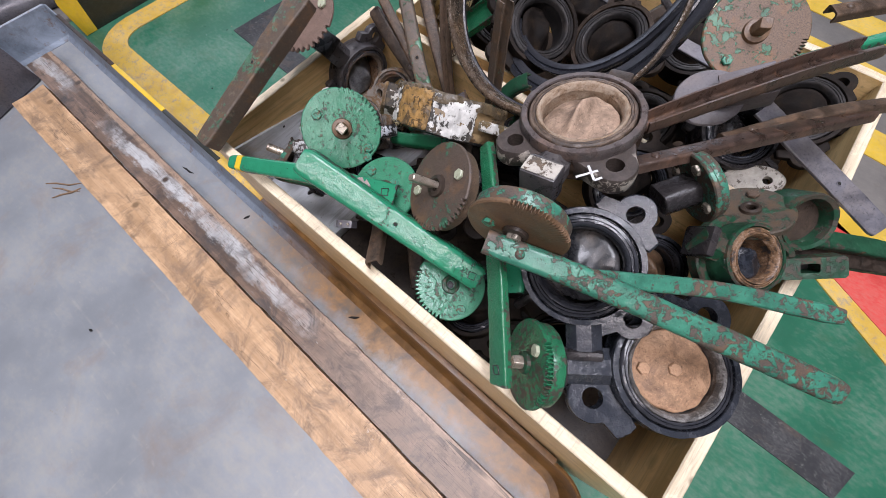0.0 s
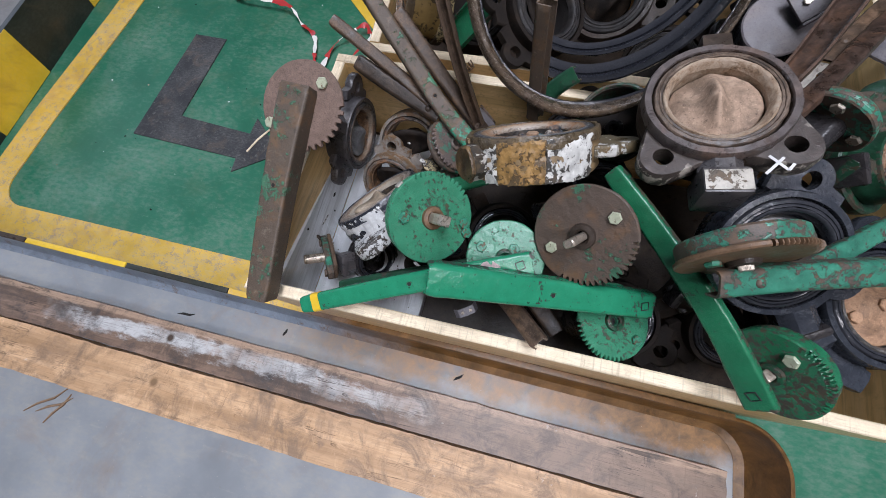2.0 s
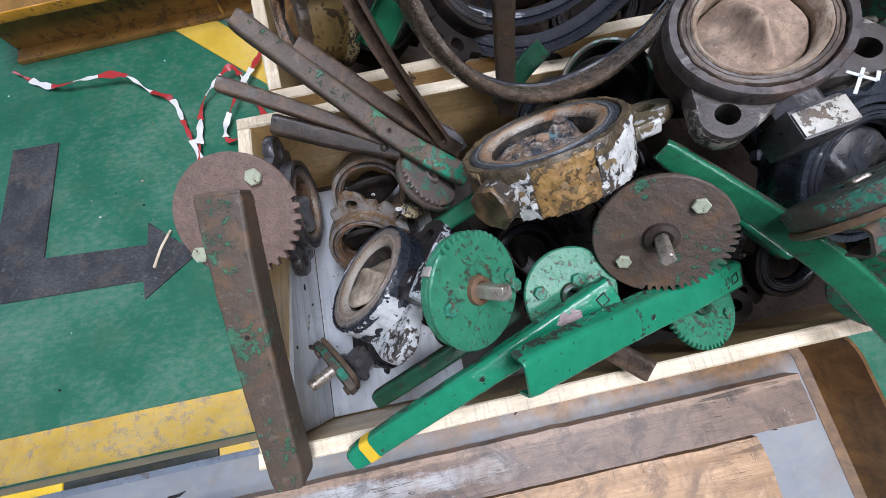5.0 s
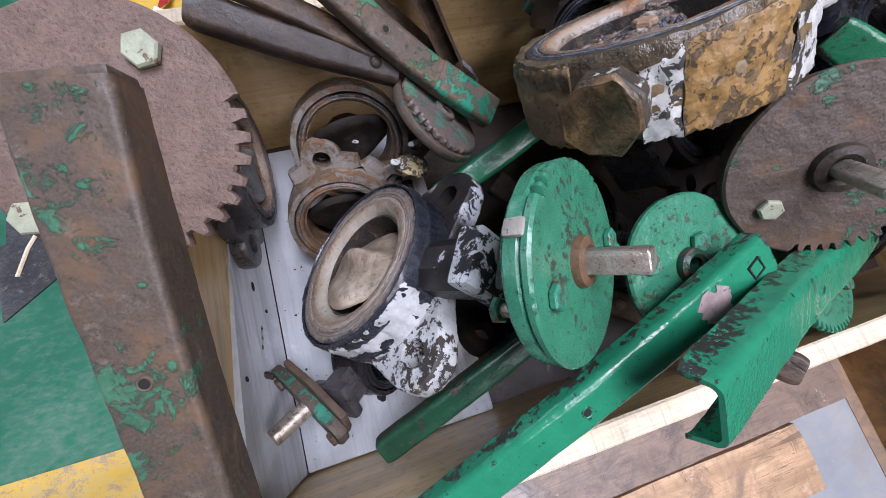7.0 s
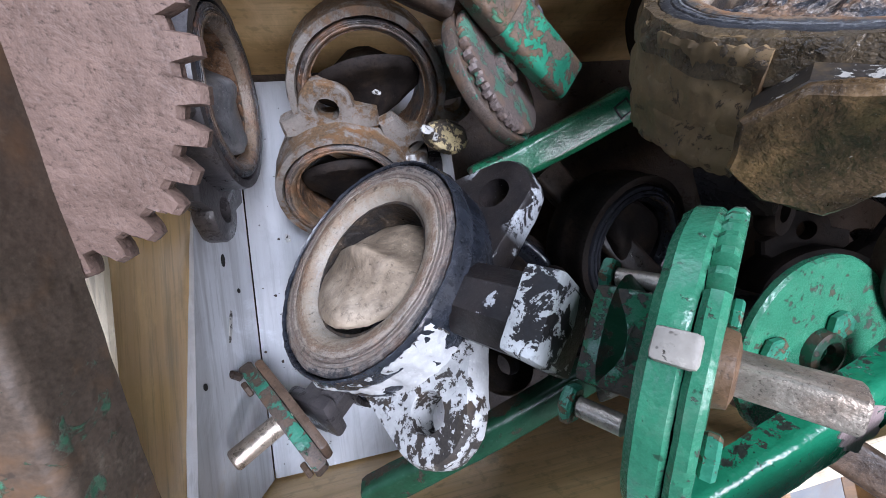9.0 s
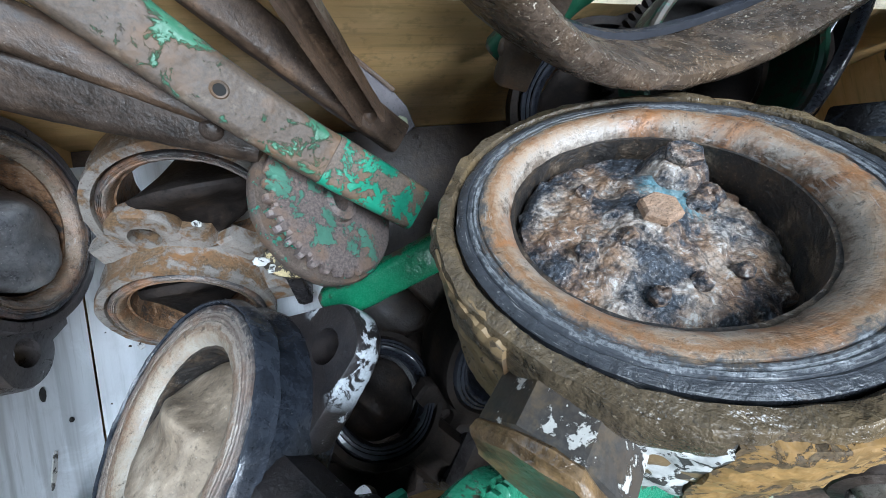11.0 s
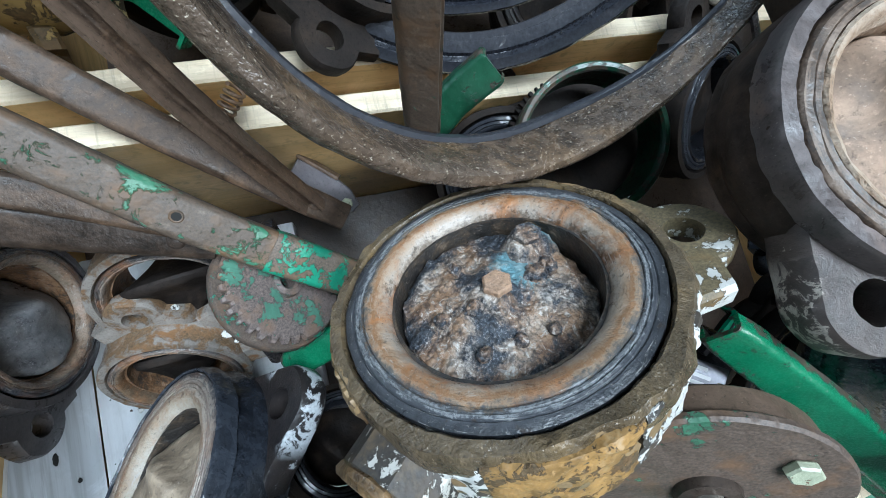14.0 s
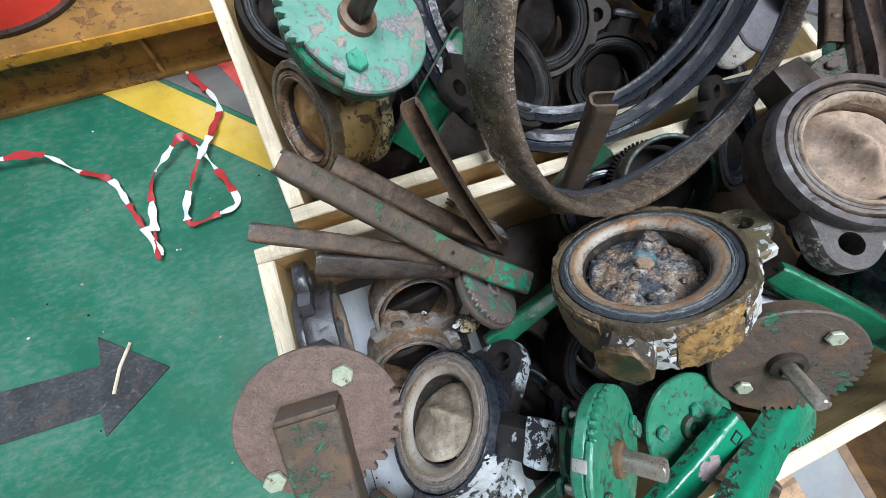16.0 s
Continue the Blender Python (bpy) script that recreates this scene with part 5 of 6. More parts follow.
def tray_loop(inset):
    out = []
    for cx, cy, a0 in ((X1 - RAD, Y1 - RAD, 0), (X0 + 0.02, Y1 - 0.02, 90), (X0 + 0.02, Y0 + 0.02, 180), (X1 - RAD, Y0 + RAD, 270)):
        r = (RAD if cx > 0 else 0.02) - inset
        out += [(cx + r * math.cos(radians(a0 + 90 * k / 10)), cy + r * math.sin(radians(a0 + 90 * k / 10))) for k in range(11)]
    return out


tray = thing("steel_tray", "large blue-grey steel tray with a rusty upturned rim", "tray", pose(0, 0, FLOOR))
part("bottom", slab(tray_loop(0.008), DECK - FLOOR - 0.002, bevel=0.001), "tray", tray, at=pose(0, 0, DECK - FLOOR), smooth=False)
bm = bmesh.new()
rings = []
for inset, z in ((0.0, 0.0), (0.0, 0.168), (0.004, 0.1715), (0.008, 0.168), (0.010, 0.085), (0.022, 0.060), (0.040, 0.0515), (0.040, 0.0)):
    rings.append([bm.verts.new((x, y, z)) for x, y in tray_loop(inset)])
nn = len(rings[0])
for a, b in zip(rings, rings[1:]):
    for i in range(nn):
        bm.faces.new((a[i], a[(i + 1) % nn], b[(i + 1) % nn], b[i]))
part("rim_wall", bm, "tray_side", tray, "rust-stained rim wall")
for x0, x1, mt in ((-1.2, -0.79, "rust_dark"), (-0.79, -0.47, "yellow_clean"), (-0.47, -0.17, "black_clean"), (-0.17, 0.04, "yellow_worn"), (0.04, 1.03, "tray_side")):
    part("rim_stripe", box(x0, -0.010, 0.1700, x1 - 0.003, 0.004, 0.1755, 0.001), mt, tray, "painted rim edge")


def plank(label, x0, x1, y0, y1, z, thick, material, tilt, seed):
    ln, wd = x1 - x0, y1 - y0
    bm = bmesh.new()
    bmesh.ops.create_grid(bm, x_segments=60, y_segments=5, size=0.5)
    for v in bm.verts:
        f = v.co.x + 0.5
        edge = abs(v.co.y) > 0.49
        v.co.x *= ln
        v.co.y = v.co.y * wd + (noise.noise((f * 9, seed, 0)) * 0.003 + noise.noise((f * 50, seed + 4 * v.co.y, 2)) * 0.0025 if edge else 0)
        if abs(abs(v.co.x) - ln / 2) < 1e-4:
            v.co.x += noise.noise((v.co.y * 30, seed, 5)) * 0.015
        v.co.z += noise.noise((v.co.x * 5, v.co.y * 20, seed)) * 0.0015
    ext = bmesh.ops.extrude_face_region(bm, geom=bm.faces[:])
    bmesh.ops.translate(bm, verts=[e for e in ext["geom"] if isinstance(e, bmesh.types.BMVert)], vec=(0, 0, -thick))
    ob = part("plank", bm, material, None, "", pose((x0 + x1) / 2, (y0 + y1) / 2, z, 0, 0, tilt))
    return tagged(ob, label, "plank", "planks in the tray")


plank("grey stained old plank with white scrape marks lying in the tray", -1.215, 1.068, -0.215, -0.118, DECK + 0.036, 0.034, "plank_grey", 0.0, 1)
plank("bare tan wooden plank with knots lying in the tray", -1.065, 0.932, -0.340, -0.221, DECK + 0.034, 0.032, "plank_tan", 0.0, 2)
block = thing("concrete_block", "dark grey concrete block at the end of the tray", "block", pose(-1.25, -0.42, DECK + 0.002, 0, 0, 20))
part("block_body", roughen(box(-0.16, -0.16, 0, 0.16, 0.16, 0.22, 0.012), 0.003, 20), "grey_plate", block)
for k, (x, y, a, ln) in enumerate(((-0.63, -0.395, 38, 0.12), (-0.60, -0.40, 30, 0.10), (-0.585, -0.405, 62, 0.09), (-0.10, -0.578, 10, 0.012), (0.44, -0.07, 40, 0.03), (-0.35, -0.09, 8, 0.05), (-0.05, -0.07, 70, 0.02), (0.985, -0.222, -30, 0.03))):
    s = part("splinter", sweep([(-ln / 2, 0, 0.002), (-ln / 5, ln * 0.03, 0.002), (ln / 5, -ln * 0.02, 0.003), (ln / 2, ln * 0.05, 0.002)], lambda f: [(x * (0.25 + 3 * f * (1 - f)), y) for x, y in ((-0.0035, -0.0015), (-0.002, 0.0015), (0.002, 0.0015), (0.0035, -0.0015))], (0, 0, 1)), "splinter" if k < 3 else "dark", None, "", pose(x, y, DECK + 0.0005, 0, 0, a))
    tagged(s, "small dry splinter or crumb lying in the steel tray", "debris", "crumbs in the tray")

# ---------------------------------------------------------------- crates


def crate(label, corners, low, bottom, wall=0.021):
    """A plywood crate from the four rim corners (front left, front right, back right, back left)."""
    c = thing("wooden_crate", label, "crate", Matrix.Translation(Vector((corners[0][0], corners[0][1], low))), "crates")
    o = Vector((corners[0][0], corners[0][1], low))
    P = [Vector(p) - o for p in corners]
    for k, nm in enumerate(("front_board", "right_board", "back_board", "left_board")):
        a, b = P[k], P[(k + 1) % 4]
        d = (b - a)
        d.z = 0
        d.normalize()
        s = Vector((-d.y, d.x, 0))
        if k % 2 == 1:
            a, b = a + d * (wall + 0.001), b - d * (wall + 0.001)
        bm = bmesh.new()
        cols = []
        n = 40
        for i in range(n + 1):
            p = a.lerp(b, i / n)
            z = p.z + noise.noise((i * 0.9, k * 3.1, low)) * 0.0012
            cols.append([bm.verts.new(q) for q in (Vector((p.x, p.y, 0)), Vector((p.x, p.y, z - 0.002)), Vector((p.x, p.y, z)) + s * 0.002,
                                                   Vector((p.x, p.y, z)) + s * (wall - 0.002), Vector((p.x, p.y, z - 0.002)) + s * wall, Vector((p.x, p.y, 0)) + s * wall)])
        for u, v in zip(cols, cols[1:]):
            for j in range(6):
                bm.faces.new((u[j], u[(j + 1) % 6], v[(j + 1) % 6], v[j]))
        bm.faces.new(cols[0])
        bm.faces.new(cols[-1])
        board = part(nm, bm, "ply_face" if k % 2 == 0 else "ply_face_z", c)
        edge = "ply_edge" if k % 2 == 0 else "ply_edge_y"
        board.data.materials.append(M[edge])
        for f in board.data.polygons:
            if f.normal.z > 0.5:
                f.material_index = 1
    x0, y0 = P[0].x + wall, P[0].y + wall
    x1, y1 = P[2].x - wall - 0.002, P[2].y - wall - 0.004
    # plywood bottom coloured dark rust to stand for the shade deep inside
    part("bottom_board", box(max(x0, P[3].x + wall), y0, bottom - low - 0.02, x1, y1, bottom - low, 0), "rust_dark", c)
    for f in (0.02, 0.5, 0.88):
        y = y0 + (y1 - y0) * f
        part("skid", box(x0 + 0.03, y, 0.0, x1 - 0.03, y + 0.05, bottom - low - 0.021, 0.003), "ply_face", c)
    return c


crate("open plywood crate with pale rim, full of scrap valves", [(0.040, 0.000, 0.405), (1.105, 0.008, 0.425), (1.108, 0.512, 0.432), (0.056, 0.510, 0.432)], FLOOR + 0.001, 0.20)
crate("second open plywood crate behind, full of scrap rings and valves", [(0.112, 0.530, 0.432), (1.108, 0.548, 0.436), (1.090, 1.02, 0.44), (0.075, 1.02, 0.44)], FLOOR + 0.001, 0.20)

# bottom panel painted with the pale sky it mirrors
sheet_board = thing("sky_tinted_board", "crate bottom board coloured pale like the sky it reflects", "board", pose(0.0, 0.0, 0.202))
part("board_sheet", roughen(box(0.088, 0.024, 0.0, 0.330, 0.46, 0.030, 0.002), 0.001, 20), "sky_reflecting_ply", sheet_board)
# added sheet, no real board: carries the bluish reflection low on the wall
lean = thing("reflection_board", "added pale sheet for the bluish reflection low on the crate side", "board", pose(0, 0, 0.2325))
bm = bmesh.new()
rows = []
for k in range(25):
    f = k / 24
    y = 0.024 + 0.44 * f
    top = 0.128 - 0.072 * f + 0.002 * noise.noise((f * 9, 2, 1))
    rows.append([bm.verts.new(p) for p in ((0.078, y, 0.0), (0.0645, y, top), (0.0725, y, top + 0.001), (0.087, y, 0.0))])
for u, w in zip(rows, rows[1:]):
    for j in range(4):
        bm.faces.new((u[j], u[(j + 1) % 4], w[(j + 1) % 4], w[j]))
bm.faces.new(rows[0])
bm.faces.new(rows[-1])
part("reflection_sheet", bm, "sky_reflecting_ply", lean)

# ---------------------------------------------------------------- scrap in the front crate
# dusty round valve with its toothed plate and long lever
STEM_X = Vector((0.10, -0.985, 0.02))
v = valve("black cast valve with dusty brown seat, sandy disc and chalk mark", (0.683, 0.348, 0.628), (-0.21, 0.0, 0.977), STEM_X, 0.083, 0.055, "brown_cast", "rubber_tan", "sand",
          0.66, ((50, 0.098), (-39, 0.097)), turn=6, neck=0.048, neck_w=0.026, lug_r=0.028, wing=34, seed=1, bolts=False, hub=0.40, sink=0.36, pad="iron_grey", lip_mat="tan_lip", rim_mat="rust_rim", ear_mat="chip_edge", neck_mat="iron_grey", pad_t=0.034, patch="dirty_white", ridge_w=0.17)
part("stop_block", roughen(box(-0.020, -0.018, -0.03, 0.016, 0.018, 0.004, 0.004), 0.0015, 60, 3), "rust_dark", v, at=pose(-0.098, 0.012, -0.016))
for a, b in (((0.091, 31), (0.116, 33)), ((0.101, 37), (0.110, 22)), ((0.116, 33), (0.113, 38))):
    a, b = [(r * math.cos(radians(w)), r * math.sin(radians(w))) for r, w in (a, b)]
    d = Vector(b) - Vector(a)
    part("chalk_stroke", box(0, -0.0016, 0, d.length, 0.0016, 0.0006, 0), "chalk", v, "white chalk stroke", pose(a[0], a[1], -0.0118, 0, 0, math.degrees(math.atan2(d.y, d.x))))
quadrant("rusty toothed plate with green painted edge", (0.722, 0.146, 0.612), (0.28, -0.95, -0.02), (1, 0, 0), 0.066, "rust_orange", 20, (20, 105), hub="rust_dark", shaft=0.012,
         bolts=((0.55, 171),), bolt="bolt_green", flange="green_worn")
lever("long chipped green lever with rust showing through", [(1.128, 0.247, 0.560), (0.99, 0.203, 0.585), (0.82, 0.152, 0.604), (0.700, 0.112, 0.612)], (0.05, -0.45, 0.9), 0.032, 0.022, 0.003, "green_worn", holes=(), seed=2, slot=False)
lever("second green lever with pale worn tip", [(1.105, 0.352, 0.548), (0.97, 0.28, 0.555), (0.85, 0.19, 0.575), (0.80, 0.15, 0.58)], (0.05, -0.3, 0.95), 0.024, 0.012, 0.0026, "green_worn", seed=3, slot=False)

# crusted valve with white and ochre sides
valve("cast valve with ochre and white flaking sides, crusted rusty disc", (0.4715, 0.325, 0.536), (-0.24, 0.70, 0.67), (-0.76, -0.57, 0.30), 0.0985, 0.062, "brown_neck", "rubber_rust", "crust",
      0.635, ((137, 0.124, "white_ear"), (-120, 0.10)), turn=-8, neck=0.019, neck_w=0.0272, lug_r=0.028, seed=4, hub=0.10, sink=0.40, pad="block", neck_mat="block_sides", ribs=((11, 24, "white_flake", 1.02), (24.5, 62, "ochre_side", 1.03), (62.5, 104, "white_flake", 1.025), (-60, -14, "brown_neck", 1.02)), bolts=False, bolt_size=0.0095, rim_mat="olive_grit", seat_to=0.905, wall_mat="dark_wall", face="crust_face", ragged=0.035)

# black and white valve whose stem carries the green toothed plate
ST = (0.64, -0.34, 0.69)
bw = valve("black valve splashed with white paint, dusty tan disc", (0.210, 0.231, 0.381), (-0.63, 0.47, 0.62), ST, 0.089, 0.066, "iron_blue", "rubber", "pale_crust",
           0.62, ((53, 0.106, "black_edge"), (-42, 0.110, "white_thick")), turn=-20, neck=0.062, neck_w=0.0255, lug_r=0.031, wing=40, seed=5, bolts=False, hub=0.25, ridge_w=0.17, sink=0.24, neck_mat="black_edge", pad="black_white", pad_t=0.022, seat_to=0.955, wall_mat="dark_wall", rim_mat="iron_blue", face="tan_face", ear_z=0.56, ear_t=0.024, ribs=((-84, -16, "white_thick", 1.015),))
for y in (-0.034, 0.034):
    # bolts that tie the neck to the flange of the lever plate
    hexbolt(bw, pose(0.160, y, -0.033, 0, 90, 0), 0.010, "bolt_green", tail=0.022)
tg = quadrant("teal green toothed plate on a thick flange with steel shaft", (0.357, 0.156, 0.523), (0.60, -0.31, 0.74), (-0.6, 0.2, 0.7), 0.068, "teal_gear", 12, (-112, -22), hub="rust_orange", shaft=0.042,
              bolts=((0.68, 37), (0.78, -150), (0.92, -163)), bolt="bolt_green", flange="teal_gear", flange_t=0.011, flange_r=0.99, stub=0.022, stub_mat="deep_green")
part("bonnet_block", roughen(box(-0.022, -0.023, -0.050, 0.024, 0.023, -0.0215, 0.004), 0.0012, 70, 6), "green", tg, "green painted block behind the plate")
part("stop_block", roughen(box(-0.004, -0.006, -0.017, 0.004, 0.005, -0.004, 0.002), 0.001, 90, 2), "dirty_white", tg, "white painted stop block", pose(0.066 * math.cos(radians(-4)), 0.066 * math.sin(radians(-4)), 0, 0, 0, -4))

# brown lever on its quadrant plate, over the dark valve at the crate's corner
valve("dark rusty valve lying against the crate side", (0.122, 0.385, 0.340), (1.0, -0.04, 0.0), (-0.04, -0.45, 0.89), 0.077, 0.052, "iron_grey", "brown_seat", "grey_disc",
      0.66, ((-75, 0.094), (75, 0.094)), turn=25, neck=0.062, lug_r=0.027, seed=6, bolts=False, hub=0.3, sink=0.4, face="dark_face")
q = quadrant("brown rusted quadrant plate with teeth along one side", (0.108, 0.290, 0.546), (-0.04, -0.45, 0.89), (1, 0, 0), 0.071, "rust_plate", 8, (-78, 8), hub="rust_dark", shaft=0,
             bolts=((0.70, 50), (0.86, -146)), bolt="bolt", bolt_size=0.0098)
lever("flat brown rusted lever with traces of green paint", [(0.096, -0.018, 0.450), (0.096, 0.10, 0.497), (0.100, 0.22, 0.547), (0.106, 0.300, 0.580)], (-0.04, -0.42, 0.9), 0.039, 0.032, 0.005, "brown_green", holes=(0.49,), w_end=0.052, seed=8, bend_r=0.14, cap=True)

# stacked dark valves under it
valve("rust-brown valve lying deep in the crate", (0.203, 0.300, 0.300), (-0.05, -0.80, 0.60), (0.9, 0.0, 0.1), 0.066, 0.060, "white_on_rust", "brown_seat", "cast_shaded",
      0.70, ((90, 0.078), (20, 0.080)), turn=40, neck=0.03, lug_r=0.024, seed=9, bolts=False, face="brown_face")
valve("rust-stained valve wedged at the crate back", (0.235, 0.372, 0.352), (0.0, -0.75, 0.66), (0.95, 0.1, 0.1), 0.068, 0.055, "white_on_rust", "brown_seat", "cast_shaded",
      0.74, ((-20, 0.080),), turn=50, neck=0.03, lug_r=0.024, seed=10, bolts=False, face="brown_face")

# small dark valve with green plate in the corner
valve("small black valve lying in the crate corner", (0.215, 0.135, 0.262), (0.75, -0.25, 0.60), (-0.80, -0.42, 0.36), 0.052, 0.050, "iron", "rubber", "iron",
      0.66, ((100, 0.062),), turn=30, neck=0.030, neck_w=0.024, lug_r=0.022, seed=11, bolts=False, neck_mat="iron_grey", pad="iron_grey")
bar = thing("lever_bracket", "chipped green bracket bar with hooked end and steel stub shaft", "bracket", basis((0.1175, 0.107, 0.310), (-0.80, -0.42, 0.36), (0.46, -0.77, 0.44)))
out = [(-0.060, -0.006), (-0.050, -0.010), (0.044, -0.012), (0.056, -0.013), (0.061, -0.004), (0.058, 0.006), (0.046, 0.009), (0.010, 0.012), (-0.020, 0.011), (-0.046, 0.008), (-0.056, 0.004), (-0.062, 0.001)]
part("bracket_bar", roughen(slab(out, 0.012, bevel=0.002), 0.0010, 90, 3), "green_worn", bar)
part("back_plate", roughen(slab([(-0.055, -0.020), (0.050, -0.020), (0.056, 0.0), (0.050, 0.018), (0.0, 0.026), (-0.050, 0.016)], 0.007, bevel=0.002), 0.0008, 80, 5), "rust", bar, "brown rusted back plate", pose(0, 0, -0.0125))
part("stub_shaft", rod(0.0095, -0.015, 0.040, 28), "steel", bar, "worn round steel stub", pose(0.004, -0.001, 0.0))
hook = spline([(-0.052, 0.002, 0.001), (-0.060, 0.003, 0.006), (-0.066, 0.002, 0.014), (-0.062, -0.002, 0.022)], 6)
part("hook", sweep(hook, circle(0.0038, 8), (0, 1, 0.2)), "rust_dark", bar)
for x in (0.050, -0.040):
    hexbolt(bar, pose(x, 0.0, 0.0005), 0.0078, "rust")

# two bright green levers along the front rim
lever("bright green lever with a yellow paint mark at its tip", [(0.169, -0.008, 0.440), (0.245, 0.022, 0.460), (0.342, 0.059, 0.486), (0.43, 0.092, 0.501), (0.513, 0.124, 0.509)], (-0.10, -0.42, 0.9), 0.029, 0.017, 0.003, "teal", holes=(0.50,), w_end=0.036, seed=12, band=(0.07, 0.11, "yellow_clean"), smudge=0.83)
lever("bright green lever with open channel end", [(0.379, 0.056, 0.560), (0.46, 0.071, 0.532), (0.545, 0.086, 0.503), (0.63, 0.100, 0.480), (0.705, 0.113, 0.456)], (0.12, -0.40, 0.9), 0.046, 0.021, 0.003, "teal", holes=(0.52,), w_end=0.040, seed=13, pinch=1.12)
quadrant("teal green round plate with two bolts", (0.474, 0.132, 0.478), (0.03, -0.28, 0.96), (1, 0, 0), 0.060, "teal_gear", 14, (250, 252), hub="deep_green", shaft=0, bolts=((0.68, 165), (0.33, 60)), bolt="bolt_green", stub=0.08, hole=0.1)
quadrant("teal green toothed plate below the lever end", (0.664, 0.087, 0.418), (0.25, -0.05, 0.95), (1, 0, 0), 0.062, "teal_gear", 14, (-168, -68), hub="deep_green", shaft=0, bolts=((0.75, -27),), bolt="bolt_green", stub=0.10, hole=0.1)
quadrant("brown rusted toothed plate with a bare steel shaft", (0.568, 0.169, 0.536), (-0.47, -0.56, 0.68), (0.85, -0.1, 0.5), 0.0715, "rust_trace", 17, (-118, 0), hub="rust_dark", shaft=0.052, shaft_r=0.0075, bolts=((0.70, 35), (0.66, 205)), bolt="bolt", stub=0.14, flange="rust")

# long green lever on the disc beside the big valve
lever("long green lever standing slantwise with worn brown edge", [(0.585, 0.260, 0.562), (0.66, 0.178, 0.555), (0.74, 0.090, 0.538), (0.820, 0.000, 0.500)], (-0.62, -0.62, 0.5), 0.027, 0.012, 0.003, "green", holes=(), w_end=0.037, seed=14)
q = quadrant("green round lever plate with chipped toothed edge", (0.831, 0.049, 0.502), (-0.75, -0.58, 0.30), (0, 0, 1), 0.060, "green", 18, (290, 380), thick=0.009, hub="deep_green", shaft=0.02, bolts=((0.6, 20),), bolt="bolt", flange="green")
valve("black valve with clay-coloured disc and thick rubber seat", (1.000, 0.183, 0.478), (0.13, -0.15, 0.98), (-0.78, -0.62, 0.0), 0.090, 0.058, "iron_blue", "rubber", "clay",
      0.68, ((22, 0.120), (-130, 0.10)), turn=4, neck=0.075, neck_w=0.028, lug_r=0.036, seed=15, hub=0.12, sink=0.30, bolt_at=(0.05, 0.68), bolt_size=0.0095, lip_mat="grey_lip")
valve("black valve with grey rubber seat under the levers", (0.811, 0.193, 0.548), (0.03, -0.50, 0.86), (0.2, 0.86, 0.5), 0.083, 0.056, "iron_blue", "rubber", "slate_disc",
      0.66, ((133, 0.099), (40, 0.10)), turn=20, spin=-130, neck=0.05, lug_r=0.028, seed=16, bolts=False, hub=0.2, sink=0.55)

# dark green valves at the crate's far end
rv = valve("dark green valve with rusty bore ring", (1.000, 0.386, 0.515), (0.38, -0.16, 0.84), (-0.6, -0.4, 0.5), 0.053, 0.050, "deep_green", "brown_seat", "iron_blue",
      0.64, ((200, 0.072),), turn=35, neck=0.03, neck_w=0.024, lug_r=0.024, seed=17, bolts=False, hub=0.3)
part("back_flange", roughen(lathe([(0.050, -0.034), (0.064, -0.034), (0.067, -0.037), (0.067, -0.052), (0.064, -0.055), (0.050, -0.055)], 72, 0.01, seed=5), 0.0012, 60, 5), "deep_green", rv)
quadrant("dark green flange plate with a brown bolt", (0.962, 0.466, 0.508), (-0.45, 0.10, 0.86), (1, 0, 0), 0.056, "olive_mix", 8, (180, 182), thick=0.014, hub="rust_dark", shaft=0.0, bolts=((0.62, 100), (0.62, 190)), bolt="rust", stub=0.1)
cup = thing("green_sleeve", "short dark green cast sleeve among the far valves", "sleeve", basis((1.040, 0.497, 0.512), (0.45, -0.45, 0.77)))
part("sleeve_body", roughen(lathe([(0.034, -0.06), (0.042, -0.06), (0.046, -0.050), (0.046, -0.006), (0.043, 0.0), (0.037, -0.002), (0.034, -0.010)], 56, 0.01), 0.001, 60), "deep_green", cup)
part("sleeve_core", roughen(lathe([(0.0, -0.020), (0.034, -0.022), (0.034, -0.055), (0.0, -0.055)], 40, closed=False), 0.001, 60, 3), "rust_dark", cup, "rusty core of the sleeve")
arm = thing("square_sleeve", "dark green square cast arm with an open end", "sleeve", basis((1.047, 0.418, 0.480), (0.10, -0.55, 0.83), (0.67, 0.73, 0.0)))
sq = [(-0.004, -0.017), (0.082, -0.017), (0.086, -0.013), (0.086, 0.013), (0.082, 0.017), (-0.004, 0.017)]
part("arm_body", roughen(slab(sq, 0.030, [(0.028, -0.007), (0.050, -0.007), (0.052, -0.005), (0.052, 0.005), (0.050, 0.007), (0.028, 0.007)], bevel=0.002), 0.0010, 70, 4), "deep_green", arm)
# near-black plate closes the opening and stands for its inner shade
part("hole_shade_plate", box(0.024, -0.010, -0.031, 0.056, 0.010, -0.0302, 0), "dark", arm)
lever("dark green lever sticking out over the rim", [(1.235, 0.615, 0.452), (1.15, 0.57, 0.462), (1.06, 0.51, 0.475)], (0, -0.2, 1), 0.030, 0.014, 0.003, "deep_green", seed=18)
lever("rusty lever below the green one", [(1.24, 0.60, 0.438), (1.15, 0.545, 0.442), (1.05, 0.49, 0.446)], (0, -0.2, 1), 0.028, 0.012, 0.003, "rust_dark", seed=19)
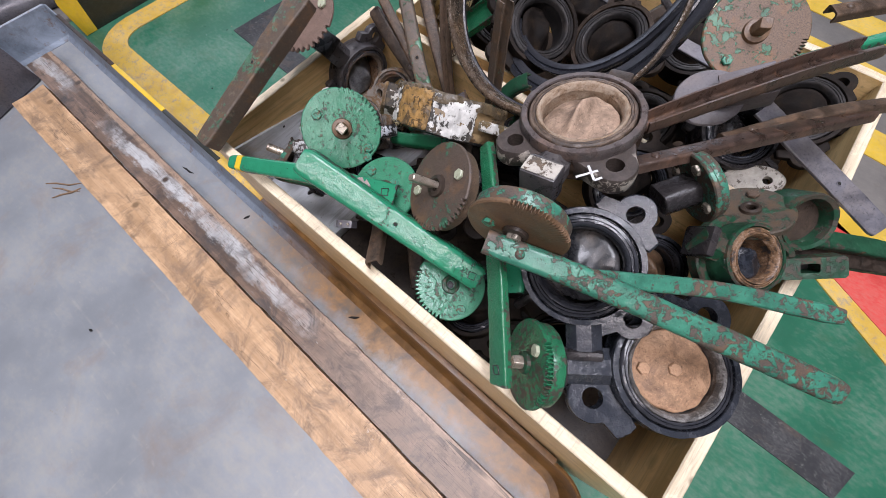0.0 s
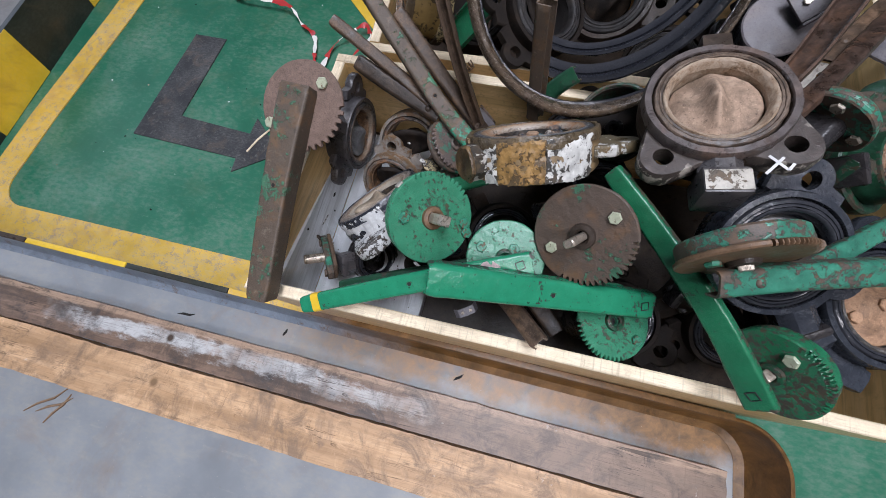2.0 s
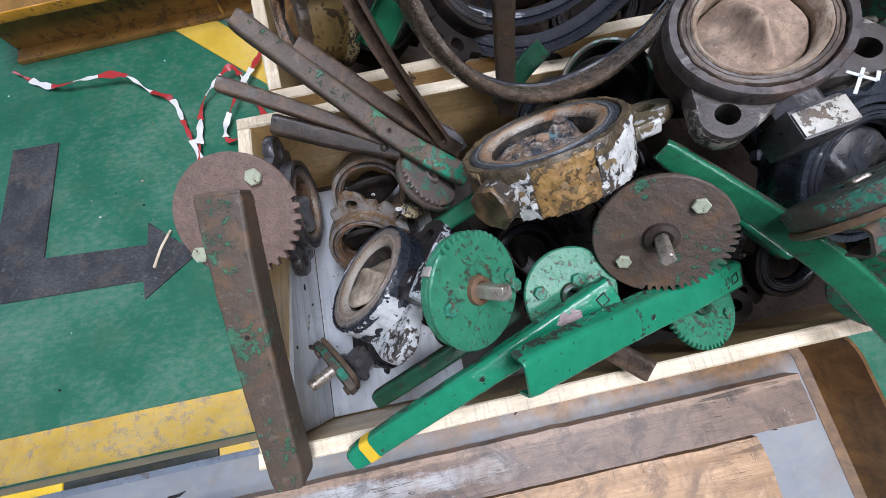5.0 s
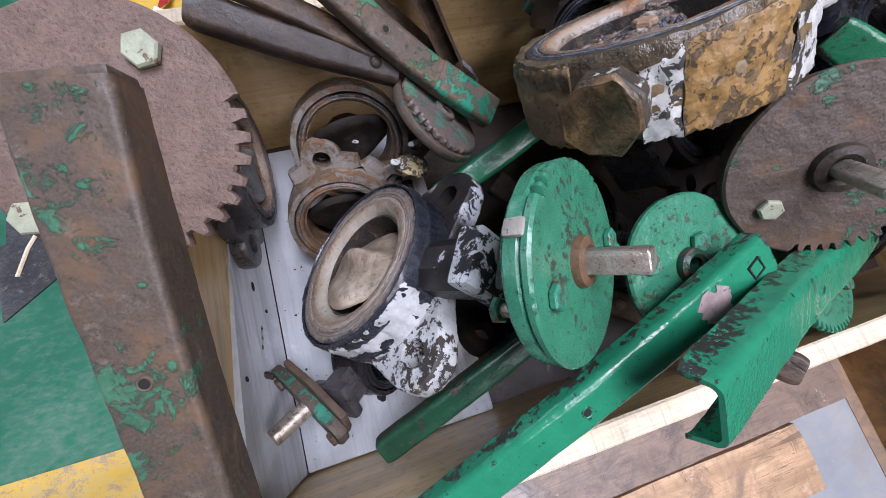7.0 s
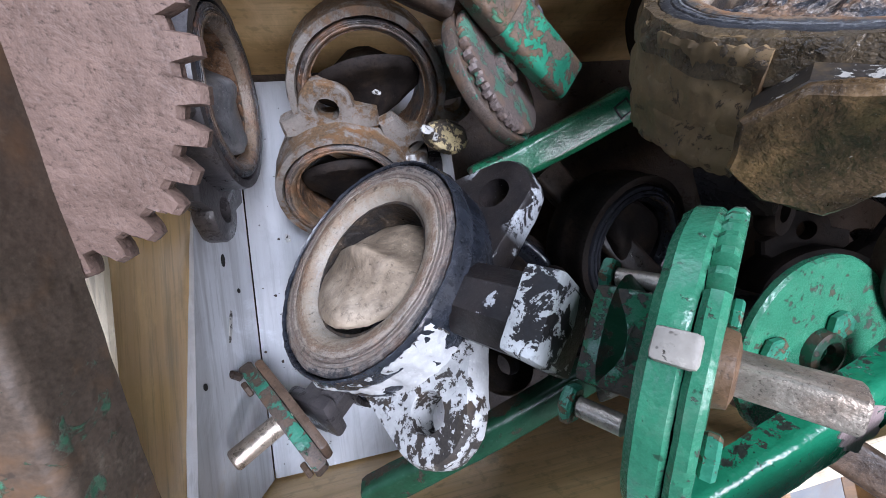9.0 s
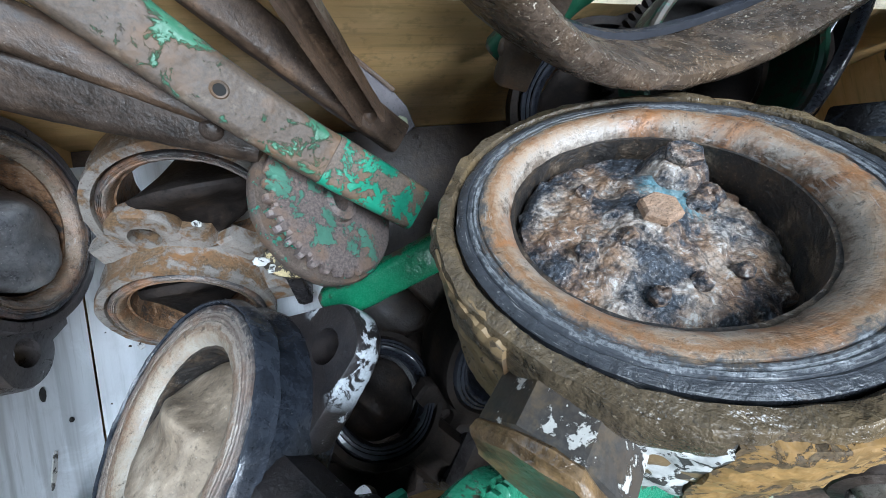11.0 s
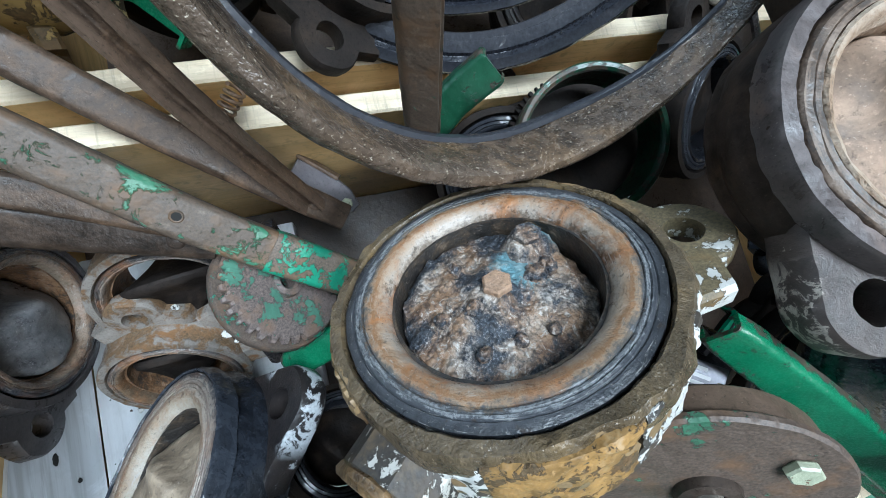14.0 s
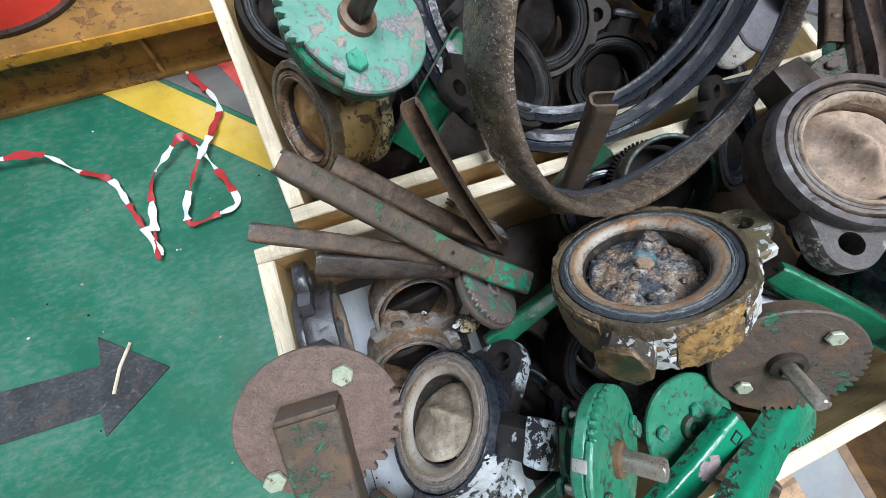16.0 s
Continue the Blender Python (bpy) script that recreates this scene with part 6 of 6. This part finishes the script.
quadrant("chipped green flange plate with steel bolts on a black neck", (0.868, 0.402, 0.552), (-0.50, -0.72, -0.25), (0.69, -0.72, 0), 0.055, "green_worn", 8, (180, 182), thick=0.008, hub="iron_grey", shaft=0.050, shaft_r=0.026, shaft_mat="iron", bolts=((0.72, 10), (0.72, 100), (0.72, 190)), bolt="steel", flange="green_worn", flange_t=0.010)
valve("black valve lying low between the green ones", (0.910, 0.330, 0.430), (0.2, -0.3, 0.93), (-0.7, 0.3, 0.2), 0.060, 0.05, "iron_blue", "rubber", "rust_orange",
      0.66, ((100, 0.078),), turn=10, neck=0.03, lug_r=0.026, seed=21, bolts=False)

# brown levers 
lever("rusty channel lever with open end", [(0.955, 0.745, 0.605), (0.88, 0.60, 0.62), (0.80, 0.45, 0.62), (0.762, 0.385, 0.612)], (0.45, 0.25, -0.85), 0.042, 0.020, 0.003, "wet_rust", w_end=0.026, seed=22, slot=False)
lever("brown rusted lever with green flecks", [(1.010, 0.690, 0.572), (0.93, 0.57, 0.585), (0.84, 0.44, 0.59), (0.775, 0.355, 0.585)], (-0.35, 0.2, 0.9), 0.027, 0.015, 0.003, "wet_rust", w_end=0.027, seed=23, slot=False)
lever("thin rusty lever lying behind the others", [(1.06, 0.76, 0.575), (0.96, 0.64, 0.58), (0.86, 0.50, 0.57)], (-0.2, 0.2, 0.95), 0.024, 0.014, 0.003, "rust", seed=24, slot=False)
lever("flat dull grey steel bar with one hole", [(1.165, 0.625, 0.452), (1.05, 0.66, 0.47), (0.90, 0.70, 0.495)], (0.1, -0.2, 0.97), 0.042, 0.01, 0.006, "grey_plate", holes=(0.42,), seed=25, flat=True, name="steel_bar", slot=False)

# lever bunch at the back left
lever("brown lever with green paint remaining at its hole end", [(0.143, 0.521, 0.592), (0.222, 0.466, 0.520), (0.305, 0.405, 0.456), (0.395, 0.350, 0.403)], (0.15, -0.35, 0.92), 0.027, 0.016, 0.003, "brown_green", holes=(0.62,), w_end=0.034, seed=26, band=(0.80, 1.0, "green_flake"))
lever("brown channel lever with a rounded open end", [(0.188, 0.552, 0.512), (0.26, 0.502, 0.462), (0.33, 0.458, 0.412), (0.400, 0.418, 0.362)], (0.1, -0.3, 0.95), 0.028, 0.016, 0.003, "rust", seed=27, slot=False)
lever("rusty lever standing steeply with rounded tip", [(0.275, 0.545, 0.600), (0.300, 0.510, 0.54), (0.33, 0.475, 0.475), (0.375, 0.435, 0.385)], (0.35, 0.7, -0.6), 0.022, 0.014, 0.003, "rust", seed=28, slot=False)
lever("thin brown lever resting over the crate corner", [(0.086, 0.488, 0.535), (0.18, 0.455, 0.492), (0.26, 0.425, 0.455), (0.33, 0.395, 0.42)], (0.1, -0.3, 0.95), 0.022, 0.012, 0.0028, "rust", seed=29, slot=False)
lever("thick dark brown lever lying against the back board", [(0.132, 0.447, 0.488), (0.21, 0.423, 0.460), (0.30, 0.400, 0.432)], (0.1, -0.5, 0.85), 0.030, 0.020, 0.0035, "rust_dark", seed=30, slot=False)
quadrant("toothed plate with green rim under the brown lever", (0.338, 0.362, 0.402), (0.66, 0.15, 0.73), (0, -1, 0.2), 0.052, "gear_mix", 11, (-112, 12), hub="gear_mix", shaft=0, bolts=(), flange="green_worn", flange_r=1.07, flange_t=0.009)
spring = thing("coil_spring", "small rusty coil spring between the levers", "spring", basis((0.316, 0.486, 0.438), (0.6, 0.5, 0.5)))
path = [(0.0065 * math.cos(k * 0.5), 0.0065 * math.sin(k * 0.5), k * 0.00042) for k in range(96)]
part("coil", sweep(path, circle(0.0014, 6), (0, 0, 1)), "rust_orange", spring)

# loose levers deep under the front rim
lever("dark brown lever lying under the green ones", [(0.545, 0.022, 0.462), (0.50, 0.07, 0.43), (0.44, 0.13, 0.38)], (0, -0.4, 0.9), 0.028, 0.016, 0.003, "rust", seed=31, slot=False)
lever("dark green lever lying deep in the crate", [(0.19, 0.045, 0.36), (0.30, 0.085, 0.385), (0.42, 0.13, 0.40)], (0, -0.3, 0.95), 0.026, 0.016, 0.003, "deep_green", seed=32)
lever("green lever lying under the ochre valve", [(0.315, 0.285, 0.355), (0.38, 0.305, 0.375), (0.45, 0.33, 0.40)], (0, -0.3, 0.95), 0.030, 0.018, 0.003, "green", seed=33)
lever("green channel lever behind the brown plate", [(0.76, 0.125, 0.485), (0.71, 0.185, 0.495), (0.655, 0.245, 0.505)], (-0.3, -0.1, 0.95), 0.03, 0.016, 0.003, "teal", seed=34)
lever("dark rusty lever deep in the crate", [(0.60, 0.06, 0.33), (0.50, 0.16, 0.34), (0.40, 0.30, 0.33)], (0, -0.2, 1), 0.032, 0.016, 0.003, "rust_dark", seed=35)
# buried valves wear the shade-darkened casting so the gaps stay black
for k, (c, n, s, R, lb) in enumerate((((0.47, 0.21, 0.345), (0.2, -0.4, 0.9), (0.3, -0.9, 0.2), 0.07, "dark cast valve buried under the others"),
                                      ((0.62, 0.30, 0.42), (0.3, -0.3, 0.9), (-0.5, -0.5, 0.3), 0.07, "dark cast valve buried below the big one"),
                                      ((0.70, 0.11, 0.33), (-0.3, -0.2, 0.9), (0.5, 0.3, 0.3), 0.07, "black valve buried near the front board"),
                                      ((0.88, 0.13, 0.36), (0.1, -0.5, 0.85), (-0.9, 0.3, 0.2), 0.075, "black valve buried under the clay one"),
                                      ((0.56, 0.42, 0.40), (-0.4, -0.3, 0.85), (0.5, 0.2, 0.3), 0.07, "dark valve buried at the crate back"),
                                      ((0.80, 0.44, 0.44), (0.3, -0.5, 0.8), (0.5, 0.4, 0.3), 0.075, "dark valve buried at the back corner"),
                                      ((0.35, 0.20, 0.33), (0.3, 0.4, 0.85), (0.5, -0.4, 0.3), 0.06, "dark valve buried under the lever plates"))):
    valve(lb, c, n, s, R, 0.055, "cast_shaded", "rubber_clean", "cast_shaded", 0.66, ((60, R + 0.018), (-60, R + 0.018)), turn=30, neck=0.04, seed=40 + k, bolts=False)

# ---------------------------------------------------------------- scrap in the back crate
gasket("large brown rubber-lined ring leaning out of the back crate", (0.5267, 0.528, 0.6394), (0.08, -0.76, 0.65), 0.198, 0.016, 0.058, "gritty", 1.0, warp=0.012, bead=False, flared=True)
gasket("large grey seal ring lying in the back crate", (0.525, 0.655, 0.605), (-0.33, -0.70, 0.63), 0.212, 0.024, 0.024, "rubber", 2.0)
gasket("smaller black seal ring inside the larger one", (0.522, 0.672, 0.618), (-0.33, -0.70, 0.63), 0.190, 0.016, 0.022, "rubber_clean", 3.0)
valve("black valve with ridged seat inside the rings", (0.462, 0.622, 0.500), (0.45, -0.25, 0.85), (-0.5, 0.6, 0.3), 0.080, 0.06, "cast_shaded", "cast_seat", "cast_shaded", 0.62, ((60, 0.10), (120, 0.10)), turn=35, neck=0.04, seed=50, bolts=False)
valve("rust-brown valve leaning in the back crate", (0.575, 0.735, 0.455), (-0.2, -0.5, 0.85), (0.5, 0.7, 0.2), 0.085, 0.06, "rust_dark", "cast_seat", "cast_shaded", 0.62, ((60, 0.10), (-60, 0.10)), turn=35, neck=0.04, seed=51, bolts=False)
ov = valve("ochre cast valve standing on edge", (0.165, 0.648, 0.470), (-0.88, -0.30, 0.37), (0.38, -0.2, 0.9), 0.072, 0.080, "ochre", "brown_seat", "ochre_disc", 0.70, ((150, 0.086), (-120, 0.086)), turn=4, neck=0.045, neck_w=0.026, lug_r=0.024, seed=52, bolts=False, hub=0.16, sink=0.24, pad="deep_green", wall_mat="dark_wall", rim_mat="ochre_rim")
part("back_flange", roughen(lathe([(0.066, -0.070), (0.079, -0.070), (0.081, -0.073), (0.081, -0.086), (0.079, -0.089), (0.066, -0.089)], 80, 0.01, seed=3), 0.0012, 60, 3), "cream_flake", ov, "pale yellow painted flange")
quadrant("mint green toothed plate on the standing valve", (0.2505, 0.622, 0.628), (0.30, -0.26, 0.92), (0.2, -0.9, 0.3), 0.072, "mint_gear", 5, (-118, -72), thick=0.008, hub="rust_orange", shaft=0.045, bolts=((0.62, -22), (0.70, 160)), bolt="bolt_mint", flange="green", shaft_mat="rust_dark", bolt_size=0.0105, notch=(-72, 42, 0.84))
lever("deep green channel lever standing in the back crate", [(0.400, 0.662, 0.532), (0.345, 0.627, 0.482), (0.290, 0.594, 0.427)], (0.25, 0.6, -0.7), 0.052, 0.024, 0.003, "green", seed=53, slot=False)
lever("rusty green post lever standing upright", [(0.440, 0.484, 0.617), (0.448, 0.470, 0.552), (0.457, 0.456, 0.484), (0.465, 0.444, 0.42)], (-0.90, 0.40, 0.1), 0.024, 0.026, 0.003, "brown_green", seed=54, slot=False)
lever("green lever leaning next to the post", [(0.527, 0.473, 0.505), (0.50, 0.465, 0.475), (0.47, 0.45, 0.42)], (-0.2, -0.6, 0.7), 0.030, 0.016, 0.003, "deep_green", seed=55, slot=False)
# plate coloured near black for the shade inside the sleeve
quadrant("dark toothed plate behind the crusted valve", (0.620, 0.428, 0.440), (-0.29, -0.27, 0.92), (0, 1, 0.3), 0.064, "cast_shaded", 30, (-60, 120), hub="iron", shaft=0, bolts=())
cyl = thing("green_sleeve", "short green cast sleeve behind the crusted valve", "sleeve", basis((0.611, 0.415, 0.470), (-0.29, -0.27, 0.92)))
part("sleeve_body", lathe([(0.055, -0.02), (0.060, -0.02), (0.063, -0.012), (0.063, 0.012), (0.061, 0.016), (0.056, 0.014)], 60, 0.01), "deep_green", cyl)
part("sleeve_lip", lathe([(0.0565, 0.0165), (0.0585, 0.0185), (0.0615, 0.0185), (0.063, 0.0165), (0.060, 0.015)], 60, 0.01), "deep_green", cyl, "worn green lip")
quadrant("large rusted round plate with hub and green bolts", (0.802, 0.688, 0.605), (0.15, -0.50, 0.85), (1, 0, 0), 0.076, "rust_disc", 20, (300, 380), notch=(95, 70, 0.82), hub="rust_orange", shaft=0.03, shaft_mat="rust_orange", bolts=((0.74, 262), (0.10, 0)), bolt="bolt_green", stub=0.08, stub_mat="rust_dark")
valve("dark valve with grey cut plate in the back crate", (0.900, 0.690, 0.440), (0.2, -0.3, 0.93), (-0.4, 0.7, 0.2), 0.075, 0.06, "iron", "rubber", "iron", 0.66, ((60, 0.09),), turn=20, neck=0.03, seed=56, bolts=False)
lever("teal green lever near the crate's far side", [(0.99, 0.86, 0.60), (0.93, 0.78, 0.59), (0.87, 0.70, 0.58)], (-0.3, 0, 0.95), 0.018, 0.012, 0.003, "teal", seed=57, slot=False)
lever("brown lever end over the far side", [(1.03, 0.98, 0.60), (0.95, 0.90, 0.61), (0.88, 0.83, 0.60)], (0, 0, 1), 0.028, 0.016, 0.003, "rust", seed=58, slot=False)
lever("grey flat bar lying across the back crate", [(0.46, 0.86, 0.46), (0.66, 0.82, 0.46), (0.84, 0.80, 0.46)], (0, -0.3, 0.95), 0.03, 0.01, 0.006, "grey_plate", seed=59, flat=True, name="steel_bar", slot=False)
for k, (c, n, s) in enumerate((((0.30, 0.72, 0.40), (0.3, -0.3, 0.9), (0.4, 0.6, 0)), ((0.72, 0.66, 0.37), (-0.3, -0.3, 0.9), (0.4, 0.6, 0)), ((0.45, 0.88, 0.40), (0.1, -0.5, 0.85), (0.9, 0.2, 0)),
                               ((0.72, 0.92, 0.41), (-0.1, -0.4, 0.9), (0.9, 0.2, 0)), ((0.98, 0.88, 0.40), (-0.1, -0.4, 0.9), (0.9, 0.2, 0)), ((0.20, 0.90, 0.42), (0.2, -0.4, 0.9), (0.9, 0.2, 0)), ((0.96, 0.62, 0.36), (0.1, -0.2, 0.9), (0.2, 0.9, 0)))):
    valve("dark rusty valve in the back crate", c, n, s, 0.085, 0.06, "cast_shaded", "cast_seat", "cast_shaded", 0.66, ((60, 0.10), (-60, 0.10)), turn=30, neck=0.04, seed=60 + k, bolts=False)

# ---------------------------------------------------------------- red and white barrier tape on the floor
def tape(points, label):
    th = thing("barrier_tape", label, "tape", pose(0, 0, FLOOR + 0.005))
    line = spline([(x, y, z) for x, y, z in points], 14)
    run, last = 0.0, None
    groups = []
    for p in line:
        if last is not None:
            run += (p - last).length
        kind = int(run / 0.082) % 2
        if not groups or groups[-1][0] != kind:
            groups.append((kind, [last, p] if last is not None else [p]))
        else:
            groups[-1][1].append(p)
        last = p
    for k, (kind, pts) in enumerate(groups):
        if len(pts) < 2:
            continue
        ups = [Vector((0.6 * math.sin(i * 0.35 + k), 0.6 * math.cos(i * 0.3 + k * 2), 1.0)) for i in range(len(pts))]
        wide = 0.45 + 0.75 * abs(math.sin(k * 1.9))
        part("stripe", sweep(pts, lambda f: [(x * (wide + 0.3 * math.sin(9 * f + k)), y) for x, y in ((-0.0075, -0.0003), (-0.0075, 0.0003), (0.0, 0.0012), (0.0075, 0.0003), (0.0075, -0.0003), (0.0, 0.0005))], ups), "tape_white" if kind else "tape_red", th, "white stripe" if kind else "red stripe")
    return th


tape([(-0.86, 1.20, 0.01), (-0.74, 1.116, 0.012), (-0.614, 1.10, 0.03), (-0.50, 1.09, 0.03), (-0.43, 1.03, 0.012), (-0.36, 0.98, 0.015), (-0.325, 0.88, 0.012), (-0.287, 0.77, 0.012), (-0.283, 0.735, 0.012)], "red and white barrier tape lying twisted on the floor")
tape([(-0.284, 0.733, 0.02), (-0.285, 0.82, 0.012), (-0.273, 0.946, 0.012), (-0.22, 1.0, 0.03), (-0.166, 1.044, 0.03), (-0.12, 0.95, 0.02), (-0.084, 0.834, 0.012), (-0.14, 0.81, 0.014), (-0.201, 0.806, 0.012), (-0.2, 0.855, 0.02), (-0.15, 0.96, 0.03), (-0.097, 1.061, 0.02), (-0.074, 1.14, 0.012), (-0.134, 1.267, 0.012)], "loop of red and white barrier tape on the floor")


# small things on the floor and among the scrap
stick = part("wood_stick", sweep([(-0.055, 0, 0.002), (0, 0.004, 0.002), (0.055, -0.002, 0.002)], [(-0.0035, -0.002), (-0.002, 0.001), (0.002, 0.001), (0.0035, -0.002)], (0, 0, 1)), "ply_edge", None, "", pose(-0.405, 0.515, FLOOR + 0.006, 0, 0, 66))
tagged(stick, "pale thin wood chip lying on the black arrow", "wood chip")
rng = random.Random(5)
for k in range(46):
    x, y = rng.uniform(-1.15, 0.0), rng.uniform(0.14, 1.2)
    sz = rng.uniform(0.001, 0.0032)
    bm = bmesh.new()
    bmesh.ops.create_icosphere(bm, subdivisions=1, radius=sz)
    for w in bm.verts:
        w.co = Vector((w.co.x * rng.uniform(0.7, 1.8), w.co.y, max(w.co.z, -sz * 0.5) * 0.6))
    tagged(part("crumb", bm, rng.choice(("chalk", "splinter", "dark", "sand")), None, "", pose(x, y, FLOOR + sz * 0.3, 0, 0, rng.uniform(0, 180))), "small crumb of dirt lying on the green floor", "debris", "crumbs on the floor")
tag = thing("name_plate", "small metal name plate with worn lettering and rivets", "plate", basis((0.594, 0.229, 0.521), (-0.40, 0.10, 0.90), (0.82, -0.57, 0.2)))
part("plate_sheet", slab([(-0.022, -0.012), (0.022, -0.012), (0.022, 0.012), (-0.022, 0.012)], 0.0015, bevel=0.0004), "grey_plate", tag)
for k, y in enumerate((0.007, 0.002, -0.003, -0.008)):
    part("text_bar", box(-0.016, y - 0.0013, 0.0002, 0.010 + 0.003 * (k % 2), y + 0.0013, 0.0006, 0), "chalk", tag, "worn row of lettering")
for x in (-0.019, 0.019):
    part("rivet", lathe([(0.0, 0.0016), (0.0012, 0.0013), (0.002, 0.0), (0.0, 0.0)], 10, closed=False), "steel", tag, at=pose(x, 0, 0))
for k, (c, r) in enumerate((((0.277, 0.332, 0.370), 0.006), ((0.284, 0.326, 0.370), 0.004), ((0.129, 0.277, 0.2335), 0.0055), ((0.24, 0.366, 0.372), 0.004))):
    out = [(x * (1 + 0.45 * noise.noise((x * 400, y * 400, k))), y * (0.6 + 0.3 * noise.noise((y * 500, k, x * 300)))) for x, y in circle(r, 18)]
    tagged(part("paint_fleck", roughen(slab(out, 0.002, bevel=0.0006), 0.0004, 300, k), "white_flake", None, "", pose(*c, 20, 15, 50 * k)), "dried white paint fleck", "paint fleck", "paint flecks")

# pale pieces between the levers in the back crate
plate = thing("round_cover", "dull grey round cover plate lying between the levers", "cover", basis((0.808, 0.570, 0.562), (-0.15, -0.35, 0.92)))
part("cover_disc", roughen(slab(circle(0.050, 60), 0.006, bevel=0.002), 0.0008, 50), "pale_plate", plate)
br = thing("steel_bracket", "grey steel angle bracket with two bolts", "bracket", basis((0.838, 0.588, 0.598), (-0.2, -0.5, 0.85), (0.75, 0.6, 0.2)))
part("top_leaf", roughen(box(-0.035, -0.022, -0.005, 0.035, 0.022, 0, 0.002), 0.0005, 60), "pale_plate", br)
part("side_leaf", roughen(box(-0.035, -0.027, -0.05, 0.035, -0.0225, 0, 0.002), 0.0005, 60), "pale_plate", br)
for x in (-0.018, 0.018):
    hexbolt(br, pose(x, 0.002, 0.0005), 0.006, "steel")
ear = thing("flange_ear", "broken flange ear with white paint and one hole", "flange ear", basis((0.972, 0.632, 0.410), (-0.2, -0.35, 0.9), (0.9, 0.4, 0)))
part("ear_body", roughen(slab([(x * 1.6, y) for x, y in circle(0.032, 40)], 0.012, circle(0.008, 40, 0.022), bevel=0.004), 0.0012, 60), "dirty_white", ear)

# rust flakes and grit fallen on the pale bottom board and into the crate
rng = random.Random(11)
bm = bmesh.new()
for k in range(90):
    x, y = rng.uniform(0.09, 0.32), rng.uniform(0.03, 0.45)
    r = rng.choice((0.0005, 0.0007, 0.0008, 0.001, 0.0018))
    pts = [bm.verts.new((x + r * rng.uniform(0.6, 1.6) * math.cos(a), y + r * rng.uniform(0.5, 1.2) * math.sin(a), 0.0)) for a in (0.2, 1.4, 2.7, 3.9, 5.2)]
    top = bm.verts.new((x, y, r * 0.6))
    for i in range(5):
        bm.faces.new((pts[i], pts[(i + 1) % 5], top))
    bm.faces.new(pts[::-1])
tagged(part("rust_flakes", bm, "rust_dark", None, "", pose(0, 0, 0.2325)), "dark rust flakes and grit strewn on the pale bottom board", "debris", "", "stuff")
# loose steel clip and washer deep under the front levers
clip = thing("steel_clip", "small bent steel clip lying between the levers", "clip", basis((0.43, 0.052, 0.405), (0.2, -0.4, 0.9), (0.7, 0.5, 0)))
part("clip_strap", sweep([(-0.018, 0, 0), (-0.012, 0, 0.008), (0.0, 0, 0.010), (0.014, 0, 0.008), (0.020, 0, -0.004)], [(-0.007, -0.001), (-0.007, 0.001), (0.007, 0.001), (0.007, -0.001)], (0, 0, 1)), "grey_plate", clip)
for x in (-0.006, 0.008):
    part("clip_rivet", lathe([(0.0, 0.0022), (0.0024, 0.0016), (0.003, 0.0), (0.0, 0.0)], 12, closed=False), "steel", clip, at=pose(x, 0, 0.0108))

# specks and a splinter stuck on the reflection sheet
for k, (y, z, ln, wd, mt, lb) in enumerate(((0.192, 0.284, 0.030, 0.0022, "white_flake", "pale splinter standing off the reflection sheet"), (0.255, 0.283, 0.012, 0.0024, "dark", "dark scrap stuck on the reflection sheet"),
                                            (0.150, 0.330, 0.006, 0.0022, "dark", "dark scrap stuck on the reflection sheet"), (0.225, 0.262, 0.005, 0.0020, "dark", "dark scrap stuck on the reflection sheet"))):
    f = (y - 0.024) / 0.44
    x = 0.087 - 0.0145 * (z - 0.2325) / (0.128 - 0.072 * f)
    out = [(u * ln / 2 * (1 + 0.4 * noise.noise((u * 3, w * 3, k))), w * wd * (1 + 0.5 * noise.noise((w * 3, u * 4, k + 5)))) for u, w in circle(1.0, 16)]
    tagged(part("splinter", slab(out, 0.0016, bevel=0.0004), mt, None, "", basis((x + 0.0012, y, z), (1, 0, 0.14), (0.1, 1, 0.25 * (k - 1)))), lb, "debris")

# broken lug with cream paint wedged beside the toothed plate
lump = thing("broken_lug", "broken casting lug with flaking cream paint", "lug", basis((0.297, 0.327, 0.362), (0.2, -0.4, 0.9), (0.9, -0.3, 0)))
out = [(x * 1.5 + 0.003 * noise.noise((x * 120, y * 120, 1)), y) for x, y in circle(0.014, 28)]
bm = slab(out, 0.016, bevel=0.004)
part("lug_body", roughen(bm, 0.0020, 90, 4), "cream_flake", lump)

# lilac-grey end plate of a lever, with its bolt, at the foot of the brown levers
end = thing("lever_end_plate", "dull lilac steel end plate of a lever with one bolt", "plate", basis((0.385, 0.452, 0.352), (-0.15, -0.45, 0.88), (0.75, -0.45, -0.45)))
part("plate_sheet", roughen(slab([(-0.040, -0.014), (-0.010, -0.017), (0.022, -0.012), (0.034, -0.004), (0.036, 0.006), (0.020, 0.015), (-0.012, 0.020), (-0.040, 0.016)], 0.007, bevel=0.0015), 0.0008, 80, 6), "pale_plate", end)
hexbolt(end, pose(0.024, 0.001, 0.0005), 0.0065, "bolt")
part("fold", roughen(box(-0.042, 0.0165, -0.020, 0.004, 0.0205, 0.002, 0.0015), 0.0006, 90, 2), "rust", end, "rusted turned-up edge")
